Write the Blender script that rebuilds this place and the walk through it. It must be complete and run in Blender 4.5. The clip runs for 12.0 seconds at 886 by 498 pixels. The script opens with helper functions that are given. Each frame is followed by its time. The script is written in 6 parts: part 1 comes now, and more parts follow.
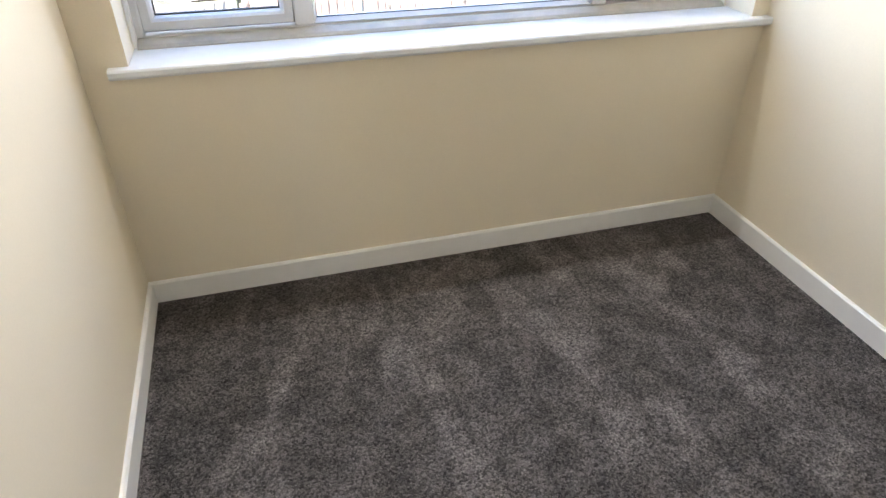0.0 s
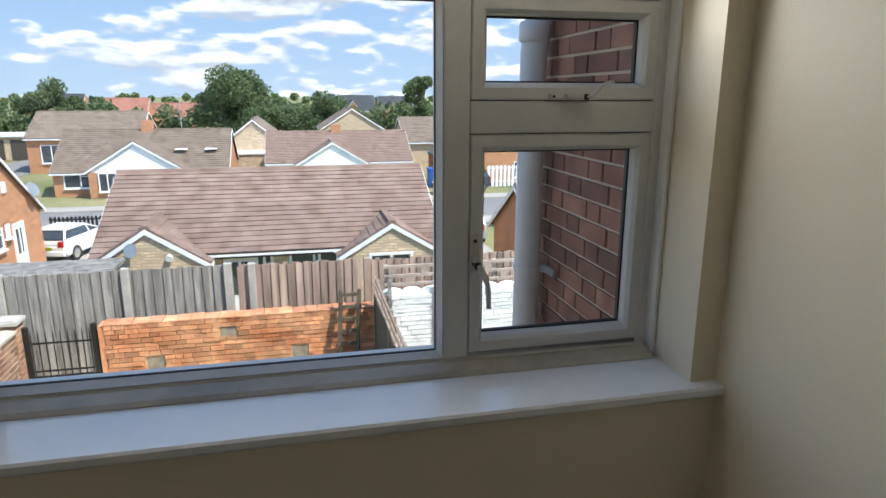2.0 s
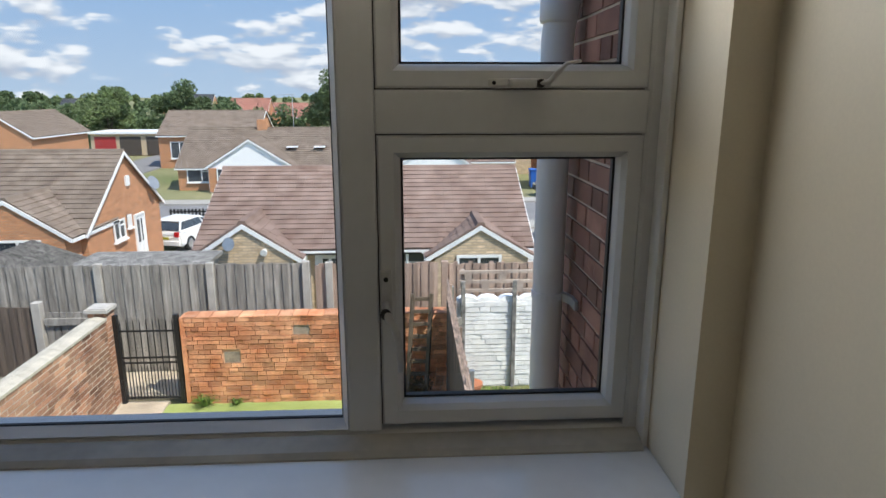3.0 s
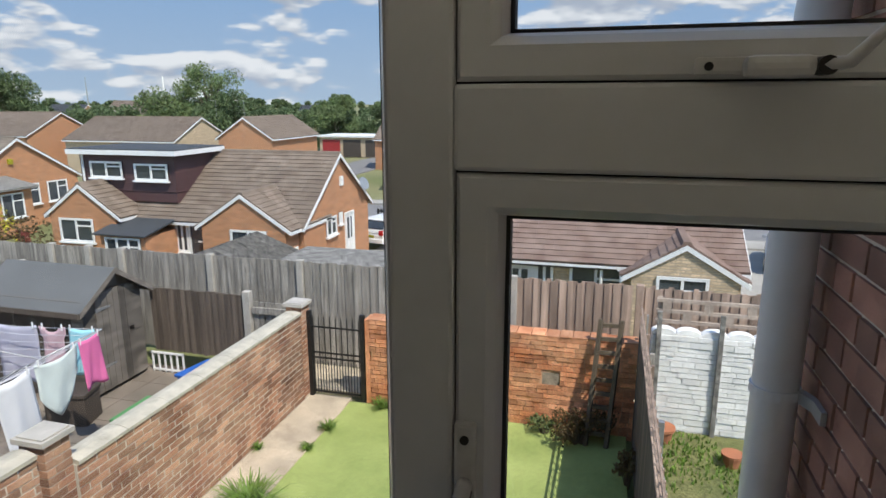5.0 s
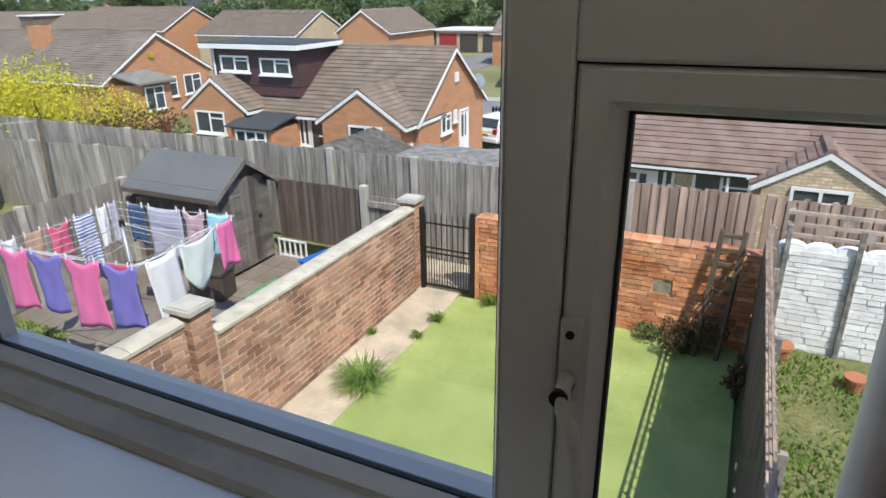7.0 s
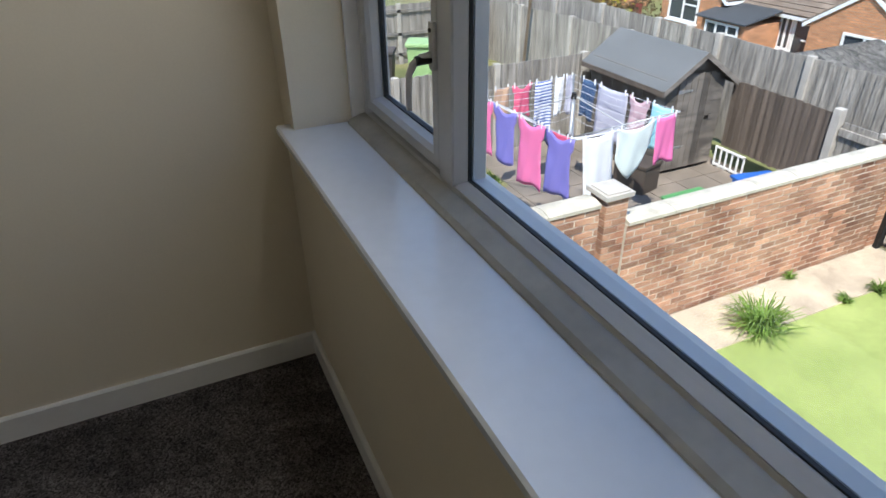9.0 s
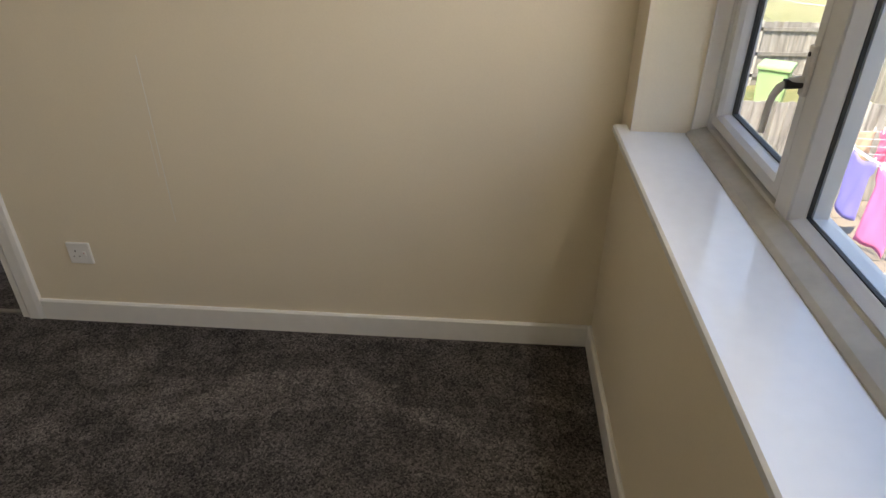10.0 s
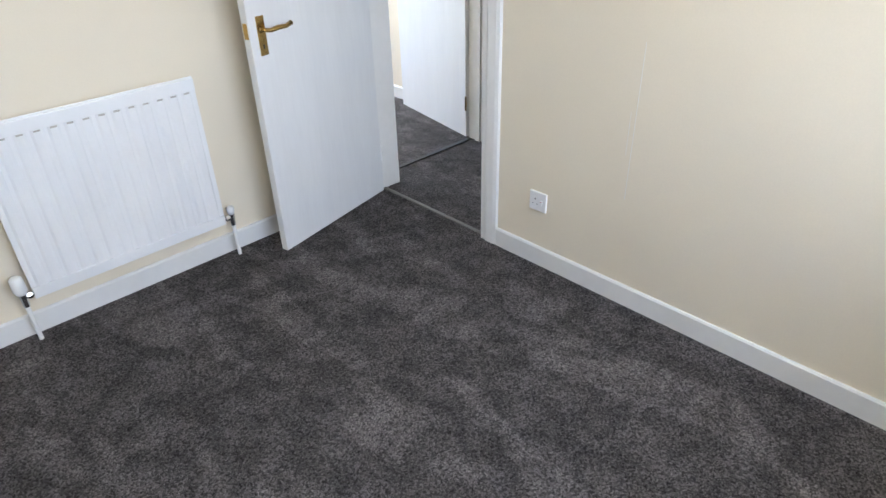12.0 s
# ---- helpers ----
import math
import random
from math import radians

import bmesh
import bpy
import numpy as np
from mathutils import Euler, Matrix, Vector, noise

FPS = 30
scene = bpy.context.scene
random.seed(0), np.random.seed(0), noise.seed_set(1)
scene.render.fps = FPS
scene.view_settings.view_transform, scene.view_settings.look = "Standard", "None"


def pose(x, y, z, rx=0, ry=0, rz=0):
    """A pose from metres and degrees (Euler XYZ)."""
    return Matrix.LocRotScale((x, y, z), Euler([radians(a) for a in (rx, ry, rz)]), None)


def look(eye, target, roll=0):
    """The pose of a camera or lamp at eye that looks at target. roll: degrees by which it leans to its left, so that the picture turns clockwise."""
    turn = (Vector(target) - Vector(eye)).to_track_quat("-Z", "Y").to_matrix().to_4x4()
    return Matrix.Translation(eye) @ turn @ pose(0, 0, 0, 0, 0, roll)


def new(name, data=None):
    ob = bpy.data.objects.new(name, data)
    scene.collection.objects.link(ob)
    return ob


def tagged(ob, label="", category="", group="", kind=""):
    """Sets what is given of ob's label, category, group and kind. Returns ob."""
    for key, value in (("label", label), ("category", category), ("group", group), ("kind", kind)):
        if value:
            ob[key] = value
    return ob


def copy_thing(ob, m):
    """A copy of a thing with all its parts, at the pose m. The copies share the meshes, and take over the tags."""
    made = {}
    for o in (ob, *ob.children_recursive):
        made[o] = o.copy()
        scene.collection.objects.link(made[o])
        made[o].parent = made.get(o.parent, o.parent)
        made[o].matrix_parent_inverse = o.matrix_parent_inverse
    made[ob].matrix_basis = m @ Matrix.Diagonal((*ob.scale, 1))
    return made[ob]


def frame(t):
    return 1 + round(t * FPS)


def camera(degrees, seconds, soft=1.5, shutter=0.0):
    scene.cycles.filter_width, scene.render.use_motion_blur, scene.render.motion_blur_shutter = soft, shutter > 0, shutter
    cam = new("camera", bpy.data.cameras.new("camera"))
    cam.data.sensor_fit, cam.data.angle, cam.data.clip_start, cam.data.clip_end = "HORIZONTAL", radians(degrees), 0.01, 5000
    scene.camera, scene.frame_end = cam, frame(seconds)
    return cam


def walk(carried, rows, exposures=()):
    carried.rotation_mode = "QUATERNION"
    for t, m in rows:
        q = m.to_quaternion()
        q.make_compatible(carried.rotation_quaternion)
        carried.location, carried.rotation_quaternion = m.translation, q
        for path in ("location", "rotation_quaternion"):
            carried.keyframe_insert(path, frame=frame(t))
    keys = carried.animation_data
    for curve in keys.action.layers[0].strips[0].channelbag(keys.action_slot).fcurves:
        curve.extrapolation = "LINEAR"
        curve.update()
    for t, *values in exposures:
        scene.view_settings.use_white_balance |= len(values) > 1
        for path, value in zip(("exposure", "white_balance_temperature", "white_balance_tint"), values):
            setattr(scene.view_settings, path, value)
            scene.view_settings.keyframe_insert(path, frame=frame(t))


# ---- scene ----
cam = camera(70.0, 12.0)
PATH = [
    (0, (0.738, 0.782, 1.516), (1.213, 2.348, 0.365), 0.7),
    (0.5, (0.908, 1.008, 1.556), (1.429, 2.696, 0.619), 0.8),
    (1, (1.223, 1.153, 1.558), (1.743, 2.949, 0.848), 0.2),
    (1.5, (1.442, 1.315, 1.549), (2.011, 3.161, 1.028), 0.2),
    (2, (1.656, 1.554, 1.552), (2.086, 3.449, 1.079), 0.1),
    (2.5, (1.887, 1.749, 1.533), (2.197, 3.666, 1.054), -0.2),
    (3, (2.108, 1.904, 1.529), (2.214, 3.844, 1.056), 0.0),
    (3.5, (2.163, 2.12, 1.51), (2.005, 4.056, 1.035), -0.3),
    (5.5, (2.206, 2.481, 1.532), (1.565, 4.324, 1.095), -0.3),
    (6, (2.223, 2.467, 1.539), (1.432, 4.249, 1.092), -0.5),
    (6.5, (2.217, 2.471, 1.535), (1.451, 4.208, 0.907), -0.5),
    (8.5, (2.056, 2.392, 1.467), (0.77, 3.523, 0.433), -1.3),
    (9, (2.039, 2.491, 1.472), (0.477, 3.202, 0.446), -0.9),
    (9.5, (2.081, 2.454, 1.489), (0.377, 2.698, 0.469), -0.5),
    (10, (2.108, 2.426, 1.488), (0.391, 2.284, 0.473), 0.0),
    (10.5, (2.124, 2.395, 1.48), (0.452, 1.963, 0.472), 0.0),
    (11, (2.134, 2.373, 1.514), (0.568, 1.676, 0.483), -1.0),
    (11.5, (2.128, 2.39, 1.521), (0.736, 1.387, 0.493), -1.8),
    (12, (2.169, 2.38, 1.544), (0.997, 1.147, 0.493), -1.6),
]
EXPOSURES = [
    (0.0, 3.65, 6300, 14), (0.5, 3.25, 6700, 14), (1.0, 2.4, 6600, 13), (1.5, 1.65, 6500, 12), (2.0, 1.2, 6400, 11), (2.5, 1.0, 6300, 12), (3.5, 0.75, 6600, 12),
    (5.5, 0.65, 6500, 12), (6.5, 0.7, 6500, 12), (8.5, 1.2, 6200, 13), (9.5, 1.5, 6500, 11), (10.0, 2.2, 7300, 15), (10.5, 2.65, 7200, 16), (11.0, 3.3, 6000, 12), (12.0, 3.5, 5750, 13)]
walk(cam, [(t, look(eye, target, roll)) for t, eye, target, roll in PATH], EXPOSURES)

# ---- world, sun and large lights ----
SUN_DIR = Vector((0.54, -0.43, 1.0)).normalized()
world = bpy.data.worlds.new("world")
scene.world = world
world.use_nodes = True
wn, wl = world.node_tree.nodes, world.node_tree.links
sky = wn.new("ShaderNodeTexSky")
sky.sky_type = 'NISHITA'
sky.sun_disc = False
sky.sun_elevation = math.asin(SUN_DIR.z)
sky.sun_rotation = math.atan2(SUN_DIR.x, SUN_DIR.y)
sky.dust_density, sky.ozone_density, sky.altitude = 0.15, 2.0, 50
wl.new(sky.outputs[0], wn["Background"].inputs[0])
wn["Background"].inputs[1].default_value = 0.15
sun = new("sun", bpy.data.lights.new("sun", 'SUN'))
sun.data.energy, sun.data.angle, sun.data.color = 3.15, radians(0.5), (1.0, 0.94, 0.85)
sun.matrix_world = look(SUN_DIR * 40, (0, 0, 0))

# strip lamp added under the lintel, before the frame, to boost the window's daylight
added_window_light = new("added_window_light", bpy.data.lights.new("added_window_light", 'AREA'))
added_window_light.data.shape = 'RECTANGLE'
added_window_light.data.size, added_window_light.data.size_y, added_window_light.data.spread = 2.0, 0.1, radians(150)
added_window_light.data.energy, added_window_light.data.color = 3.0, (0.95, 0.975, 1.0)
added_window_light.matrix_world = look((1.47, 2.96, 1.765), (1.47, 0.4, 1.05))
# lamp added in the far room's unseen window opening to brighten the landing
far_light = new("added_window_light", bpy.data.lights.new("added_window_light", 'AREA'))
far_light.data.shape = 'RECTANGLE'
far_light.data.size, far_light.data.size_y = 1.8, 1.2
far_light.data.energy, far_light.data.color = 8.0, (0.95, 0.98, 1.0)
far_light.matrix_world = look((-0.05, -3.45, 1.45), (-0.05, 0.0, 1.2))


# ---- materials ----
def mat(name, color, rough=0.6, metal=0.0, var=0.12, scale=4.0, fine=60.0, fvar=0.1, bump=0.15, dist=0.004, second=None, rnd=0.0, island=0.0, stretch=(1, 1, 1), spec=0.5):
    """Procedural surface: base colour, large and fine variation, relief, variation from piece to piece."""
    m = bpy.data.materials.new(name)
    m.use_nodes = True
    n, l = m.node_tree.nodes, m.node_tree.links
    b = n["Principled BSDF"]
    b.inputs["Roughness"].default_value, b.inputs["Metallic"].default_value = rough, metal
    b.inputs["Specular IOR Level"].default_value = spec
    geo = n.new("ShaderNodeNewGeometry")
    mp = n.new("ShaderNodeMapping")
    mp.inputs["Scale"].default_value = stretch
    l.new(geo.outputs["Position"], mp.inputs["Vector"])
    na, nb = n.new("ShaderNodeTexNoise"), n.new("ShaderNodeTexNoise")
    na.inputs["Scale"].default_value, nb.inputs["Scale"].default_value = scale, fine
    na.inputs["Detail"].default_value = 4
    nb.inputs["Detail"].default_value = 3
    l.new(mp.outputs[0], na.inputs["Vector"])
    l.new(mp.outputs[0], nb.inputs["Vector"])
    ramp = n.new("ShaderNodeMapRange")
    ramp.inputs["From Min"].default_value, ramp.inputs["From Max"].default_value = 0.3, 0.7
    l.new(na.outputs["Fac"], ramp.inputs["Value"])
    c0 = [max(0, c * (1 - var)) for c in color]
    c1 = list(second) if second else [min(1, c * (1 + var)) for c in color]
    mix = n.new("ShaderNodeMix")
    mix.data_type = 'RGBA'
    mix.inputs[6].default_value, mix.inputs[7].default_value = (*c0, 1), (*c1, 1)
    l.new(ramp.outputs[0], mix.inputs[0])
    hsv = n.new("ShaderNodeHueSaturation")
    l.new(mix.outputs[2], hsv.inputs["Color"])
    fm = n.new("ShaderNodeMapRange")
    fm.inputs["From Min"].default_value, fm.inputs["From Max"].default_value = 0.25, 0.75
    fm.inputs["To Min"].default_value, fm.inputs["To Max"].default_value = 1 - fvar, 1 + fvar
    l.new(nb.outputs["Fac"], fm.inputs["Value"])
    val = fm.outputs[0]
    for amount, node, sock in ((rnd, "ShaderNodeObjectInfo", "Random"), (island, "ShaderNodeNewGeometry", "Random Per Island")):
        if amount:
            r, rr, mu = n.new(node), n.new("ShaderNodeMapRange"), n.new("ShaderNodeMath")
            rr.inputs["To Min"].default_value, rr.inputs["To Max"].default_value = 1 - amount, 1 + amount
            mu.operation = 'MULTIPLY'
            l.new(r.outputs[sock], rr.inputs["Value"])
            l.new(val, mu.inputs[0])
            l.new(rr.outputs[0], mu.inputs[1])
            val = mu.outputs[0]
    l.new(val, hsv.inputs["Value"])
    l.new(hsv.outputs[0], b.inputs["Base Color"])
    if bump:
        bp = n.new("ShaderNodeBump")
        bp.inputs["Strength"].default_value, bp.inputs["Distance"].default_value = bump, dist
        l.new(nb.outputs["Fac"], bp.inputs["Height"])
        l.new(bp.outputs[0], b.inputs["Normal"])
    return m


def glass_mat(name, tint=(1, 1, 1), ior=1.45):
    m = bpy.data.materials.new(name)
    m.use_nodes = True
    n, l = m.node_tree.nodes, m.node_tree.links
    n.remove(n["Principled BSDF"])
    tr, gl, mx = n.new("ShaderNodeBsdfTransparent"), n.new("ShaderNodeBsdfGlossy"), n.new("ShaderNodeMixShader")
    lw_, pw, fr = n.new("ShaderNodeLayerWeight"), n.new("ShaderNodeMath"), n.new("ShaderNodeMapRange")
    lw_.inputs["Blend"].default_value = 0.5
    pw.operation, pw.inputs[1].default_value = 'POWER', 4.0
    fr.inputs["To Min"].default_value, fr.inputs["To Max"].default_value = 0.02, 0.45
    l.new(lw_.outputs["Facing"], pw.inputs[0])
    l.new(pw.outputs[0], fr.inputs["Value"])
    tr.inputs[0].default_value = (*tint, 1)
    gl.inputs["Roughness"].default_value = 0.01
    l.new(fr.outputs[0], mx.inputs[0])
    l.new(tr.outputs[0], mx.inputs[1])
    l.new(gl.outputs[0], mx.inputs[2])
    l.new(mx.outputs[0], n["Material Output"].inputs[0])
    return m


def carpet_mat():
    """Short cut pile: heathered yarn, trodden patches, sweeps of the vacuum cleaner."""
    m = bpy.data.materials.new("carpet")
    m.use_nodes = True
    n, l = m.node_tree.nodes, m.node_tree.links
    bs = n["Principled BSDF"]
    bs.inputs["Roughness"].default_value, bs.inputs["Specular IOR Level"].default_value = 0.95, 0.08
    geo = n.new("ShaderNodeNewGeometry")

    def layer(scale, detail, lo, hi, to0, to1, stretch=(1, 1, 1), turn=0, twist=0.0):
        mp, no, rm = n.new("ShaderNodeMapping"), n.new("ShaderNodeTexNoise"), n.new("ShaderNodeMapRange")
        mp.inputs["Scale"].default_value = stretch
        mp.inputs["Rotation"].default_value = (0, 0, radians(turn))
        no.inputs["Scale"].default_value, no.inputs["Detail"].default_value, no.inputs["Distortion"].default_value = scale, detail, twist
        rm.inputs["From Min"].default_value, rm.inputs["From Max"].default_value = lo, hi
        rm.inputs["To Min"].default_value, rm.inputs["To Max"].default_value = to0, to1
        l.new(geo.outputs["Position"], mp.inputs[0])
        l.new(mp.outputs[0], no.inputs["Vector"])
        l.new(no.outputs["Fac"], rm.inputs["Value"])
        return rm.outputs[0], no.outputs["Fac"]

    def tufts(scale, to0, to1):
        vo, sc, rm = n.new("ShaderNodeTexVoronoi"), n.new("ShaderNodeSeparateColor"), n.new("ShaderNodeMapRange")
        vo.inputs["Scale"].default_value = scale
        rm.inputs["To Min"].default_value, rm.inputs["To Max"].default_value = to0, to1
        l.new(geo.outputs["Position"], vo.inputs["Vector"])
        l.new(vo.outputs["Color"], sc.inputs[0])
        l.new(sc.outputs[0], rm.inputs["Value"])
        return rm.outputs[0], vo.outputs["Distance"]

    speck, raw = tufts(175, 0.38, 1.62)
    yarn, _ = tufts(420, 0.55, 1.45)
    patch, _ = layer(9, 6, 0.38, 0.62, 0.76, 1.22, twist=0.5)
    sweep, _ = layer(1.7, 3, 0.50, 0.56, 0.88, 1.22, (2.6, 0.8, 1), 22, 0.9)
    val = speck
    for o in (yarn, patch, sweep):
        mu = n.new("ShaderNodeMath")
        mu.operation = 'MULTIPLY'
        l.new(val, mu.inputs[0])
        l.new(o, mu.inputs[1])
        val = mu.outputs[0]
    hs = n.new("ShaderNodeHueSaturation")
    hs.inputs["Color"].default_value = (0.093, 0.084, 0.080, 1)
    l.new(val, hs.inputs["Value"])
    l.new(hs.outputs[0], bs.inputs["Base Color"])
    bp = n.new("ShaderNodeBump")
    bp.invert = True
    bp.inputs["Strength"].default_value, bp.inputs["Distance"].default_value = 0.8, 0.004
    l.new(raw, bp.inputs["Height"])
    l.new(bp.outputs[0], bs.inputs["Normal"])
    return m


M_WALL = mat("magnolia_paint", (0.80, 0.715, 0.56), 0.55, var=0.03, scale=1.5, fine=180, fvar=0.02, bump=0.12, dist=0.001)
M_WHITEWALL = mat("ceiling_paint", (0.82, 0.81, 0.78), 0.8, var=0.03, fvar=0.02, bump=0.1, dist=0.001)
M_GLOSS = mat("white_gloss_paint", (0.80, 0.79, 0.76), 0.32, var=0.03, scale=3, fine=25, fvar=0.02, bump=0.05, dist=0.001)
M_DOOR = mat("white_door_paint", (0.78, 0.78, 0.77), 0.4, var=0.02, scale=2, fine=14, fvar=0.02, bump=0.08, dist=0.001, stretch=(6, 6, 0.6))
M_UPVC = mat("upvc", (0.60, 0.60, 0.595), 0.3, var=0.04, scale=4, fine=40, fvar=0.02, bump=0.03, dist=0.0005)
M_SILL = mat("sill_laminate", (0.80, 0.82, 0.84), 0.07, var=0.03, scale=3, fine=30, fvar=0.02, bump=0.02, dist=0.0005)
M_BEAD = mat("dirty_bead", (0.42, 0.40, 0.35), 0.5, var=0.2, scale=5, fine=40, fvar=0.05, bump=0.05)
M_GASKET = mat("gasket", (0.015, 0.015, 0.015), 0.6, bump=0)
M_GLASS = glass_mat("window_glass", (0.97, 0.985, 0.98), 1.35)
M_GREYHANDLE = mat("handle_white", (0.55, 0.54, 0.52), 0.35, bump=0.02)
M_DARKMETAL = mat("dark_metal", (0.03, 0.028, 0.026), 0.4, 0.6, bump=0.05)
M_BRASS = mat("brass", (0.48, 0.33, 0.12), 0.25, 1.0, var=0.15, scale=30, bump=0.02)
M_CHROME = mat("chrome", (0.6, 0.6, 0.6), 0.2, 1.0, bump=0.02)
M_RAD = mat("radiator_enamel", (0.83, 0.83, 0.82), 0.28, var=0.02, fvar=0.01, bump=0.02)
M_SOCKET = mat("socket_plastic", (0.80, 0.80, 0.79), 0.3, var=0.02, fvar=0.01, bump=0)
M_HOLE = mat("socket_slot", (0.02, 0.02, 0.02), 0.6, bump=0)
M_BAR = mat("threshold_aluminium", (0.22, 0.21, 0.19), 0.5, 0.6, bump=0.1)
M_CARPET = carpet_mat()

def coursed(m, joint, amount=0.55):
    """Adds brick courses of real size to a far wall's colour."""
    n, l = m.node_tree.nodes, m.node_tree.links
    bs = n["Principled BSDF"]
    src = bs.inputs["Base Color"].links[0].from_socket
    geo, sep, ad, cb, br, mx, fc = (n.new("ShaderNode" + k) for k in ("NewGeometry", "SeparateXYZ", "Math", "CombineXYZ", "TexBrick", "Mix", "Math"))
    l.new(geo.outputs["Position"], sep.inputs[0])
    l.new(sep.outputs[0], ad.inputs[0])
    l.new(sep.outputs[1], ad.inputs[1])
    l.new(ad.outputs[0], cb.inputs[0])
    l.new(sep.outputs[2], cb.inputs[1])
    l.new(cb.outputs[0], br.inputs["Vector"])
    for k, v in (("Scale", 1.0), ("Brick Width", 0.225), ("Row Height", 0.075), ("Mortar Size", 0.012), ("Mortar Smooth", 0.3)):
        br.inputs[k].default_value = v
    br.inputs["Color1"].default_value, br.inputs["Color2"].default_value = (0.62, 0.60, 0.60, 1), (1, 1, 1, 1)
    tint = n.new("ShaderNodeMix")
    tint.data_type, tint.blend_type = 'RGBA', 'MULTIPLY'
    tint.inputs[0].default_value = 0.7
    l.new(src, tint.inputs[6])
    l.new(br.outputs["Color"], tint.inputs[7])
    fc.operation = 'MULTIPLY'
    fc.inputs[1].default_value = amount
    l.new(br.outputs["Fac"], fc.inputs[0])
    mx.data_type = 'RGBA'
    l.new(fc.outputs[0], mx.inputs[0])
    l.new(tint.outputs[2], mx.inputs[6])
    mx.inputs[7].default_value = (*joint, 1)
    l.new(mx.outputs[2], bs.inputs["Base Color"])
    return m


M_MORTAR = mat("mortar", (0.62, 0.55, 0.45), 0.9, var=0.15, scale=6, fine=120, fvar=0.2, bump=0.5)
M_MORTAR_PALE = mat("pale_mortar", (0.60, 0.49, 0.40), 0.9, var=0.12, scale=6, fine=120, fvar=0.15, bump=0.4)
M_BRICK_HOUSE = mat("house_brick", (0.25, 0.095, 0.066), 0.85, var=0.4, scale=9, fine=140, fvar=0.28, bump=0.6, rnd=0.35, second=(0.30, 0.14, 0.10))
M_BRICK_WALL = mat("garden_brick", (0.39, 0.175, 0.10), 0.9, var=0.35, scale=2.0, fine=70, fvar=0.3, bump=0.7, rnd=0.36, island=0.34, second=(0.48, 0.29, 0.185))
M_BRICK_ORANGE = mat("orange_brick", (0.60, 0.205, 0.085), 0.9, var=0.3, scale=3.2, fine=45, fvar=0.3, bump=0.8, dist=0.008, rnd=0.3, island=0.3, second=(0.64, 0.33, 0.18))
M_BRICK_FAR = coursed(mat("bungalow_brick", (0.62, 0.275, 0.125), 0.9, var=0.2, scale=2.5, fine=14, fvar=0.35, bump=0.3, stretch=(1, 1, 3)), (0.50, 0.36, 0.24))
M_BRICK_CREAM = coursed(mat("buff_brick", (0.66, 0.50, 0.32), 0.9, var=0.18, scale=2.5, fine=14, fvar=0.25, bump=0.3, stretch=(1, 1, 3)), (0.55, 0.47, 0.36))
M_MORTAR_ORANGE = mat("orange_mortar", (0.60, 0.37, 0.23), 0.9, var=0.2, scale=5, fine=90, fvar=0.2, bump=0.5)
M_WHITEBRICK = mat("whitewashed_block", (0.80, 0.79, 0.76), 0.8, var=0.08, scale=6, fine=45, fvar=0.08, bump=0.9, dist=0.008, rnd=0.10, island=0.10)
M_COPING = mat("coping_concrete", (0.50, 0.46, 0.37), 0.9, var=0.2, scale=7, fine=90, fvar=0.15, bump=0.4)
M_CAP = mat("cap_concrete", (0.48, 0.45, 0.40), 0.9, var=0.15, scale=7, fine=90, fvar=0.12, bump=0.4)
M_CONCRETE = mat("concrete_path", (0.50, 0.42, 0.31), 0.95, var=0.22, scale=3.0, fine=45, fvar=0.2, bump=0.5, dist=0.01)
M_POST = mat("concrete_post", (0.42, 0.39, 0.34), 0.95, var=0.18, scale=5, fine=70, fvar=0.15, bump=0.4)
M_PATIO = mat("patio_slabs", (0.20, 0.165, 0.13), 0.95, var=0.3, scale=2.2, fine=50, fvar=0.25, bump=0.4, rnd=0.05)
M_GREEN = mat("green_painted_concrete", (0.26, 0.335, 0.088), 0.85, var=0.16, scale=1.1, fine=22, fvar=0.12, bump=0.35, second=(0.35, 0.41, 0.13))
M_EARTH = mat("soil", (0.13, 0.10, 0.07), 1.0, var=0.3, scale=3, fine=40, fvar=0.3, bump=0.8, dist=0.02)
M_GRASSG = mat("rough_grass_ground", (0.14, 0.17, 0.05), 1.0, var=0.3, scale=1.6, fine=24, fvar=0.4, bump=0.9, dist=0.03, second=(0.24, 0.22, 0.09))
M_GROUND = mat("ground_turf", (0.16, 0.19, 0.06), 1.0, var=0.25, scale=0.15, fine=4, fvar=0.3, bump=0.4, dist=0.05, second=(0.26, 0.24, 0.12))
M_ROAD = mat("asphalt", (0.20, 0.195, 0.19), 0.95, var=0.12, scale=0.8, fine=30, fvar=0.12, bump=0.3)
M_PAVE = mat("pavement", (0.36, 0.34, 0.30), 0.95, var=0.12, scale=0.8, fine=20, fvar=0.12, bump=0.3)
M_FENCE = mat("weathered_fence", (0.255, 0.235, 0.205), 0.95, var=0.4, scale=3.5, fine=40, fvar=0.4, bump=0.8, rnd=0.22, island=0.22, stretch=(5, 5, 0.5))
M_FENCE_BROWN = mat("brown_fence", (0.35, 0.255, 0.195), 0.95, var=0.35, scale=2.5, fine=40, fvar=0.2, bump=0.6, rnd=0.3, stretch=(3, 3, 0.35))
M_REDWOOD = mat("red_stained_wood", (0.22, 0.05, 0.035), 0.8, var=0.2, scale=4, fine=40, fvar=0.2, bump=0.3)
M_REDPAINT = mat("red_door_paint", (0.36, 0.035, 0.035), 0.5, var=0.12, bump=0.1)
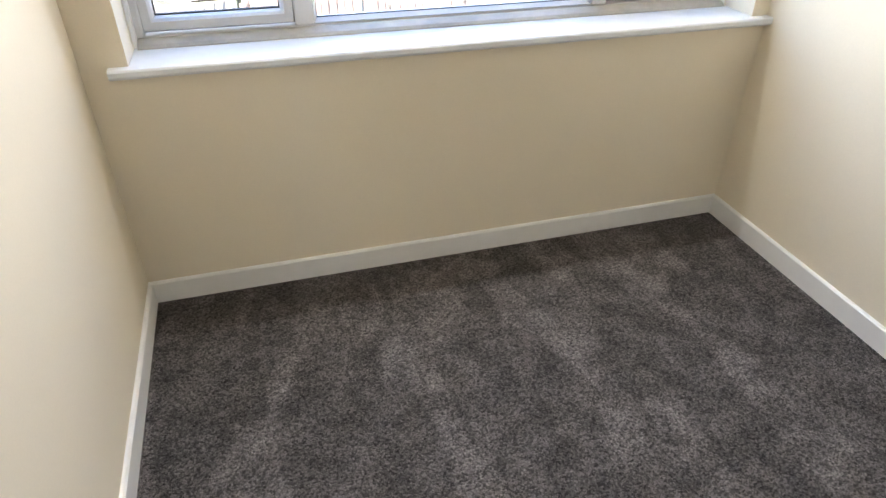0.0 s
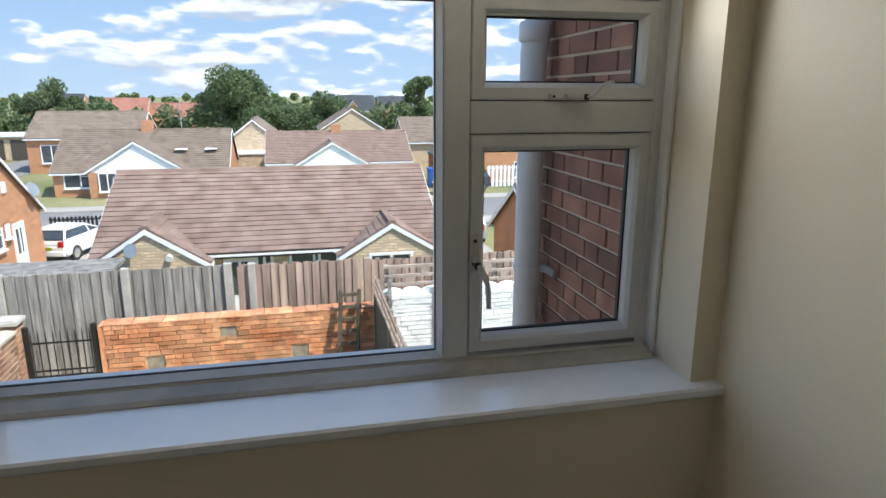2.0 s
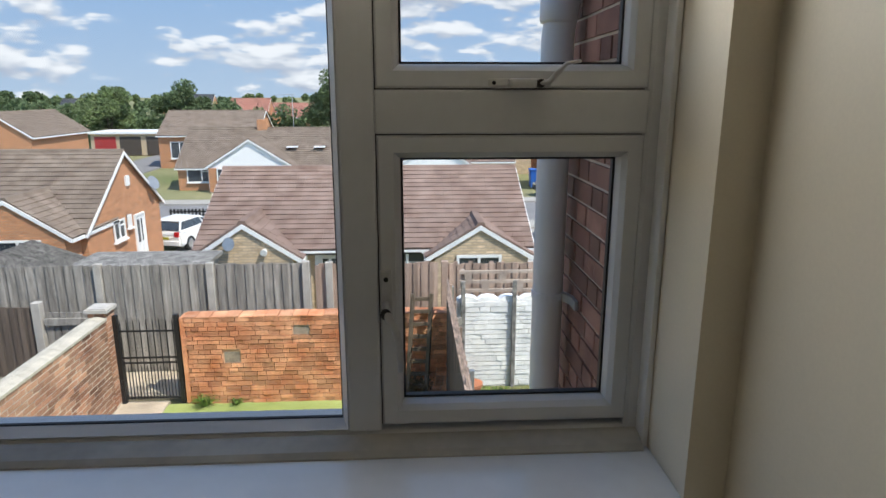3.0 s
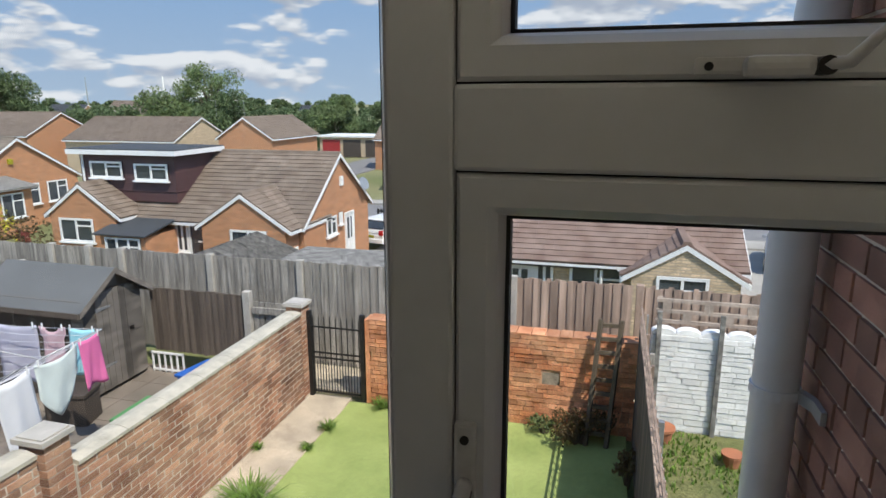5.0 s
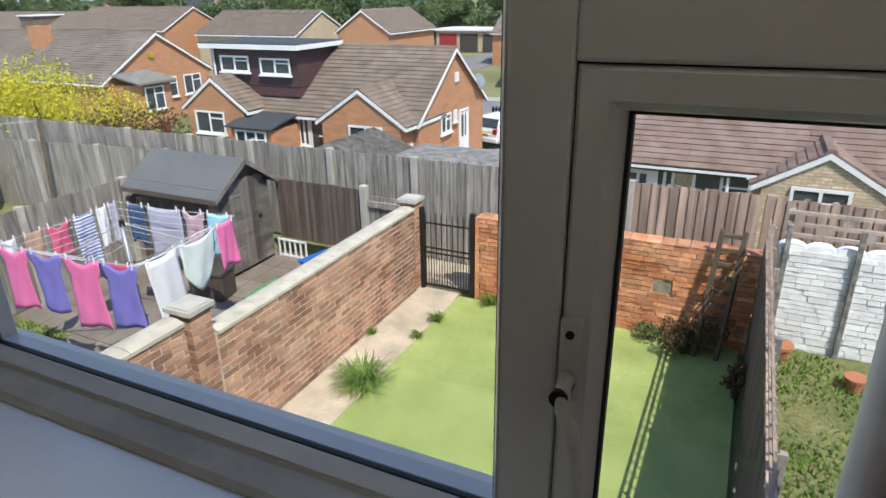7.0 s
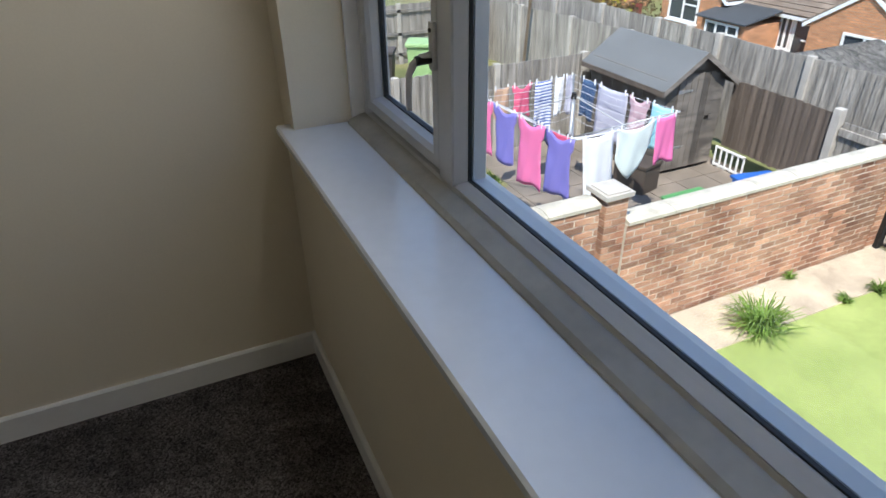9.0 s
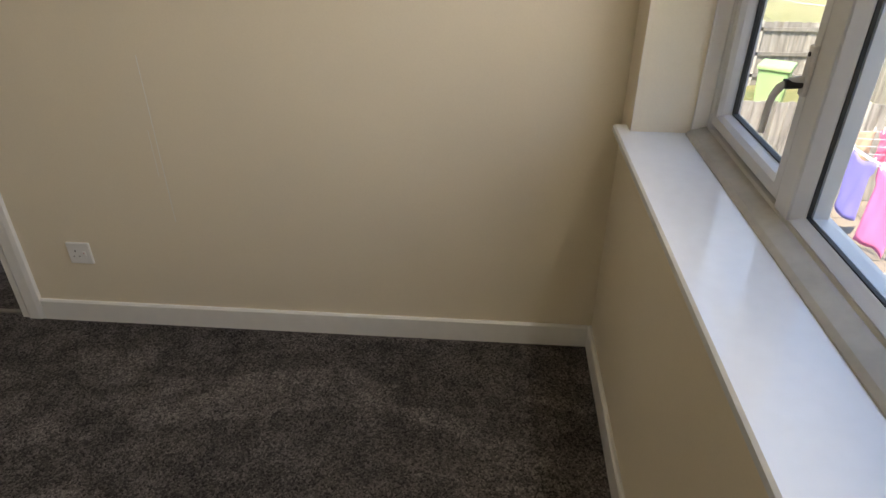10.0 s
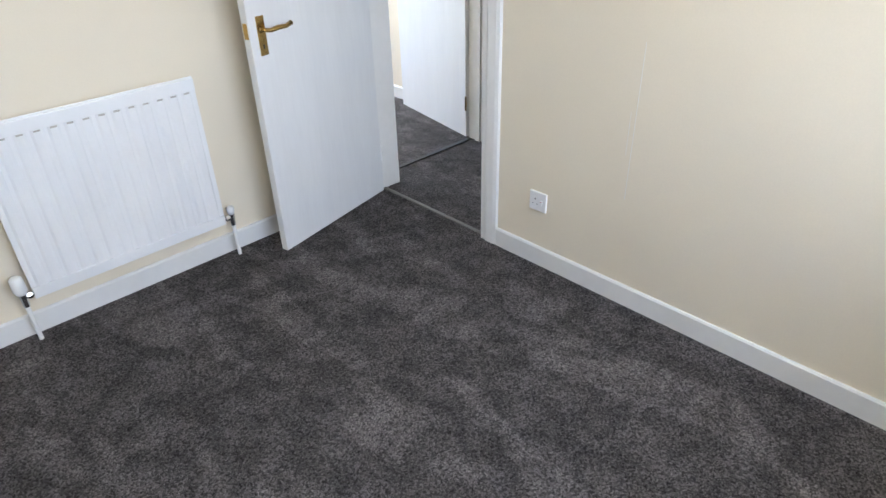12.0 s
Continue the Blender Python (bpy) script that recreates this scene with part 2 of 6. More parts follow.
M_TRELLIS = mat("trellis_wood", (0.42, 0.34, 0.27), 0.95, var=0.25, scale=3, fine=40, fvar=0.2, bump=0.4)
M_FENCE_DARK = mat("dark_fence", (0.11, 0.085, 0.066), 0.95, var=0.3, scale=2.5, fine=40, fvar=0.25, bump=0.6, rnd=0.3, stretch=(3, 3, 0.35))
M_SHEDWOOD = mat("shed_boards", (0.135, 0.118, 0.10), 0.95, var=0.4, scale=3, fine=40, fvar=0.35, bump=0.7, rnd=0.42, stretch=(0.6, 0.6, 3))
M_FELT = mat("roof_felt", (0.125, 0.13, 0.13), 0.95, var=0.12, scale=2, fine=120, fvar=0.15, bump=0.4)
M_TILE_B = mat("roof_tile_red", (0.235, 0.148, 0.112), 0.95, var=0.25, scale=2.2, fine=26, fvar=0.35, bump=0.5, rnd=0.10, island=0.10, second=(0.285, 0.205, 0.165))
M_TILE_C = mat("roof_tile_brown", (0.195, 0.142, 0.104), 0.95, var=0.25, scale=2.2, fine=26, fvar=0.35, bump=0.4, rnd=0.10, island=0.10, second=(0.25, 0.20, 0.155))
M_TILE_D = mat("roof_tile_grey", (0.155, 0.128, 0.10), 0.95, var=0.22, scale=0.9, fine=18, fvar=0.2, bump=0.4, rnd=0.2, island=0.18)
M_TILE_RED = mat("roof_tile_terracotta", (0.33, 0.15, 0.11), 0.95, var=0.15, scale=0.5, fine=9, fvar=0.15, bump=0.2, island=0.15)
M_CLAD = mat("plum_cladding", (0.085, 0.042, 0.042), 0.6, var=0.12, fvar=0.08, bump=0.1, rnd=0.1)
M_WHITEPAINT = mat("white_trim", (0.80, 0.80, 0.78), 0.5, var=0.04, fvar=0.03, bump=0.05)
M_DARKGLASS = mat("house_window_glass", (0.05, 0.06, 0.07), 0.08, var=0.3, scale=1.2, fvar=0.05, bump=0, spec=0.8)
M_CORRUG = mat("corrugated_cement", (0.21, 0.20, 0.18), 0.95, var=0.4, scale=5, fine=16, fvar=0.55, bump=0.5)
M_SLATE = mat("dark_flat_roof", (0.055, 0.06, 0.065), 0.7, var=0.15, fvar=0.1, bump=0.2)
M_PIPE = mat("soil_pipe_pvc", (0.62, 0.63, 0.66), 0.35, var=0.05, scale=6, fine=50, fvar=0.04, bump=0.03)
M_LEAF = mat("tree_leaves", (0.19, 0.25, 0.105), 0.8, var=0.3, scale=0.6, fine=6, fvar=0.3, bump=0, island=0.4)
M_LEAF_DARK = mat("dark_tree_leaves", (0.13, 0.18, 0.08), 0.8, var=0.3, scale=0.6, fine=6, fvar=0.3, bump=0, island=0.4)
M_LEAF_YELLOW = mat("yellow_shrub_leaves", (0.82, 0.72, 0.05), 0.8, var=0.2, scale=2, fine=12, fvar=0.3, bump=0, island=0.3, second=(0.62, 0.60, 0.07))
M_LEAF_BROWN = mat("dry_shrub_leaves", (0.14, 0.10, 0.045), 0.9, var=0.3, scale=2, fine=12, fvar=0.3, bump=0, island=0.4)
M_GRASS = mat("grass_blades", (0.19, 0.30, 0.06), 0.8, var=0.3, scale=3, fine=20, fvar=0.2, bump=0, island=0.35)
M_BARK = mat("bark", (0.12, 0.09, 0.06), 0.95, var=0.25, scale=6, fine=40, fvar=0.25, bump=0.6)
M_CARWHITE = mat("car_white", (0.80, 0.80, 0.78), 0.2, var=0.02, fvar=0.01, bump=0)
M_CARSILVER = mat("car_silver", (0.50, 0.52, 0.54), 0.25, 0.4, var=0.03, fvar=0.02, bump=0)
M_CARDARK = mat("car_dark", (0.05, 0.055, 0.065), 0.25, 0.2, var=0.05, fvar=0.02, bump=0)
M_TYRE = mat("tyre", (0.02, 0.02, 0.02), 0.8, bump=0.1)
M_REDLAMP = mat("tail_lamp", (0.45, 0.02, 0.02), 0.2, bump=0)
M_IRON = mat("black_iron", (0.02, 0.02, 0.02), 0.5, 0.3, bump=0.1)
M_GALV = mat("galvanised_steel", (0.42, 0.43, 0.43), 0.45, 0.7, bump=0.1)
M_LINE = mat("dryer_line", (0.55, 0.56, 0.58), 0.5, bump=0)
M_BLUE = mat("blue_plastic", (0.03, 0.13, 0.46), 0.4, var=0.06, bump=0.05)
M_BINGREEN = mat("green_plastic", (0.10, 0.30, 0.11), 0.45, var=0.1, bump=0.05)
M_BINLIGHT = mat("pale_green_plastic", (0.30, 0.46, 0.20), 0.45, var=0.1, bump=0.05)
M_DARKBOX = mat("dark_brown_plastic", (0.07, 0.055, 0.045), 0.6, var=0.2, bump=0.1)
M_TERRA = mat("terracotta", (0.42, 0.16, 0.08), 0.9, var=0.2, bump=0.3)
# tan grey darkened: the shade of deeper recesses is put into the colour
M_NICHE_SHADED = mat("recess_block", (0.30, 0.25, 0.19), 0.95, var=0.3, scale=9, fine=70, fvar=0.3, bump=0.5)
M_STONE = mat("rubble_stone", (0.33, 0.30, 0.27), 0.95, var=0.3, scale=8, fine=60, fvar=0.3, bump=0.6, rnd=0.35)


def leafy(m, share=0.45):
    """Lets part of the light through the leaves."""
    n, l = m.node_tree.nodes, m.node_tree.links
    b = n["Principled BSDF"]
    src = b.inputs["Base Color"].links[0].from_socket
    tl, mx = n.new("ShaderNodeBsdfTranslucent"), n.new("ShaderNodeMixShader")
    mx.inputs[0].default_value = share
    l.new(src, tl.inputs[0])
    l.new(b.outputs[0], mx.inputs[1])
    l.new(tl.outputs[0], mx.inputs[2])
    l.new(mx.outputs[0], n["Material Output"].inputs[0])


for leaf_m in (M_LEAF, M_LEAF_DARK, M_LEAF_YELLOW, M_LEAF_BROWN, M_GRASS):
    leafy(leaf_m)


# ---- mesh helpers ----
def thing(name, loc=(0, 0, 0), rz=0, label="", category="", group="", kind=""):
    e = new(name)
    e.empty_display_size = 0.1
    e.matrix_basis = pose(*loc, 0, 0, rz)
    return tagged(e, label, category, group, kind)


def part(name, bm, material, parent=None, label="", smooth=False):
    me = bpy.data.meshes.new(name)
    bmesh.ops.recalc_face_normals(bm, faces=bm.faces)
    if smooth:
        for f in bm.faces:
            f.smooth = True
    bm.to_mesh(me)
    bm.free()
    me.materials.append(material)
    ob = new(name, me)
    ob.parent = parent
    if label:
        ob["label"] = label
    return ob


def single(name, bm, material, loc, label, category, group="", kind="", rz=0, smooth=False):
    ob = part(name, bm, material, None, label, smooth)
    ob.matrix_basis = pose(*loc, 0, 0, rz)
    return tagged(ob, label, category, group, kind)


def box(bm, x0, x1, y0, y1, z0, z1, b=0.0):
    vs = [bm.verts.new(p) for p in ((x0, y0, z0), (x1, y0, z0), (x1, y1, z0), (x0, y1, z0), (x0, y0, z1), (x1, y0, z1), (x1, y1, z1), (x0, y1, z1))]
    fs = [bm.faces.new([vs[i] for i in q]) for q in ((0, 3, 2, 1), (4, 5, 6, 7), (0, 1, 5, 4), (1, 2, 6, 5), (2, 3, 7, 6), (3, 0, 4, 7))]
    if b:
        es = {e for f in fs for e in f.edges}
        bmesh.ops.bevel(bm, geom=list(es), offset=b, segments=2, affect='EDGES', profile=0.6)
    return bm


def B(x0, x1, y0, y1, z0, z1, b=0.0):
    return box(bmesh.new(), x0, x1, y0, y1, z0, z1, b)


def beam(bm, p, q, w, h, up=(0, 0, 1)):
    """A bar of section w x h from p to q."""
    p, q = Vector(p), Vector(q)
    d = (q - p).normalized()
    s = d.cross(Vector(up))
    s = (s if s.length > 1e-4 else d.cross(Vector((1, 0, 0)))).normalized()
    u = s.cross(d)
    vs = [bm.verts.new(c + s * a * w / 2 + u * e * h / 2) for c in (p, q) for a, e in ((-1, -1), (1, -1), (1, 1), (-1, 1))]
    for f in ((0, 1, 2, 3), (7, 6, 5, 4), (0, 4, 5, 1), (1, 5, 6, 2), (2, 6, 7, 3), (3, 7, 4, 0)):
        bm.faces.new([vs[i] for i in f])
    return bm


def tube(bm, pts, r, seg=8, caps=True):
    """A round bar through points; r is one radius or one for each point."""
    pts = [Vector(p) for p in pts]
    rs = r if isinstance(r, (list, tuple)) else [r] * len(pts)
    rings, ref = [], None
    for i, p in enumerate(pts):
        d = (pts[min(i + 1, len(pts) - 1)] - pts[max(i - 1, 0)]).normalized()
        if ref is None:
            ref = d.cross(Vector((0, 0, 1)))
            ref = (ref if ref.length > 1e-3 else d.cross(Vector((1, 0, 0)))).normalized()
        ref = (ref - d * ref.dot(d)).normalized()
        o = d.cross(ref)
        rings.append([bm.verts.new(p + (ref * math.cos(2 * math.pi * k / seg) + o * math.sin(2 * math.pi * k / seg)) * rs[i]) for k in range(seg)])
    for a, c in zip(rings, rings[1:]):
        for k in range(seg):
            bm.faces.new((a[k], a[(k + 1) % seg], c[(k + 1) % seg], c[k]))
    if caps:
        bm.faces.new(rings[0][::-1])
        bm.faces.new(rings[-1])
    return bm


def T(pts, r, seg=8):
    return tube(bmesh.new(), pts, r, seg)


def prism(bm, poly, axis, a, c):
    """A polygon in the plane across the axis, drawn out from a to c. axis x: (y, z); y: (x, z); z: (x, y)."""
    f = {"x": lambda u, p: (u, p[0], p[1]), "y": lambda u, p: (p[0], u, p[1]), "z": lambda u, p: (p[0], p[1], u)}[axis]
    v0, v1 = [bm.verts.new(f(a, p)) for p in poly], [bm.verts.new(f(c, p)) for p in poly]
    bm.faces.new(v0)
    bm.faces.new(v1[::-1])
    for i in range(len(poly)):
        j = (i + 1) % len(poly)
        bm.faces.new((v0[i], v0[j], v1[j], v1[i]))
    return bm


def ring(bm, x0, x1, z0, z1, profile):
    """A rectangular frame in the xz plane; profile: closed loop of (inset from the outer edge, y)."""
    loops = [[bm.verts.new(p) for p in ((x0 + d, y, z0 + d), (x1 - d, y, z0 + d), (x1 - d, y, z1 - d), (x0 + d, y, z1 - d))] for d, y in profile]
    n = len(loops)
    for i in range(n):
        a, c = loops[i], loops[(i + 1) % n]
        for k in range(4):
            bm.faces.new((a[k], a[(k + 1) % 4], c[(k + 1) % 4], c[k]))
    return bm


UNIT = bpy.data.meshes.new("piece")
UNIT.from_pydata([(x, y, z) for z in (-.5, .5) for y in (-.5, .5) for x in (-.5, .5)], [], [(0, 2, 3, 1), (4, 5, 7, 6), (0, 1, 5, 4), (1, 3, 7, 5), (3, 2, 6, 7), (2, 0, 4, 6)])
CUBE_V = [Vector(v.co) for v in UNIT.vertices]
CUBE_F = [tuple(p.vertices) for p in UNIT.polygons]
LATE = []


def pieces(parent, name, mats, material, limit=300, rest="rest"):
    """Pieces given by matrices in the parent's space: the first ones single, the others joined."""
    LATE.append((parent, name, mats, material, limit, rest))


def make_pieces(parent, name, mats, material, limit, rest):
    me = UNIT.copy()
    me.name = name
    me.materials.append(material)
    for m in mats[:limit]:
        o = new(name, me)
        o.parent = parent
        o.matrix_basis = m
    if len(mats) > limit:
        vs, fs = [], []
        for m in mats[limit:]:
            k = len(vs)
            vs += [tuple(m @ v) for v in CUBE_V]
            fs += [tuple(k + i for i in f) for f in CUBE_F]
        mj = bpy.data.meshes.new(rest)
        mj.from_pydata(vs, [], fs)
        mj.materials.append(material)
        o = new(rest, mj)
        o.parent = parent
        o["kind"] = "stuff"


def pm(x, y, z, sx, sy, sz, rx=0, ry=0, rz=0):
    return Matrix.LocRotScale((x, y, z), Euler([radians(a) for a in (rx, ry, rz)]), (sx, sy, sz))


rng = random.Random(7)
G = -2.8      # garden level
GL = -4.8     # level of the lower street


# ---- the room ----
X0, X1, Y0, Y1, H = 0.24, 2.63, -0.15, 2.81, 2.4
WX0, WX1, WZ0, WZ1 = 0.374, 2.56, 0.842, 1.82   # window opening
bm = B(-3.6, WX0, Y1, 3.08, -0.2, 2.7)
box(bm, WX1, 2.69, Y1, 3.08, -0.2, 2.7)
box(bm, WX0, WX1, Y1, 3.08, -0.2, WZ0)
box(bm, WX0, WX1, Y1, 3.08, WZ1, 2.7)
wall_n = tagged(part("wall_north", bm, M_WALL), "cream painted plaster wall with a wide window", "wall", kind="structure")
tagged(part("wall_east", B(X1, 2.69, -0.27, Y1, -0.2, 2.7), M_WALL), "cream painted plaster side wall", "wall", kind="structure")
tagged(part("wall_south", B(0.12, X1, -0.27, Y0, -0.2, 2.7), M_WALL), "cream painted wall behind the radiator", "wall", kind="structure")
DY0, DY1, DZ = -0.135, 0.655, 2.02
bm = B(0.12, X0, DY1, Y1, -0.2, 2.7)
box(bm, 0.12, X0, Y0, DY1, DZ, 2.7)
wall_w = tagged(part("wall_west", bm, M_WALL), "cream painted wall with a doorway and a socket", "wall", kind="structure")
part("plaster_crack", B(X0, X0 + 0.0012, 1.335, 1.3365, 0.45, 1.02), M_WHITEWALL, wall_w, "fine vertical plaster crack")
part("plaster_crack", B(X0, X0 + 0.0012, 1.315, 1.316, 0.62, 0.78), M_WHITEWALL, wall_w, "fine vertical plaster crack")
tagged(part("ceiling", B(-3.6, 2.75, -3.6, 3.0, H, H + 0.1), M_WHITEWALL), "plain white painted ceiling", "ceiling", kind="structure")
tagged(part("floor", B(-3.6, X1, -3.6, Y1, -0.2, 0.0), M_CARPET), "dark grey brown speckled fitted carpet", "carpet", kind="structure")


def skirting(name, x0, x1, y0, y1, face):
    """A skirting board with an eased top edge. face: the side that shows."""
    h, e = 0.09, 0.006
    if face in "+x -x":
        w = [(x0, 0.001), (x1, 0.001), (x1, h - e), (x1 - e, h), (x0, h)] if face == "+x" else [(x0, 0.001), (x1, 0.001), (x1, h), (x0 + e, h), (x0, h - e)]
        bm = prism(bmesh.new(), w, "y", y0, y1)
    else:
        w = [(y0, 0.001), (y1, 0.001), (y1, h - e), (y1 - e, h), (y0, h)] if face == "+y" else [(y0, 0.001), (y1, 0.001), (y1, h), (y0 + e, h), (y0, h - e)]
        bm = prism(bmesh.new(), w, "x", x0, x1)
    return tagged(part("baseboard", bm, M_GLOSS), "white gloss painted skirting board", "skirting board", kind="structure")


skirting("n", X0, X1, Y1 - 0.014, Y1, "-y")
skirting("w", X0, X0 + 0.014, 0.722, Y1 - 0.014, "+x")
skirting("e", X1 - 0.014, X1, Y0, Y1 - 0.014, "-x")
skirting("s", 0.31, X1 - 0.014, Y0, Y0 + 0.014, "+y")

# window sill board
bm = bmesh.new()
prism(bm, [(2.775, 0.846), (2.771, 0.852), (2.771, 0.866), (2.776, 0.872), (3.009, 0.872), (3.009, 0.842), (2.81, 0.842), (2.78, 0.842)], "x", WX0 + 0.001, WX1 - 0.001)
prism(bm, [(2.775, 0.846), (2.771, 0.852), (2.771, 0.866), (2.776, 0.872), (2.809, 0.872), (2.809, 0.842), (2.78, 0.842)], "x", 0.318, WX0 + 0.001)
prism(bm, [(2.775, 0.846), (2.771, 0.852), (2.771, 0.866), (2.776, 0.872), (2.809, 0.872), (2.809, 0.842), (2.78, 0.842)], "x", WX1 - 0.001, X1 - 0.001)
tagged(part("window_sill", bm, M_SILL), "glossy white window sill board across the window", "window sill", kind="structure")

# the window: frame, two mullions, transoms, sashes and panes
FY0, FY1 = 3.010, 3.078
win = thing("window_1", ((WX0 + WX1) / 2, 3.0, 0.872), 0, "white plastic three-part window with side casements and top lights", "window", kind="structure")
FRAME_Z1 = 1.80


def wpart(name, bm, material, parent=win, label="", smooth=False):
    bmesh.ops.translate(bm, verts=bm.verts, vec=(-(WX0 + WX1) / 2, -3.0, -0.872))
    return part(name, bm, material, parent, label, smooth)


def frame_ring(x0, x1, z0, z1, w, y0, y1):
    return ring(bmesh.new(), x0, x1, z0, z1, [(0, y1), (0, y0), (w - 0.010, y0), (w - 0.002, y0 + 0.006), (w, y0 + 0.012), (w, y1)])


wpart("outer_frame", frame_ring(WX0 + 0.012, WX1 - 0.012, 0.874, FRAME_Z1, 0.026, FY0, FY1), M_UPVC)
M1, M2 = (0.885, 0.947), (1.989, 2.051)
for a, c in (M1, M2):
    wpart("mullion", box(bmesh.new(), a, c, FY0, FY1, 0.900, FRAME_Z1 - 0.026, 0.004), M_UPVC)
SIDES = ((WX0 + 0.032, M1[0]), (M2[1], WX1 - 0.032))
for a, c in SIDES:
    wpart("transom", box(bmesh.new(), a, c, FY0 + 0.001, FY1, 1.463, 1.538, 0.004), M_UPVC)
for a, c in SIDES:
    for z0, z1 in ((0.911, 1.461), (1.540, FRAME_Z1 - 0.028)):
        sx0, sx1 = a + 0.002, c - 0.002
        w = 0.045
        sash = wpart("sash", ring(bmesh.new(), sx0, sx1, z0, z1, [(0, FY1 - 0.002), (0, FY0 + 0.006), (0.004, FY0 + 0.002), (w - 0.016, FY0 + 0.002), (w - 0.008, FY0 + 0.014), (w - 0.004, FY0 + 0.03), (w - 0.004, FY1 - 0.012)]), M_UPVC)
        wpart("gasket", ring(bmesh.new(), sx0 + w - 0.006, sx1 - w + 0.006, z0 + w - 0.006, z1 - w + 0.006, [(0, 3.060), (0, 3.046), (0.006, 3.046), (0.006, 3.060)]), M_GASKET, sash, "black rubber gasket")
        g = wpart("pane", B(sx0 + w - 0.004, sx1 - w + 0.004, 3.050, 3.054, z0 + w - 0.004, z1 - w + 0.004), M_GLASS, sash)
        g.visible_shadow = False
        wpart("seal", ring(bmesh.new(), sx0 - 0.003, sx1 + 0.003, z0 - 0.003, z1 + 0.003, [(0, FY0 + 0.04), (0, FY0 + 0.012), (0.004, FY0 + 0.012), (0.004, FY0 + 0.04)]), M_GASKET, sash, "dark seal in the gap round the sash")
        if z1 < 1.5:
            # lever handle on the sash stile beside the mullion
            inner = sx1 if a < 1 else sx0
            s = -1 if a < 1 else 1
            hx, hy = inner + s * 0.012, FY0 + 0.002
            wpart("handle_plate", box(bmesh.new(), hx - 0.011, hx + 0.011, hy - 0.010, hy, 1.128, 1.222, 0.004), M_GREYHANDLE, sash, "worn metal handle plate")
            wpart("handle_screw", T([(hx, hy - 0.0125, 1.206), (hx, hy - 0.009, 1.206)], 0.0045, 10), M_DARKMETAL, sash)
            wpart("handle_lock", T([(hx, hy - 0.042, 1.150), (hx, hy - 0.008, 1.150)], [0.010, 0.008], 12), M_DARKMETAL, sash, "black lock button")
            pts = [(hx, hy - 0.008, 1.158), (hx + s * 0.001, hy - 0.030, 1.155), (hx + s * 0.006, hy - 0.046, 1.142), (hx + s * 0.018, hy - 0.050, 1.120), (hx + s * 0.024, hy - 0.050, 1.085), (hx + s * 0.025, hy - 0.050, 1.045)]
            wpart("lever", tube(bmesh.new(), pts, [0.008, 0.008, 0.008, 0.007, 0.0065, 0.006], 10), M_GREYHANDLE, sash, "curved off-white window lever", smooth=True)
        else:
            # casement fastener in the middle of the top light
            cx = (sx0 + sx1) / 2 + 0.01
            wpart("fastener_plate", box(bmesh.new(), cx - 0.055, cx + 0.045, FY0 - 0.006, FY0 + 0.004, 1.5425, 1.556, 0.003), M_GREYHANDLE, sash)
            wpart("fastener_screw", T([(cx - 0.045, FY0 - 0.008, 1.549), (cx - 0.045, FY0 - 0.004, 1.549)], 0.0035, 8), M_DARKMETAL, sash)
            wpart("fastener_body", box(bmesh.new(), cx - 0.022, cx + 0.026, FY0 - 0.026, FY0 - 0.004, 1.540, 1.556, 0.006), M_GREYHANDLE, sash)
            wpart("fastener_button", T([(cx + 0.032, FY0 - 0.026, 1.548), (cx + 0.032, FY0 - 0.006, 1.548)], 0.007, 12), M_DARKMETAL, sash)
            wpart("fastener_lever", tube(bmesh.new(), [(cx + 0.030, FY0 - 0.020, 1.548), (cx + 0.045, FY0 - 0.026, 1.550), (cx + 0.060, FY0 - 0.032, 1.568), (cx + 0.072, FY0 - 0.034, 1.580), (cx + 0.095, FY0 - 0.034, 1.584)], [0.006, 0.005, 0.004, 0.0035, 0.003], 8), M_GREYHANDLE, sash, smooth=True)
fx0, fx1, fz0, fz1 = M1[1], M2[0], 0.900, FRAME_Z1 - 0.026
wpart("glazing_bead", ring(bmesh.new(), fx0, fx1, fz0, fz1, [(0, 3.05), (0, FY0 + 0.006), (0.003, FY0 + 0.004), (0.010, FY0 + 0.02), (0.014, 3.038), (0.014, 3.05)]), M_UPVC)
wpart("gasket", ring(bmesh.new(), fx0 + 0.012, fx1 - 0.012, fz0 + 0.012, fz1 - 0.012, [(0, 3.049), (0, 3.0401), (0.0045, 3.042), (0.0045, 3.049)]), M_GASKET)
wpart("outer_bead", ring(bmesh.new(), fx0, fx1, fz0, fz1, [(0, 3.087), (0, 3.055), (0.013, 3.055), (0.011, 3.084), (0.008, 3.087)]), M_UPVC)
g = wpart("pane", B(fx0 + 0.012, fx1 - 0.012, 3.050, 3.054, fz0 + 0.012, fz1 - 0.012), M_GLASS)
g.visible_shadow = False
wpart("outer_sill", prism(bmesh.new(), [(3.079, 0.842), (3.079, 0.885), (3.15, 0.862), (3.15, 0.842)], "x", WX0, WX1), M_UPVC)
# beads between frame and plaster
tagged(part("trim", prism(bmesh.new(), [(2.957, 0.8725), (2.958, 0.876), (2.968, 0.884), (2.998, 0.893), (3.009, 0.895), (3.009, 0.8725)], "x", WX0 + 0.013, WX1 - 0.013), M_BEAD), "stained cream bead along the window foot", "trim", kind="structure")
for a, c in ((WX0 + 0.001, WX0 + 0.012), (WX1 - 0.012, WX1 - 0.001)):
    tagged(part("trim", box(bmesh.new(), a, c, 2.972, 3.03, 0.8725, WZ1, 0.003), M_GLOSS), "white painted bead beside the window frame", "trim", kind="structure")

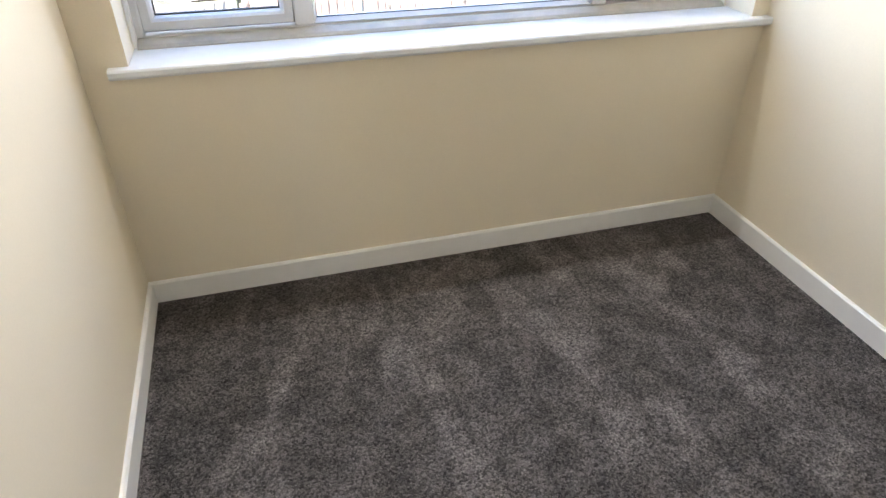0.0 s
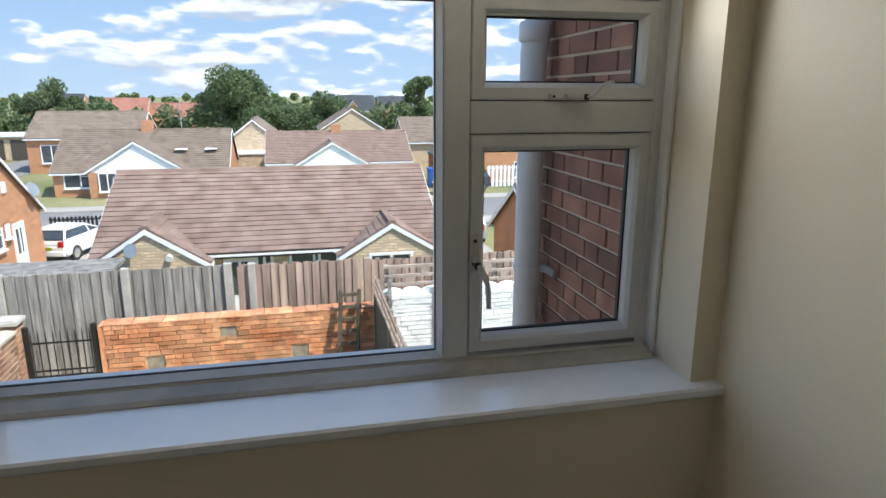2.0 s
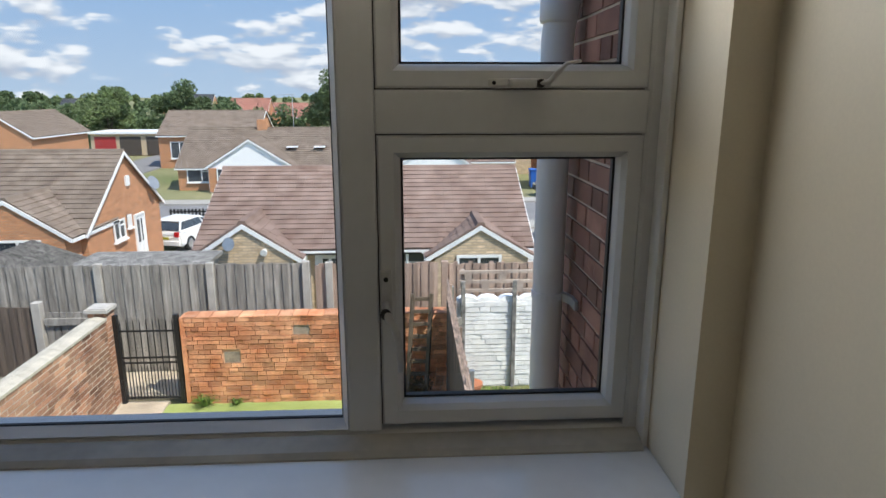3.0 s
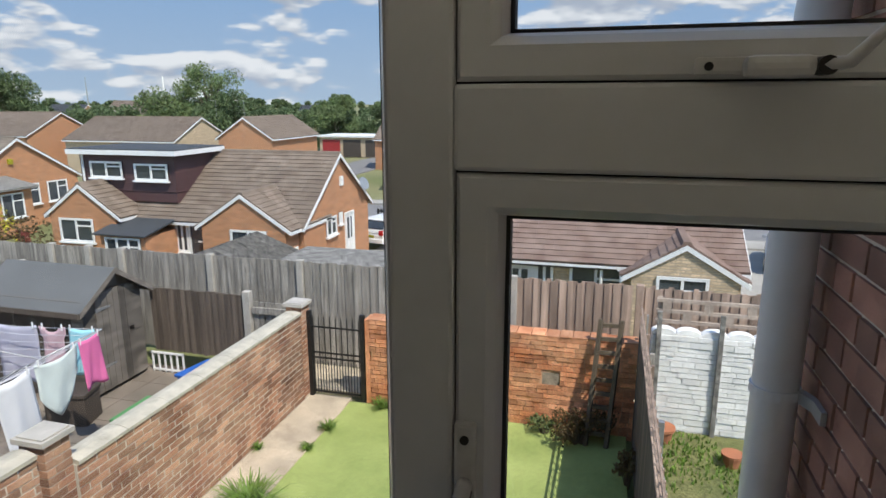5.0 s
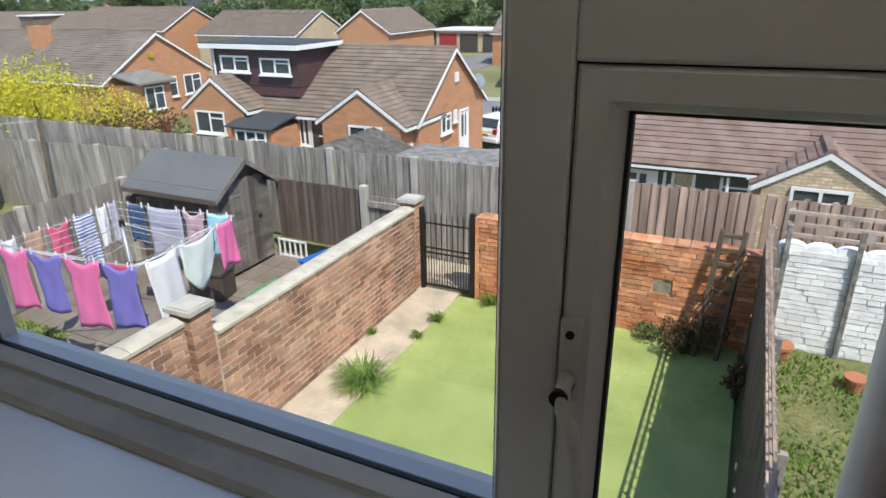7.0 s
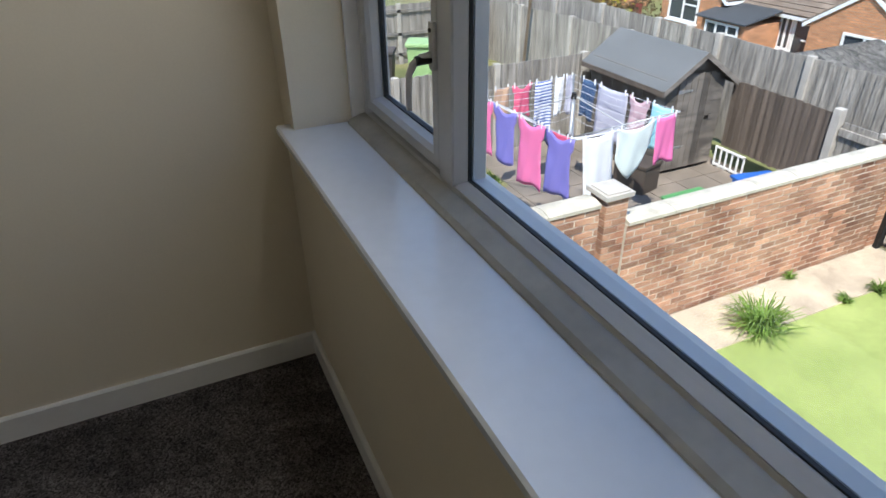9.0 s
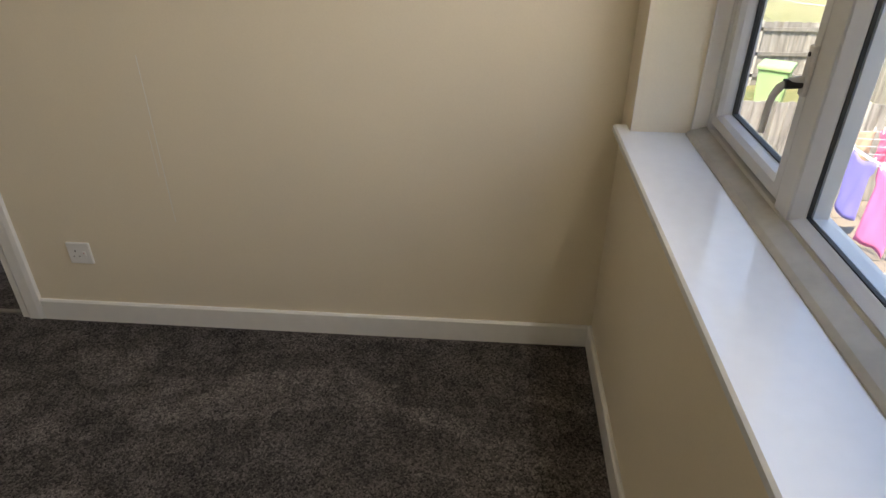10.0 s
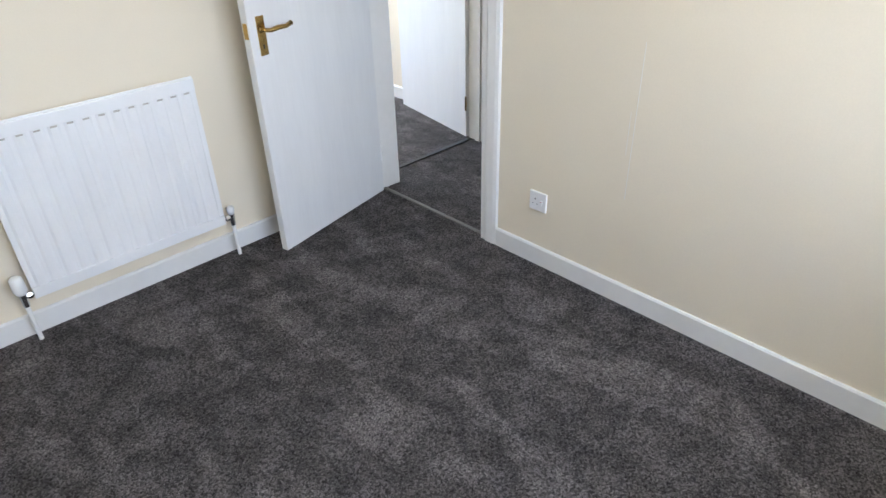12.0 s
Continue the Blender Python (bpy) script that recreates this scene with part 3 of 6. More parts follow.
# ---- doorway and door ----
lin = tagged(part("door_lining", B(0.11, 0.25, DY1 - 0.03, DY1, 0.001, DZ), M_GLOSS), "white painted door lining", "door frame", kind="structure")
part("head", B(0.11, 0.25, DY0 + 0.012, DY1 - 0.03, DZ - 0.03, DZ), M_GLOSS, lin)
part("jamb", B(0.11, 0.25, DY0, DY0 + 0.012, 0.001, DZ - 0.03), M_GLOSS, lin)
part("stop", B(0.14, 0.18, DY1 - 0.045, DY1 - 0.03, 0.001, DZ - 0.03), M_GLOSS, lin)
bm = prism(bmesh.new(), [(X0, DY1 - 0.008), (X0 + 0.010, DY1 - 0.008), (X0 + 0.017, DY1 + 0.004), (X0 + 0.017, DY1 + 0.045), (X0 + 0.012, DY1 + 0.062), (X0, DY1 + 0.066)], "z", 0.001, DZ + 0.06)
tagged(part("architrave", bm, M_GLOSS), "white painted moulded architrave beside the doorway", "architrave", kind="structure")
tagged(part("threshold_bar", box(bmesh.new(), 0.210, 0.230, DY0 + 0.012, DY1 - 0.03, 0.0, 0.007, 0.003), M_BAR), "narrow metal carpet threshold bar", "threshold", kind="structure")

DW, DT = 0.728, 0.038
door = thing("door_1", (0.247, -0.097, 0.008), 12.75, "plain white flush door standing open beside the radiator", "door", kind="structure")
part("leaf", B(0, DW, -DT, 0, 0, 1.97, 0.002), M_DOOR, door)
part("lipping", B(DW, DW + 0.004, -DT + 0.002, -0.002, 0, 1.968), M_WHITEPAINT, door)
hxd, hz = DW - 0.055, 0.985
plate = part("handle_plate", box(bmesh.new(), hxd - 0.02, hxd + 0.02, 0.0, 0.004, hz - 0.10, hz + 0.05, 0.0015), M_BRASS, door, "brass lever plate")
part("handle_rose", T([(hxd, 0.004, hz), (hxd, 0.014, hz)], [0.014, 0.011], 16), M_BRASS, plate)
part("lever", tube(bmesh.new(), [(hxd, 0.006, hz), (hxd, 0.042, hz), (hxd - 0.012, 0.050, hz), (hxd - 0.045, 0.052, hz + 0.004), (hxd - 0.085, 0.052, hz + 0.001), (hxd - 0.115, 0.054, hz + 0.010)], [0.008, 0.008, 0.009, 0.010, 0.009, 0.010], 10), M_BRASS, plate, "curved brass lever with a pale grip", smooth=True)
part("keyhole", B(hxd - 0.003, hxd + 0.003, 0.0041, 0.0048, hz - 0.075, hz - 0.058), M_HOLE, plate)
part("latch", B(DW + 0.004, DW + 0.0055, -DT + 0.008, -0.008, hz - 0.03, hz + 0.03), M_BRASS, door, "brass latch plate in the door edge")
for z in (0.22, 1.72):
    part("hinge", T([(0.0, 0.004, z - 0.045), (0.0, 0.004, z + 0.045)], 0.006, 8), M_GLOSS, door)

# ---- single socket on the west wall ----
sk = thing("wall_socket", (X0, 0.946, 0.306), 0, "white plastic single switched socket on the cream wall", "socket")
part("faceplate", box(bmesh.new(), 0, 0.010, -0.043, 0.043, -0.043, 0.043, 0.003), M_SOCKET, sk)
for dy, dz, w, h in ((-0.024, -0.012, 0.006, 0.003), (-0.002, -0.012, 0.006, 0.003), (-0.013, 0.010, 0.004, 0.008)):
    part("slot", B(0.0101, 0.0105, dy - w / 2, dy + w / 2, dz - h / 2, dz + h / 2), M_HOLE, sk)
part("rocker", box(bmesh.new(), 0.010, 0.014, 0.014, 0.026, -0.010, 0.010, 0.002), M_SOCKET, sk)
part("indicator", B(0.0141, 0.0145, 0.018, 0.022, 0.003, 0.006), M_REDLAMP, sk)

# ---- radiator on the south wall ----
RX0, RX1, RZ0, RZ1, RY = 1.16, 1.94, 0.175, 0.84, -0.085
rad = thing("radiator", ((RX0 + RX1) / 2, RY, 0), 0, "white ribbed panel radiator with pipes to the floor", "radiator")
hw = (RX1 - RX0) / 2
prof, nr = [], 14
for i in range(nr):
    a = -hw + 0.012 + (2 * hw - 0.024) * i / nr
    p = (2 * hw - 0.024) / nr
    prof += [(a + p * 0.12, 0.0), (a + p * 0.30, 0.006), (a + p * 0.70, 0.006), (a + p * 0.88, 0.0)]
poly = [(-hw, -0.012), (-hw, 0.0)] + prof + [(hw, 0.0), (hw, -0.012)]
part("panel", prism(bmesh.new(), poly, "z", RZ0 + 0.045, RZ1 - 0.055), M_RAD, rad)
bm = box(bmesh.new(), -hw, hw, -0.014, 0.007, RZ1 - 0.055, RZ1 - 0.006, 0.004)
part("top_header", bm, M_RAD, rad)
part("bottom_header", box(bmesh.new(), -hw, hw, -0.014, 0.007, RZ0, RZ0 + 0.045, 0.004), M_RAD, rad)
part("top_seam", box(bmesh.new(), -hw, hw, -0.008, 0.0, RZ1 - 0.007, RZ1, 0.002), M_RAD, rad)
for i in range(nr):
    x = -hw + 0.012 + (2 * hw - 0.024) * (i + 0.5) / nr
    # grey bar: the shade in the groove above each rib, put in as colour
    part("groove_shade", box(bmesh.new(), x - 0.011, x + 0.011, 0.006, 0.0095, RZ1 - 0.062, RZ1 - 0.056, 0.001), M_CAP, rad)
    part("rib_end", box(bmesh.new(), x - 0.009, x + 0.009, 0.004, 0.011, RZ0 + 0.040, RZ0 + 0.050, 0.002), M_RAD, rad)
for x in (-hw + 0.15, hw - 0.15):
    part("bracket", B(x - 0.02, x + 0.02, -0.066, -0.014, 0.5, 0.74), M_RAD, rad)
for s, big in ((-1, 0), (1, 1)):
    x = s * (hw + 0.035)
    part("tail", T([(s * (hw - 0.004), -0.004, RZ0 + 0.022), (x, -0.004, RZ0 + 0.022)], 0.009, 10), M_CHROME, rad)
    part("valve_body", T([(x, -0.004, RZ0 - 0.02), (x, -0.004, RZ0 + 0.035)], [0.011, 0.013], 10), M_CHROME, rad, "dull metal radiator valve")
    part("valve_nut", T([(x - s * 0.03, -0.004, RZ0 + 0.022), (x - s * 0.014, -0.004, RZ0 + 0.022)], 0.014, 6), M_CHROME, rad)
    r = 0.024 if big else 0.017
    part("valve_cap", T([(x, -0.004, RZ0 + 0.035), (x, -0.004, RZ0 + 0.05), (x, -0.004, RZ0 + 0.10 if big else RZ0 + 0.068), (x, -0.004, RZ0 + 0.11 if big else RZ0 + 0.074)], [r * 0.7, r, r * 0.95, r * 0.6], 16), M_SOCKET, rad, "white plastic valve cap", smooth=True)
    part("pipe", T([(x, -0.004, 0.0), (x, -0.004, RZ0 - 0.02)], 0.0085, 10), M_GLOSS, rad, "white painted feed pipe")

# ---- landing and the rooms beyond ----
bm = B(-3.6, -0.655, -0.28, -0.16, 0, H)
box(bm, 0.11, 0.12, -0.28, -0.16, 0, H)
box(bm, -0.655, 0.11, -0.28, -0.16, 2.0, H)
tagged(part("wall_landing_south", bm, M_WALL), "cream landing wall with a doorway", "wall", kind="structure")
lin = tagged(part("door_lining", B(-0.655, -0.63, -0.29, -0.15, 0.001, 1.99), M_GLOSS), "cream white door lining across the landing", "door frame", kind="structure")
part("architrave", B(-0.70, -0.632, -0.16, -0.145, 0.001, 2.05), M_GLOSS, lin)
part("stop", B(-0.63, -0.618, -0.23, -0.19, 0.001, 1.99), M_GLOSS, lin)
tagged(part("threshold_bar", box(bmesh.new(), -0.618, 0.11, -0.285, -0.255, 0.0, 0.007, 0.003), M_DARKMETAL), "dark carpet threshold strip in the far doorway", "threshold", kind="structure")
d2 = thing("door_2", (-0.632, -0.30, 0.008), -101.0, "plain white flush door standing open into the far room", "door", kind="structure")
part("leaf", B(0, 0.80, -0.019, 0.019, 0, 1.97, 0.002), M_DOOR, d2)
for z in (0.22, 1.72):
    part("hinge", T([(-0.004, 0.022, z - 0.045), (-0.004, 0.022, z + 0.045)], 0.006, 8), M_BRASS, d2)
bm = B(-0.84, -0.735, 0.80, 2.81, 0, H)
box(bm, -0.84, -0.735, -0.16, 0.80, 2.0, H)
tagged(part("wall_landing_west", bm, M_WALL), "cream landing wall with a dark doorway", "wall", kind="structure")
tagged(part("wall_landing_north", B(-0.735, 0.12, 1.6, 1.7, 0, H), M_WALL), "cream landing end wall", "wall", kind="structure")
bm = B(-3.6, -3.5, -3.6, 2.81, -0.2, 2.7)
tagged(part("wall_far_west", bm, M_WALL), "plain cream outer wall", "wall", kind="structure")
# unseen wall; its window opening is assumed, to let daylight in
bm = B(-3.5, -1.0, -3.6, -3.35, -0.2, 2.7)
box(bm, 0.9, 2.69, -3.6, -3.35, -0.2, 2.7)
box(bm, -1.0, 0.9, -3.6, -3.35, -0.2, 0.8)
box(bm, -1.0, 0.9, -3.6, -3.35, 2.1, 2.7)
tagged(part("wall_far_south", bm, M_WALL), "cream far wall, out of view, with an assumed window opening", "wall", kind="structure")
tagged(part("wall_far_east", B(2.55, 2.69, -3.35, -0.27, -0.2, 2.7), M_WALL), "plain cream wall of the far room", "wall", kind="structure")
tagged(part("wall_far_room", B(-0.98, -0.86, -3.35, -0.28, 0, H), M_WALL), "cream side wall of the far room", "wall", kind="structure")
skirting("f", -0.86, -0.846, -3.35, -0.285, "+x")

# ---- this house from outside ----
tagged(part("house_wall_lower", B(-3.6, 2.69, -3.6, 3.08, G - 0.3, -0.205), M_BRICK_FAR), "red brick lower storey of the house", "wall", kind="structure")
tagged(part("roof_slab", B(-3.8, 5.2, -3.8, 3.2, 2.72, 2.95), M_TILE_D), "plain roof over the house", "roof", kind="structure")
# projecting wing with its soil pipe
wing = tagged(part("wall_wing", B(2.698, 5.0, 2.0, 4.285, G - 0.3, 2.7), M_MORTAR_PALE), "projecting red brown brick wing beside the window", "wall", kind="structure")
mats = []
for r in range(72):
    z = G + 0.0375 + 0.075 * r
    y = 3.085 - 0.055 - 0.169 * (r % 2)
    k = 0
    while y < 4.30:
        L = 0.1025 if k % 2 else 0.215
        a, c = max(y, 3.085), min(y + L, 4.295)
        if c - a > 0.03:
            mats.append(pm(2.705 - rng.uniform(0, 0.003), (a + c) / 2, z, 0.028, c - a - 0.004, 0.064, 0, 0, rng.uniform(-0.4, 0.4)))
        y += L + 0.010
        k += 1
mats.sort(key=lambda m: abs(m.translation.z - 1.0))
pieces(wing, "brick", mats, M_BRICK_HOUSE, 250, "bricks")
pipe = thing("soil_pipe", (2.612, 4.10, G), 0, "pale grey plastic soil pipe clipped to the brick wing", "drain pipe")
part("pipe", T([(0, 0, 0), (0, 0, 4.52), (0.012, 0, 4.62), (0.03, 0.0, 4.75), (0.03, 0.0, 5.6)], 0.055, 20), M_PIPE, pipe, smooth=True)
for z in (2.1, 4.56):
    part("collar", T([(0, 0, z), (0, 0, z + 0.01), (0, 0, z + 0.07), (0, 0, z + 0.08)], [0.057, 0.063, 0.063, 0.057], 20), M_PIPE, pipe, smooth=True)
for z in (3.62,):
    part("clip", T([(0, 0, z - 0.012), (0, 0, z + 0.012)], 0.060, 20), M_PIPE, pipe, "plastic pipe clip")
    part("clip_arm", beam(bmesh.new(), (0.05, -0.03, z), (0.078, -0.10, z), 0.02, 0.03), M_GALV, pipe)
    part("clip_foot", B(0.062, 0.075, -0.15, -0.09, z - 0.016, z + 0.016), M_GALV, pipe)

# ---- ground ----
bm = bmesh.new()
prof = [(-60, G - 0.06), (11.75, G - 0.06), (12.6, -3.3), (14.0, -4.0), (16.5, GL - 0.05), (120, GL - 0.05), (700, -6.0), (2600, -8.0)]
cols = [-2000, -300, -60, -10, 0, 10, 60, 300, 2000]
vs = [[bm.verts.new((x, y, z)) for x in cols] for y, z in prof]
for a, c in zip(vs, vs[1:]):
    for k in range(len(cols) - 1):
        bm.faces.new((a[k], a[k + 1], c[k + 1], c[k]))
tagged(part("ground", bm, M_GROUND), "grassy ground falling away to the lower street", "ground", kind="structure")
tagged(part("garden_lawn_green", B(-1.38, 2.55, 3.08, 10.44, G - 0.1, G), M_GREEN), "worn green painted concrete yard", "yard", kind="structure")
tagged(part("garden_path", B(-2.05, -1.40, 3.08, 10.55, G - 0.1, G + 0.006), M_CONCRETE), "pale dusty concrete path beside the brick wall", "path", kind="structure")
tagged(part("path_edge", box(bmesh.new(), -1.405, -1.375, 3.08, 10.3, G - 0.1, G + 0.016, 0.006), M_CONCRETE), "thin concrete path edging", "kerb", kind="structure")
tagged(part("alley", B(-2.6, 2.7, 10.70, 11.56, G - 0.1, G + 0.01), M_CONCRETE), "dusty back alley behind the gate", "path", kind="structure")
patio = tagged(part("patio", B(-7.1, -2.29, 3.08, 10.9, G - 0.1, G - 0.012), M_EARTH), "grey brown paved yard next door", "patio", kind="structure")
mats = []
for i in range(8):
    for j in range(13):
        x, y = -6.95 + 0.6 * i + 0.15, 3.3 + 0.6 * j
        if not (x < -5.7 and y < 7.2):
            mats.append(pm(x, y, G - 0.004, 0.588, 0.588, 0.03, rng.uniform(-.3, .3), rng.uniform(-.3, .3), 0))
pieces(patio, "slab", mats, M_PATIO)
tagged(part("next_lawn", B(-7.1, -5.75, 3.08, 7.2, G - 0.1, G + 0.012), M_GRASSG), "patchy grass plot in the yard next door", "lawn", kind="structure")
tagged(part("side_garden", B(2.80, 9.0, 4.3, 10.44, G - 0.1, G + 0.16), M_GRASSG), "weedy grass plot beyond the wire fence", "lawn", kind="structure")
tagged(part("left_garden", B(-13.4, -7.2, 2.0, 11.5, G - 0.1, G + 0.0), M_GRASSG), "rough lawn beyond the low fence", "lawn", kind="structure")


def blades(n, x0, x1, y0, y1, z, h, w=0.012, seed=1, lean=0.5, dens=None):
    r = random.Random(seed)
    vs, fs = [], []
    for _ in range(n):
        x, y = r.uniform(x0, x1), r.uniform(y0, y1)
        if dens and noise.noise((x * 1.4, y * 1.4, seed)) < dens + r.uniform(-.3, .3):
            continue
        a, L, hh = r.uniform(0, 6.28), r.uniform(0, lean), h * r.uniform(0.5, 1.15)
        dx, dy = math.cos(a) * w, math.sin(a) * w
        lx, ly = math.sin(a) * L * hh, -math.cos(a) * L * hh
        k = len(vs)
        vs += [(x - dx, y - dy, z), (x + dx, y + dy, z), (x + dx * .7 + lx * .4, y + dy * .7 + ly * .4, z + hh * .6), (x - dx * .7 + lx * .4, y - dy * .7 + ly * .4, z + hh * .6), (x + lx, y + ly, z + hh)]
        fs += [(k, k + 1, k + 2, k + 3), (k + 3, k + 2, k + 4)]
    return vs, fs


def blade_ob(name, data, material, label, category, loc=None):
    me = bpy.data.meshes.new(name)
    me.from_pydata(data[0], [], data[1])
    me.materials.append(material)
    return tagged(new(name, me), label, category, kind="stuff")


blade_ob("grass", blades(9000, 2.85, 6.5, 6.2, 10.4, G + 0.15, 0.08, 0.014, 3, 0.9, -0.1), M_GRASS, "weedy tufts of grass beside the wire fence", "grass")
blade_ob("grass", blades(3500, -7.05, -5.8, 4.5, 7.15, G + 0.01, 0.06, 0.012, 4, 0.8, -0.4), M_GRASS, "short patchy grass in the yard next door", "grass")


def weed(x, y, s, n, seed, material=M_GRASS, label="green tuft of weeds growing by the path"):
    r = random.Random(seed)
    bm = bmesh.new()
    for _ in range(n):
        a, L, h = r.uniform(0, 6.28), r.uniform(0.3, 1.2) * s, r.uniform(0.25, 0.8) * s
        w = r.uniform(0.008, 0.016)
        px, py = -math.sin(a) * w, math.cos(a) * w
        bx, by = r.gauss(0, .12) * s, r.gauss(0, .12) * s
        q = [(0, 0), (0.35 * L, 0.7 * h), (0.7 * L, h), (L, 0.75 * h)]
        prev = None
        for i, (d, z) in enumerate(q):
            f = 1 - i / 3.3
            cur = [bm.verts.new((bx + math.cos(a) * d + sgn * px * f, by + math.sin(a) * d + sgn * py * f, z)) for sgn in (-1, 1)]
            if prev:
                bm.faces.new((prev[0], prev[1], cur[1], cur[0]))
            prev = cur
    return single("weed", bm, material, (x, y, G), label, "weed")


weed(-1.42, 7.75, 0.42, 240, 1)
weed(-1.38, 9.05, 0.12, 60, 2)
weed(-1.34, 9.6, 0.16, 80, 3)
weed(-2.0, 8.9, 0.12, 50, 4)
weed(-0.85, 10.36, 0.22, 90, 5)
weed(-0.4, 10.38, 0.12, 50, 6)
weed(2.9, 10.3, 0.2, 60, 7)

# ---- garden walls ----
def coping(parent, x0, x1, y, dy, z, n, length):
    for i in range(n):
        bm = prism(bmesh.new(), [(x0, z), (x0, z + 0.035), ((x0 + x1) / 2 - 0.03, z + 0.06), ((x0 + x1) / 2 + 0.03, z + 0.06), (x1, z + 0.035), (x1, z)], "y", y + i * length + 0.003, y + (i + 1) * length - 0.003)
        part("coping", bm, M_COPING, parent, "pale concrete coping")


lw = tagged(part("garden_wall", B(-2.268, -2.063, 6.3, 10.33, G - 0.1, -1.475), M_MORTAR), "red brown brick garden wall with concrete coping", "garden wall", kind="structure")
box_near = tagged(part("garden_wall_near", B(-2.268, -2.063, 3.09, 5.95, G - 0.1, -1.20), M_MORTAR), "higher near stretch of the brick garden wall", "garden wall", kind="structure")
for obj, y0, y1, rows in ((lw, 6.3, 10.33, 18), (box_near, 3.09, 5.95, 21)):
    mats = []
    for r in range(rows):
        z = (-1.475 if obj is lw else -1.20) - 0.036 - 0.0735 * r
        y = y0 - 0.1125 * (r % 2)
        while y < y1:
            a, c = max(y, y0), min(y + 0.215, y1)
            if c - a > 0.04:
                for sx in ((-2.070, -2.262) if r < 3 else (-2.070,)):
                    mats.append(pm(sx + rng.uniform(-.003, .003), (a + c) / 2, z, 0.026, c - a - rng.uniform(.004, .012), 0.060 - rng.uniform(0, .005), rng.uniform(-.6, .6), 0, rng.uniform(-.8, .8)))
            y += 0.225
    mats.sort(key=lambda m: (m.translation.z < -2.72, abs(m.translation.y - 7.8)))
    pieces(obj, "brick", mats, M_BRICK_WALL, 300, "bricks")
coping(lw, -2.292, -2.042, 6.31, 0.6, -1.475, 7, 0.575)
coping(box_near, -2.292, -2.042, 3.09, 0.6, -1.20, 5, 0.572)


def pillar(y, top, label, width=1.0):
    p = thing("brick_pillar", (-2.165, y, G), 0, label, "pillar", "garden wall pillars")
    p.scale = (width, width, 1)
    h = top - G
    part("core", B(-0.163, 0.163, -0.163, 0.163, -0.1, h - 0.001), M_MORTAR, p)
    mats = []
    for r in range(int(h / 0.0735)):
        z = h - 0.037 - 0.0735 * r
        for k in range(4):
            sg_ = 1 if (r + k) % 2 else -1
            for c, L in ((-0.0575 * sg_, 0.213), (0.113 * sg_, 0.104)):
                m = pm(c, -0.16, z, L, 0.02, 0.061)
                mats.append(pose(0, 0, 0, 0, 0, 90 * k) @ m)
    mats.sort(key=lambda m: -m.translation.z)
    pieces(p, "brick", mats, M_BRICK_WALL, 160, "bricks")
    bm = bmesh.new()
    prism(bm, [(-0.215, h), (0.215, h), (0.215, h + 0.045), (-0.215, h + 0.045)], "y", -0.215, 0.215)
    part("cap", box(bm, -0.178, 0.178, -0.178, 0.178, h + 0.045, h + 0.062, 0.008), M_CAP, p, "pale grey concrete cap slab")


pillar(6.13, -1.13, "brick pillar with a broad grey cap slab", 0.74)
pillar(10.44, -1.36, "brick pillar with a cap slab beside the gate", 0.72)

# end wall of rough orange brick with recessed blocks
ew = tagged(part("end_wall", B(-1.04, 2.62, 10.449, 10.68, G - 0.1, -1.50), M_MORTAR_ORANGE), "rough orange stone-brick end wall with small recesses", "garden wall", kind="structure")
NICHES = ((0.56, -1.70), (-0.43, -2.10), (1.535, -2.10))
mats = []
z = -1.50
while z > G - 0.02:
    hh = rng.choice((0.062, 0.07, 0.078))
    x = -1.05 - rng.uniform(0, 0.15)
    while x < 2.62:
        L = rng.uniform(0.10, 0.24)
        a, c = max(x, -1.05), min(x + L, 2.63)
        spans = [(a, c)]
        for nx, nz in NICHES:
            if abs((z - hh / 2) - nz) < 0.10:
                nxt = []
                for p, q in spans:
                    if p < nx + 0.125 and q > nx - 0.125:
                        if p < nx - 0.125 - 0.02:
                            nxt.append((p, nx - 0.125))
                        if q > nx + 0.125 + 0.02:
                            nxt.append((nx + 0.125, q))
                    else:
                        nxt.append((p, q))
                spans = nxt
        for p, q in spans:
            if q - p > 0.03:
                mats.append(pm((p + q) / 2, 10.452 + rng.uniform(-.007, .007), z - hh / 2, q - p - rng.uniform(.006, .011), 0.05, hh - rng.uniform(.006, .011), rng.uniform(-3, 2), rng.uniform(-1.6, 1.6), rng.uniform(-2, 2)))
        x += L
    z -= hh
mats.sort(key=lambda m: abs(m.translation.x + 0.2))
pieces(ew, "stone", mats, M_BRICK_ORANGE, 300, "stones")
for nx, nz in NICHES:
    part("recess_block", B(nx - 0.11, nx + 0.11, 10.447, 10.450, nz - 0.10, nz + 0.085), M_NICHE_SHADED, ew, "grey block set back in the wall, darkened for shade")
x = -1.07
while x < 2.6:
    L = min(rng.uniform(0.17, 0.25), 2.64 - x)
    part("capping_brick", box(bmesh.new(), x, x + L - 0.008, 10.425 + rng.uniform(-.006, .006), 10.69, -1.50, -1.486 + rng.uniform(0, .012), 0.006), M_BRICK_ORANGE, ew)
    x += L
part("end_pier", B(-1.12, -1.05, 10.44, 10.69, G, -1.50, 0.004), M_BRICK_ORANGE, ew)

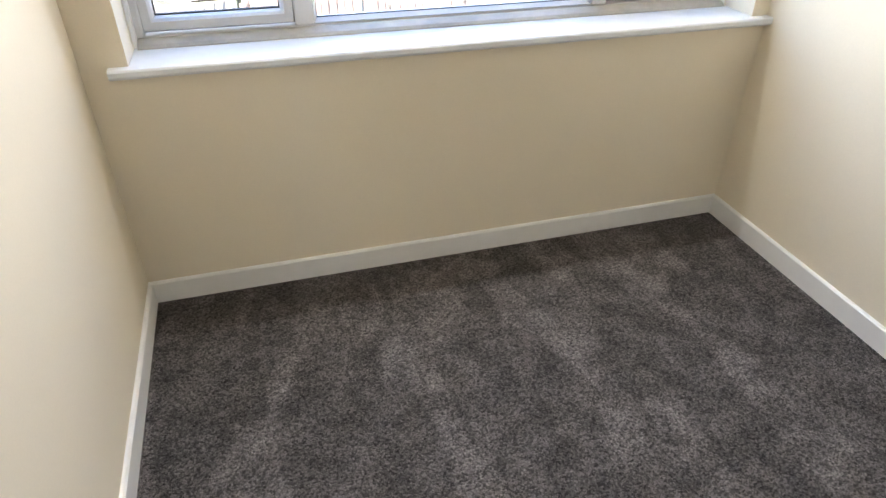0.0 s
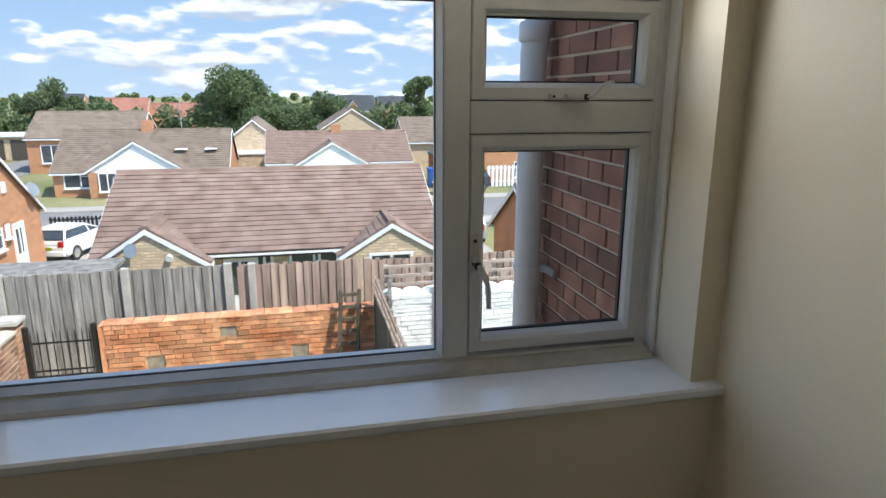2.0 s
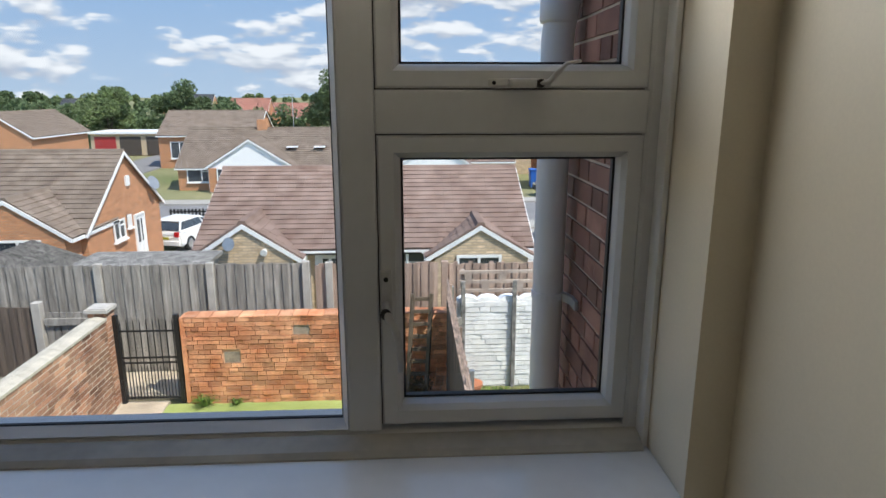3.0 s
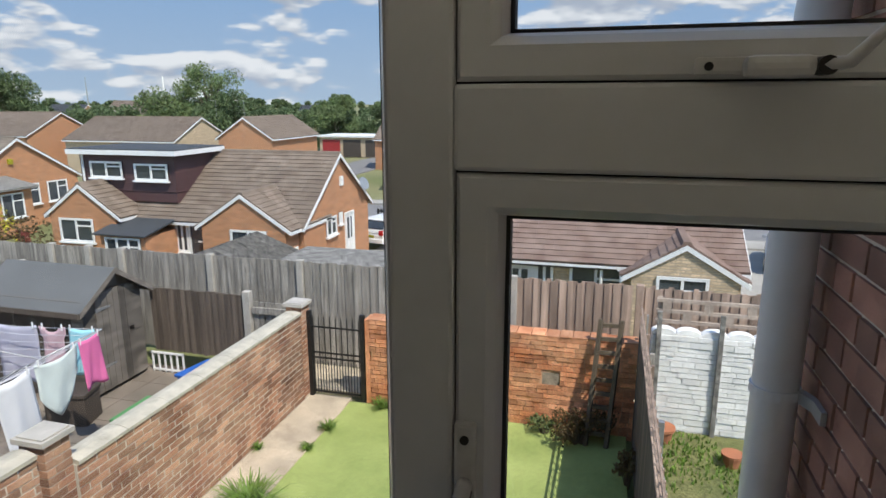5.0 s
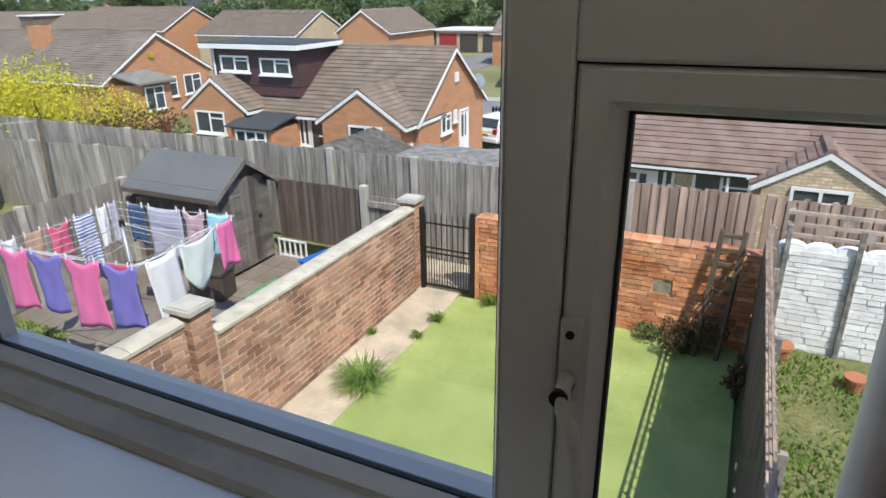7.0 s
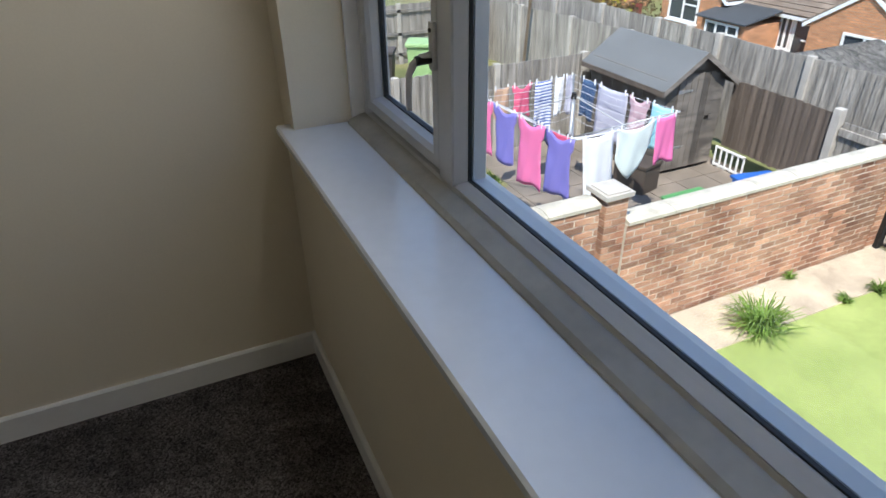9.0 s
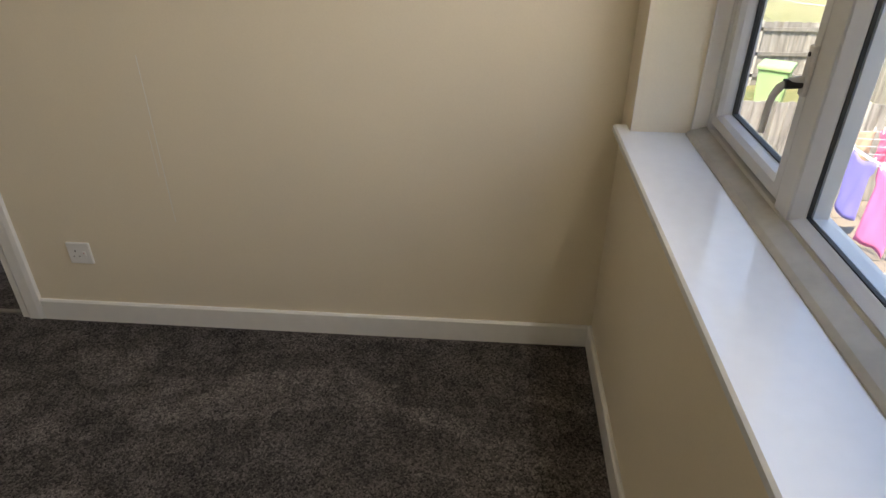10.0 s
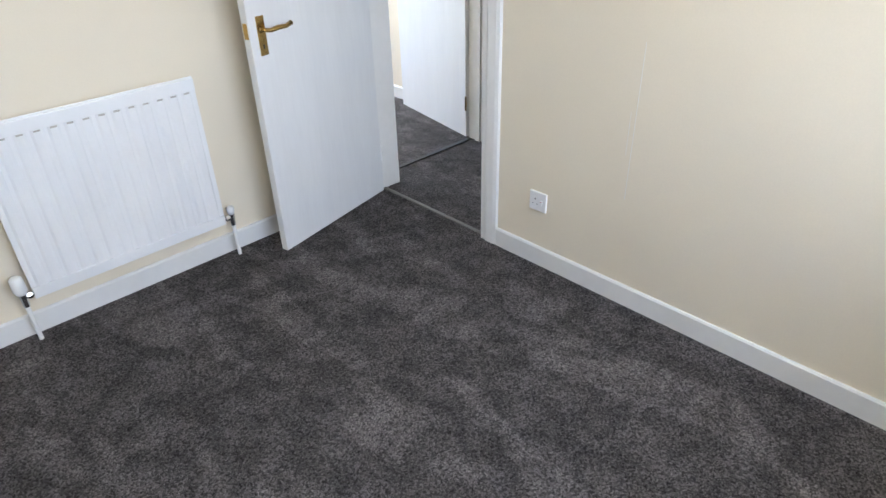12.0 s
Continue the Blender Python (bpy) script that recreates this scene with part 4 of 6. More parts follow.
# whitewashed wall beyond the wire fence
ww = tagged(part("white_wall", B(2.78, 7.5, 10.462, 10.66, G - 0.1, -1.33), M_WHITEBRICK), "whitewashed stone-block wall with a scalloped top", "garden wall", kind="structure")
mats = []
z = -1.34
while z > G + 0.1:
    hh = rng.choice((0.06, 0.07, 0.085))
    x = 2.78 - rng.uniform(0, .2)
    while x < 7.4:
        L = rng.uniform(0.13, 0.27)
        a = max(x, 2.78)
        if x + L - a > 0.05:
            mats.append(pm((a + x + L) / 2, 10.466 + rng.uniform(-.006, .006), z - hh / 2, x + L - a - 0.010, 0.04, hh - 0.009, rng.uniform(-4, 0), rng.uniform(-1.5, 1.5), rng.uniform(-1.2, 1.2)))
        x += L
    z -= hh
mats.sort(key=lambda m: m.translation.x)
pieces(ww, "block", mats, M_WHITEBRICK, 160, "blocks")
for i in range(15):
    cx = 2.93 + 0.30 * i + rng.uniform(-.01, .01)
    poly = [(cx + 0.148 * math.cos(math.pi * k / 10), -1.33 + 0.07 * math.sin(math.pi * k / 10)) for k in range(11)]
    part("scallop", prism(bmesh.new(), poly, "y", 10.46, 10.60), M_WHITEBRICK, ww)

# ---- iron gate ----
gate = thing("iron_gate", (-1.62, 10.50, G), 0, "black wrought iron garden gate, closed", "gate")
for x in (-0.40, 0.44):
    part("gate_post", B(x - 0.035, x + 0.035, -0.035, 0.035, 0, 1.34, 0.004), M_IRON, gate)
for z in (0.08, 0.62, 0.70, 1.10):
    part("rail", B(-0.36, 0.40, -0.008, 0.008, z - 0.012, z + 0.012), M_IRON, gate)
for i in range(9):
    x = -0.34 + 0.72 * i / 8
    part("bar", T([(x, 0, 0.05), (x, 0, 1.22), (x, 0, 1.28)], [0.008, 0.008, 0.002], 6), M_IRON, gate)
for i in range(8):
    x = -0.34 + 0.72 * (i + .5) / 8
    part("dog_bar", T([(x, 0, 0.05), (x, 0, 0.52), (x, 0, 0.58)], [0.007, 0.007, 0.002], 6), M_IRON, gate)

# ---- fences ----
def fence(name, x0, y0, x1, y1, base, top, material, label, board=0.115, posts=(), post_w=0.11, rails=True, gap=0.0, jit=0.015, back=False, pmat=None, post_top=0.03):
    """A close-boarded fence from one end to the other, with its posts."""
    L = math.hypot(x1 - x0, y1 - y0)
    f = thing(name, (x0, y0, base), math.degrees(math.atan2(y1 - y0, x1 - x0)), label, "fence")
    h = top - base
    n = int(L / board)
    mats = []
    for i in range(n):
        x = (i + .5) * L / n
        mats.append(pm(x, 0.006 * ((i % 2) * 2 - 1) * (1 if gap == 0 else 0), h / 2 + rng.uniform(-jit, jit) / 2, L / n * (1.12 if gap == 0 else 1 - gap), 0.016, h + rng.uniform(-jit, jit), 0, rng.uniform(-.4, .4), 6 + rng.uniform(-1.5, 1.5)))
    pieces(f, "board", mats, material, 300, "boards")
    s = -1 if back else 1
    if rails:
        for z in (0.25 * h, 0.88 * h):
            part("rail", B(0, L, 0.03 * s - 0.02, 0.03 * s + 0.02, z - 0.035, z + 0.035), material, f)
    for p in posts:
        part("post", box(bmesh.new(), p - post_w / 2, p + post_w / 2, -0.06, 0.05, -0.1, h + post_top, 0.008), pmat or M_POST, f, "pale concrete post")
    return f


fence("back_fence", -14.6, 11.6, 0.55, 11.6, G, -1.03, M_FENCE, "tall weathered grey close-boarded fence with concrete posts", 0.072, [14.6 + v for v in (-13.0, -11.25, -9.5, -7.75, -6.93, -6.21, -4.4, -2.7, -1.0, 0.48)])
fence("back_fence_brown", 0.62, 11.6, 2.55, 11.6, G, -1.05, M_FENCE_BROWN, "reddish brown close-boarded fence panels", 0.064, (0.22,), jit=0.03)
fence("back_fence_brown", 2.62, 11.75, 9.5, 11.75, G, -1.10, M_FENCE_BROWN, "reddish brown fence behind the white wall", 0.064, (0.05, 1.85, 3.65, 5.45), jit=0.03, pmat=M_FENCE_BROWN)
# ranch rails behind the white wall
rr = thing("rail_fence", (2.85, 11.0, G), 0, "pale wooden trellis rails behind the white wall", "fence")
for z in (1.46, 1.60, 1.75):
    part("rail", B(0, 5.2, -0.02, 0.02, z - 0.022, z + 0.022), M_TRELLIS, rr)
for i in range(20):
    lo = 1.46 if i % 2 else 1.60
    part("block", B(0.08 + i * 0.26, 0.19 + i * 0.26, -0.016, 0.016, lo + 0.022, lo + 0.13), M_TRELLIS, rr)
for x in (0.05, 1.8, 3.55, 5.15):
    part("post", B(x - 0.03, x + 0.03, 0.02, 0.07, 0, 1.78), M_TRELLIS, rr)
# next door's dark fence and side gate
fence("dark_fence", -5.02, 10.82, -3.33, 10.82, -2.50, -1.42, M_FENCE_DARK, "dark brown vertical board fence with a gap at its foot", 0.058, (), jit=0.02)
sg = thing("side_gate", (-3.22, 10.82, G), 0, "weathered wooden gate with a diagonal brace", "gate")
part("post", B(-0.07, 0.05, -0.06, 0.06, 0, 1.45, 0.01), M_POST, sg)
for i in range(7):
    part("board", B(0.08 + i * 0.1, 0.17 + i * 0.1, 0.01, 0.03, 0.15, 1.28), M_FENCE, sg)
for z in (0.4, 1.15):
    part("rail", B(0.07, 0.78, -0.03, 0.01, z - 0.05, z + 0.05), M_FENCE, sg)
part("brace", beam(bmesh.new(), (0.1, -0.02, 0.45), (0.74, -0.02, 1.1), 0.04, 0.08, (0, 1, 0)), M_FENCE, sg)
fence("low_side_fence", -7.15, 3.1, -7.15, 10.9, G, -1.30, M_FENCE, "weathered low close-boarded side fence", 0.08, (1.0, 2.8, 4.6, 6.35), post_w=0.1)
fence("side_fence_back", -13.3, 10.6, -7.7, 11.35, G, -1.30, M_FENCE, "weathered grey fence panels of the far garden", 0.08, (1.75, 3.5, 5.2), post_w=0.1)
# far garden's fence with rails
f = fence("far_side_fence", -13.4, 3.0, -13.4, 10.2, G, -1.35, M_FENCE, "weathered fence with horizontal rails", 0.1, (1.8, 3.6, 5.4), rails=False)
for z in (0.25, 0.75, 1.3):
    part("rail", B(0, 7.2, -0.06, -0.015, z - 0.04, z + 0.04), M_FENCE, f)
tg = thing("tilted_gate", (-13.2, 10.35, G), -8, "weathered garden gate with a pale diagonal brace", "gate")
for i in range(8):
    part("board", B(0.02 + i * 0.105, 0.12 + i * 0.105, 0.0, 0.02, 0.1, 1.55), M_FENCE, tg)
for z in (0.35, 1.3):
    part("rail", B(0.0, 0.86, -0.035, 0.0, z - 0.045, z + 0.045), M_FENCE, tg)
part("brace", beam(bmesh.new(), (0.08, -0.05, 1.3), (0.8, -0.05, 0.4), 0.03, 0.09, (0, 1, 0)), M_POST, tg)

# wire fence on the garden's edge with rubble at its foot
wf = thing("wire_fence", (2.70, 4.4, G), 0, "green wire mesh fence on slanting wooden and metal posts", "fence")
bm = bmesh.new()
for k in range(46):
    y = 0.05 + k * 0.13
    for s in (-1, 1):
        a, c = (y, 0.25), (y + s * 1.1, 1.45)
        c = (min(max(c[0], 0), 6.05), c[1])
        beam(bm, (0.0, a[0], a[1]), (0.0, c[0], c[1]), 0.006, 0.006)
part("mesh", bm, M_LEAF, wf, "grey green wire mesh")
for k, y in enumerate((0.2, 1.7, 3.2, 4.7, 6.0)):
    part("post", B(-0.025, 0.025, y - 0.025, y + 0.025, 0, 1.72, 0.004), M_FENCE if k % 2 else M_GALV, wf)
for z in (0.5, 1.0, 1.45):
    part("wire", T([(0.01, 0, z), (0.01, 6.05, z)], 0.005, 5), M_GALV, wf)
for y in (4.3, 5.2, 5.98):
    part("trellis_upright", B(-0.03, 0.0, y - 0.02, y + 0.02, 0.1, 1.75), M_FENCE_BROWN, wf)
for k in range(47):
    part("board", B(-0.075, -0.058, 0.3 + k * 0.122, 0.415 + k * 0.122, 0.0, 1.52 + rng.uniform(-.02, .02)), M_FENCE_DARK, wf)
for z in (1.56, 1.68, 1.80):
    part("trellis_rail", B(-0.075, -0.055, 0.3, 6.03, z - 0.012, z + 0.012), M_FENCE_BROWN, wf)
for k in range(38):
    part("trellis_lath", B(-0.055, -0.045, 0.33 + k * 0.15, 0.35 + k * 0.15, 1.5, 1.82), M_FENCE_BROWN, wf)
for i in range(70):
    y = 0.2 + i * 0.083
    z = rng.uniform(0.03, 0.08)
    bm = bmesh.new()
    bmesh.ops.create_icosphere(bm, subdivisions=1, radius=1)
    for v in bm.verts:
        v.co = Vector((v.co.x * rng.uniform(.05, .07), v.co.y * rng.uniform(.06, .09), v.co.z * rng.uniform(.05, .09)))
    o = part("stone", bm, M_STONE, wf)
    o.location = (0.02 + rng.uniform(-.03, .05), y, z + 0.03)
gp = thing("fence_post", (3.59, 10.41, G), 0, "weathered dark grey post against the white wall", "post")
part("post", B(-0.028, 0.028, -0.022, 0.022, 0, 1.78, 0.004), M_CORRUG, gp)
gp2 = copy_thing(gp, pose(2.86, 10.41, G))
# leaning trellis ladder in the corner
ld = thing("lattice_panel", (2.22, 10.22, G), 0, "weathered grey lattice panel leaning in the wall corner", "trellis")
for x in (-0.13, 0.13):
    part("stile", beam(bmesh.new(), (x - 0.05, -0.15, 0), (x + 0.06, 0.16, 1.62), 0.05, 0.06), M_BARK, ld)
for k in range(9):
    t = 0.10 + k * 0.107
    part("rung", beam(bmesh.new(), (-0.13 - 0.05 + 0.11 * t, -0.15 + 0.31 * t, 1.62 * t), (0.13 - 0.05 + 0.11 * t, -0.15 + 0.31 * t, 1.62 * t), 0.03, 0.05), M_BARK, ld)


def leaf_cloud(n, size, fn, seed):
    """Many small leaf faces; fn(r) gives a place for each."""
    r = random.Random(seed)
    vs, fs = [], []
    for _ in range(n):
        p = fn(r)
        u = Vector((r.gauss(0, 1), r.gauss(0, 1), r.gauss(0, 1))).normalized()
        w = u.cross(Vector((r.gauss(0, 1), r.gauss(0, 1), r.gauss(0, 1)))).normalized()
        s = size * r.uniform(0.6, 1.3)
        k = len(vs)
        vs += [tuple(p - u * s), tuple(p + w * s * .55), tuple(p + u * s), tuple(p - w * s * .55)]
        fs.append((k, k + 1, k + 2, k + 3))
    return vs, fs


def blob_point(clumps):
    def fn(r):
        c, rad = r.choice(clumps)
        d = Vector((r.gauss(0, 1), r.gauss(0, 1), r.gauss(0, 1))).normalized()
        q = rad * (r.random() ** 0.35)
        return Vector(c) + Vector((d.x * q, d.y * q, d.z * q * 0.85))
    return fn


def mesh_from(name, data, material, parent):
    me = bpy.data.meshes.new(name)
    me.from_pydata(data[0], [], data[1])
    me.materials.append(material)
    o = new(name, me)
    o.parent = parent
    return o


def shrub(x, y, z, w, h, n, leaf, material, label, seed, name="shrub"):
    s = thing(name, (x, y, z), 0, label, "shrub")
    r = random.Random(seed)
    clumps = [((r.uniform(-.8, .8) * w / 2, r.uniform(-.6, .6) * w / 2, h * r.uniform(.35, .85)), w * r.uniform(.16, .30)) for _ in range(14)]
    mesh_from("crown", leaf_cloud(n, leaf, blob_point(clumps), seed), material, s)
    bm = bmesh.new()
    for c, rad in clumps:
        tube(bm, [(0, 0, -0.1), (c[0] * .5, c[1] * .5, c[2] * .6), c], [0.03 * w, 0.02 * w, 0.005], 5)
    part("stem", bm, M_BARK, s)
    return s


shrub(1.95, 10.1, G, 0.75, 0.42, 1800, 0.022, M_LEAF_BROWN, "dry brown shrub in the shaded wall corner", 11)
shrub(1.5, 10.25, G, 0.4, 0.28, 600, 0.02, M_LEAF, "small green brown weed bush at the wall foot", 12)
shrub(2.55, 9.3, G, 0.3, 0.5, 400, 0.025, M_LEAF_BROWN, "withered climbing plant on the wire fence", 13)
for x, y, s in ((3.72, 9.75, 0.11), (2.98, 10.15, 0.13)):
    pot = thing("flower_pot", (x, y, G + 0.16), 0, "weathered terracotta flower pot in the grass", "flower pot")
    part("body", T([(0, 0, 0), (0, 0, s * 1.4), (0, 0, s * 1.45)], [s * .7, s, s * .9], 14), M_TERRA, pot)
    part("rim", T([(0, 0, s * 1.25), (0, 0, s * 1.55)], [s * 1.1, s * 1.12], 14), M_TERRA, pot)
hose = thing("garden_hose", (2.86, 7.9, G + 0.17), 0, "bright green garden hose lying by the fence", "hose")
part("hose", tube(bmesh.new(), [(0.1 * math.sin(k * .7) * (1 + k * .02), -0.9 + 0.09 * k, 0.012) for k in range(20)], 0.010, 6), M_BINGREEN, hose)

# ---- shed next door ----
shed = thing("garden_shed", (-5.95, 10.0, G), 0, "weathered dark timber shed with a grey felt roof", "shed")
SX0, SX1, SY0, SY1, SE, SR = -0.90, 0.93, -0.58, 0.58, 1.52, 1.90
bm = prism(bmesh.new(), [(SY0, 0.05), (SY1, 0.05), (SY1, SE), (0, SR - 0.03), (SY0, SE)], "x", SX0 + 0.02, SX1 - 0.02)
part("core", bm, M_FENCE_DARK, shed)
mats = []
k = 0
z = 0.08
while z < SR:
    half = SY1 if z + 0.12 < SE else SY1 * (SR - z - 0.16) / (SR - SE)
    if half > 0.06:
        for y0, y1 in ((-half, -0.36), (0.36, half)) if z < 1.6 else ((-half, half),):
            if y1 - y0 > 0.03:
                mats.append(pm(SX1 - 0.008, (y0 + y1) / 2, z + 0.05, 0.022, y1 - y0, 0.112, 0, -4 + rng.uniform(-1, 1), 0))
    if z < SE - 0.05:
        if z < 0.8 or z > 1.36:
            mats.append(pm(0, SY0 + 0.008, z + 0.05, SX1 - SX0, 0.022, 0.112, 4, 0, 0))
        else:
            for x0, x1 in ((SX0, -0.62), (-0.05, 0.08), (0.72, SX1)):
                mats.append(pm((x0 + x1) / 2, SY0 + 0.008, z + 0.05, x1 - x0, 0.022, 0.112, 4, 0, 0))
    z += 0.105
pieces(shed, "board", mats, M_SHEDWOOD)
sd = part("door", B(SX1 - 0.006, SX1 + 0.004, -0.36, 0.36, 0.08, 1.60), M_FENCE_DARK, shed, "weathered plank door")
for i in range(6):
    part("plank", B(SX1 + 0.004, SX1 + 0.02, -0.355 + i * 0.1185, -0.245 + i * 0.1185, 0.08, 1.6 - rng.uniform(0, .01)), M_SHEDWOOD, sd)
for z in (0.45, 1.35):
    part("hinge", prism(bmesh.new(), [(-0.36, z - 0.03), (-0.08, z - 0.012), (-0.08, z + 0.012), (-0.36, z + 0.03)], "x", SX1 + 0.02, SX1 + 0.026), M_GALV, sd)
part("latch", B(SX1 + 0.02, SX1 + 0.035, 0.26, 0.34, 0.85, 0.90), M_DARKMETAL, sd)
for x0, x1 in ((-0.60, -0.06), (0.10, 0.70)):
    p = part("window", B(x0, x1, SY0 + 0.006, SY0 + 0.012, 0.82, 1.34), M_DARKGLASS, shed, "dark dusty shed window")
    part("window_bar", B((x0 + x1) / 2 - 0.015, (x0 + x1) / 2 + 0.015, SY0 - 0.008, SY0 + 0.006, 0.82, 1.34), M_SHEDWOOD, p)
for s in (-1, 1):
    e, r0 = (s * (SY1 + 0.16), SE - 0.11), (0, SR)
    poly = [e, (0, SR), (0, SR + 0.03), (e[0], e[1] + 0.03)]
    part("roof", prism(bmesh.new(), poly, "x", SX0 - 0.08, SX1 + 0.12), M_FELT, shed, "grey mineral felt roof slope")
    for x in (SX0 - 0.09, SX1 + 0.105):
        part("bargeboard", prism(bmesh.new(), [(e[0], e[1] - 0.06), (0, SR - 0.06), (0, SR + 0.028), (e[0], e[1] + 0.028)], "x", x, x + 0.02), M_SHEDWOOD, shed)
    part("fascia", B(SX0 - 0.08, SX1 + 0.10, min(e[0], e[0] + s * 0.015), max(e[0], e[0] + s * 0.015), e[1] - 0.05, e[1] + 0.025), M_FENCE_DARK, shed)

# ---- rotary clothes dryer with washing ----
CORN = {"left": Vector((-5.25, 6.28, 0)), "near": Vector((-3.22, 6.48, 0)), "right": Vector((-3.44, 8.14, 0)), "back": Vector((-5.36, 7.95, 0))}
ctr = sum(CORN.values(), Vector()) / 4
rd = thing("rotary_dryer", (ctr.x, ctr.y, G), 0, "metal rotary clothes dryer with slack plastic lines", "clothes dryer")
AZ = 1.76
part("pole", T([(0, 0, 0), (0, 0, 1.85)], 0.024, 12), M_GALV, rd, smooth=True)
part("hub", T([(0, 0, 1.22), (0, 0, 1.34)], [0.05, 0.05], 12), M_DARKMETAL, rd)
part("top_hub", T([(0, 0, 1.80), (0, 0, 1.88)], [0.035, 0.03], 12), M_DARKMETAL, rd)
for c in CORN.values():
    d = c - ctr
    part("arm", T([(d.x * .03, d.y * .03, 1.30), (d.x, d.y, AZ)], 0.012, 8), M_GALV, rd, smooth=True)
    part("strut", T([(0, 0, 1.84), (d.x * .5, d.y * .5, 1.53)], 0.007, 6), M_GALV, rd)
order = ["left", "near", "right", "back"]
for ringi in range(7):
    f = 1 - ringi * 0.115
    for a, c in zip(order, order[1:] + order[:1]):
        p, q = (CORN[a] - ctr) * f, (CORN[c] - ctr) * f
        z = 1.30 + (AZ - 1.30) * f
        m = (p + q) / 2
        part("line", T([(p.x, p.y, z), (m.x, m.y, z - 0.035), (q.x, q.y, z)], 0.0035, 4), M_LINE, rd)



def cloth_mat(name, color, stripe=None):
    m = mat(name, color, 0.9, var=0.06, scale=8, fine=200, fvar=0.06, bump=0.3, dist=0.003)
    if stripe:
        n, l = m.node_tree.nodes, m.node_tree.links
        out = n["Principled BSDF"].inputs["Base Color"]
        geo, sep, mu, sn, gt, mx = n.new("ShaderNodeNewGeometry"), n.new("ShaderNodeSeparateXYZ"), n.new("ShaderNodeMath"), n.new("ShaderNodeMath"), n.new("ShaderNodeMath"), n.new("ShaderNodeMix")
        mu.operation, sn.operation, gt.operation = 'MULTIPLY', 'SINE', 'GREATER_THAN'
        mu.inputs[1].default_value = 2 * math.pi / 0.045
        gt.inputs[1].default_value = 0.1
        mx.data_type = 'RGBA'
        l.new(geo.outputs["Position"], sep.inputs[0])
        l.new(sep.outputs["Z"], mu.inputs[0])
        l.new(mu.outputs[0], sn.inputs[0])
        l.new(sn.outputs[0], gt.inputs[0])
        l.new(gt.outputs[0], mx.inputs[0])
        mx.inputs[6].default_value, mx.inputs[7].default_value = (*color, 1), (*stripe, 1)
        l.new(mx.outputs[2], out)
    return m


C_PURPLE, C_PINK = cloth_mat("violet_cloth", (0.20, 0.18, 0.54)), cloth_mat("pink_cloth", (0.80, 0.18, 0.40))
C_WHITE, C_MINT = cloth_mat("white_cloth", (0.80, 0.81, 0.82)), cloth_mat("pale_mint_cloth", (0.66, 0.74, 0.70))
C_NAVY, C_LILAC = cloth_mat("navy_cloth", (0.05, 0.10, 0.20)), cloth_mat("grey_lilac_cloth", (0.46, 0.46, 0.56))
C_BLUSH, C_CYAN = cloth_mat("blush_cloth", (0.58, 0.40, 0.44)), cloth_mat("aqua_cloth", (0.36, 0.72, 0.80))
C_STRIPE = cloth_mat("striped_cloth", (0.75, 0.77, 0.82), (0.10, 0.16, 0.42))
C_TAN, C_ROSE = cloth_mat("tan_cloth", (0.50, 0.33, 0.22)), cloth_mat("rose_cloth", (0.72, 0.12, 0.22))


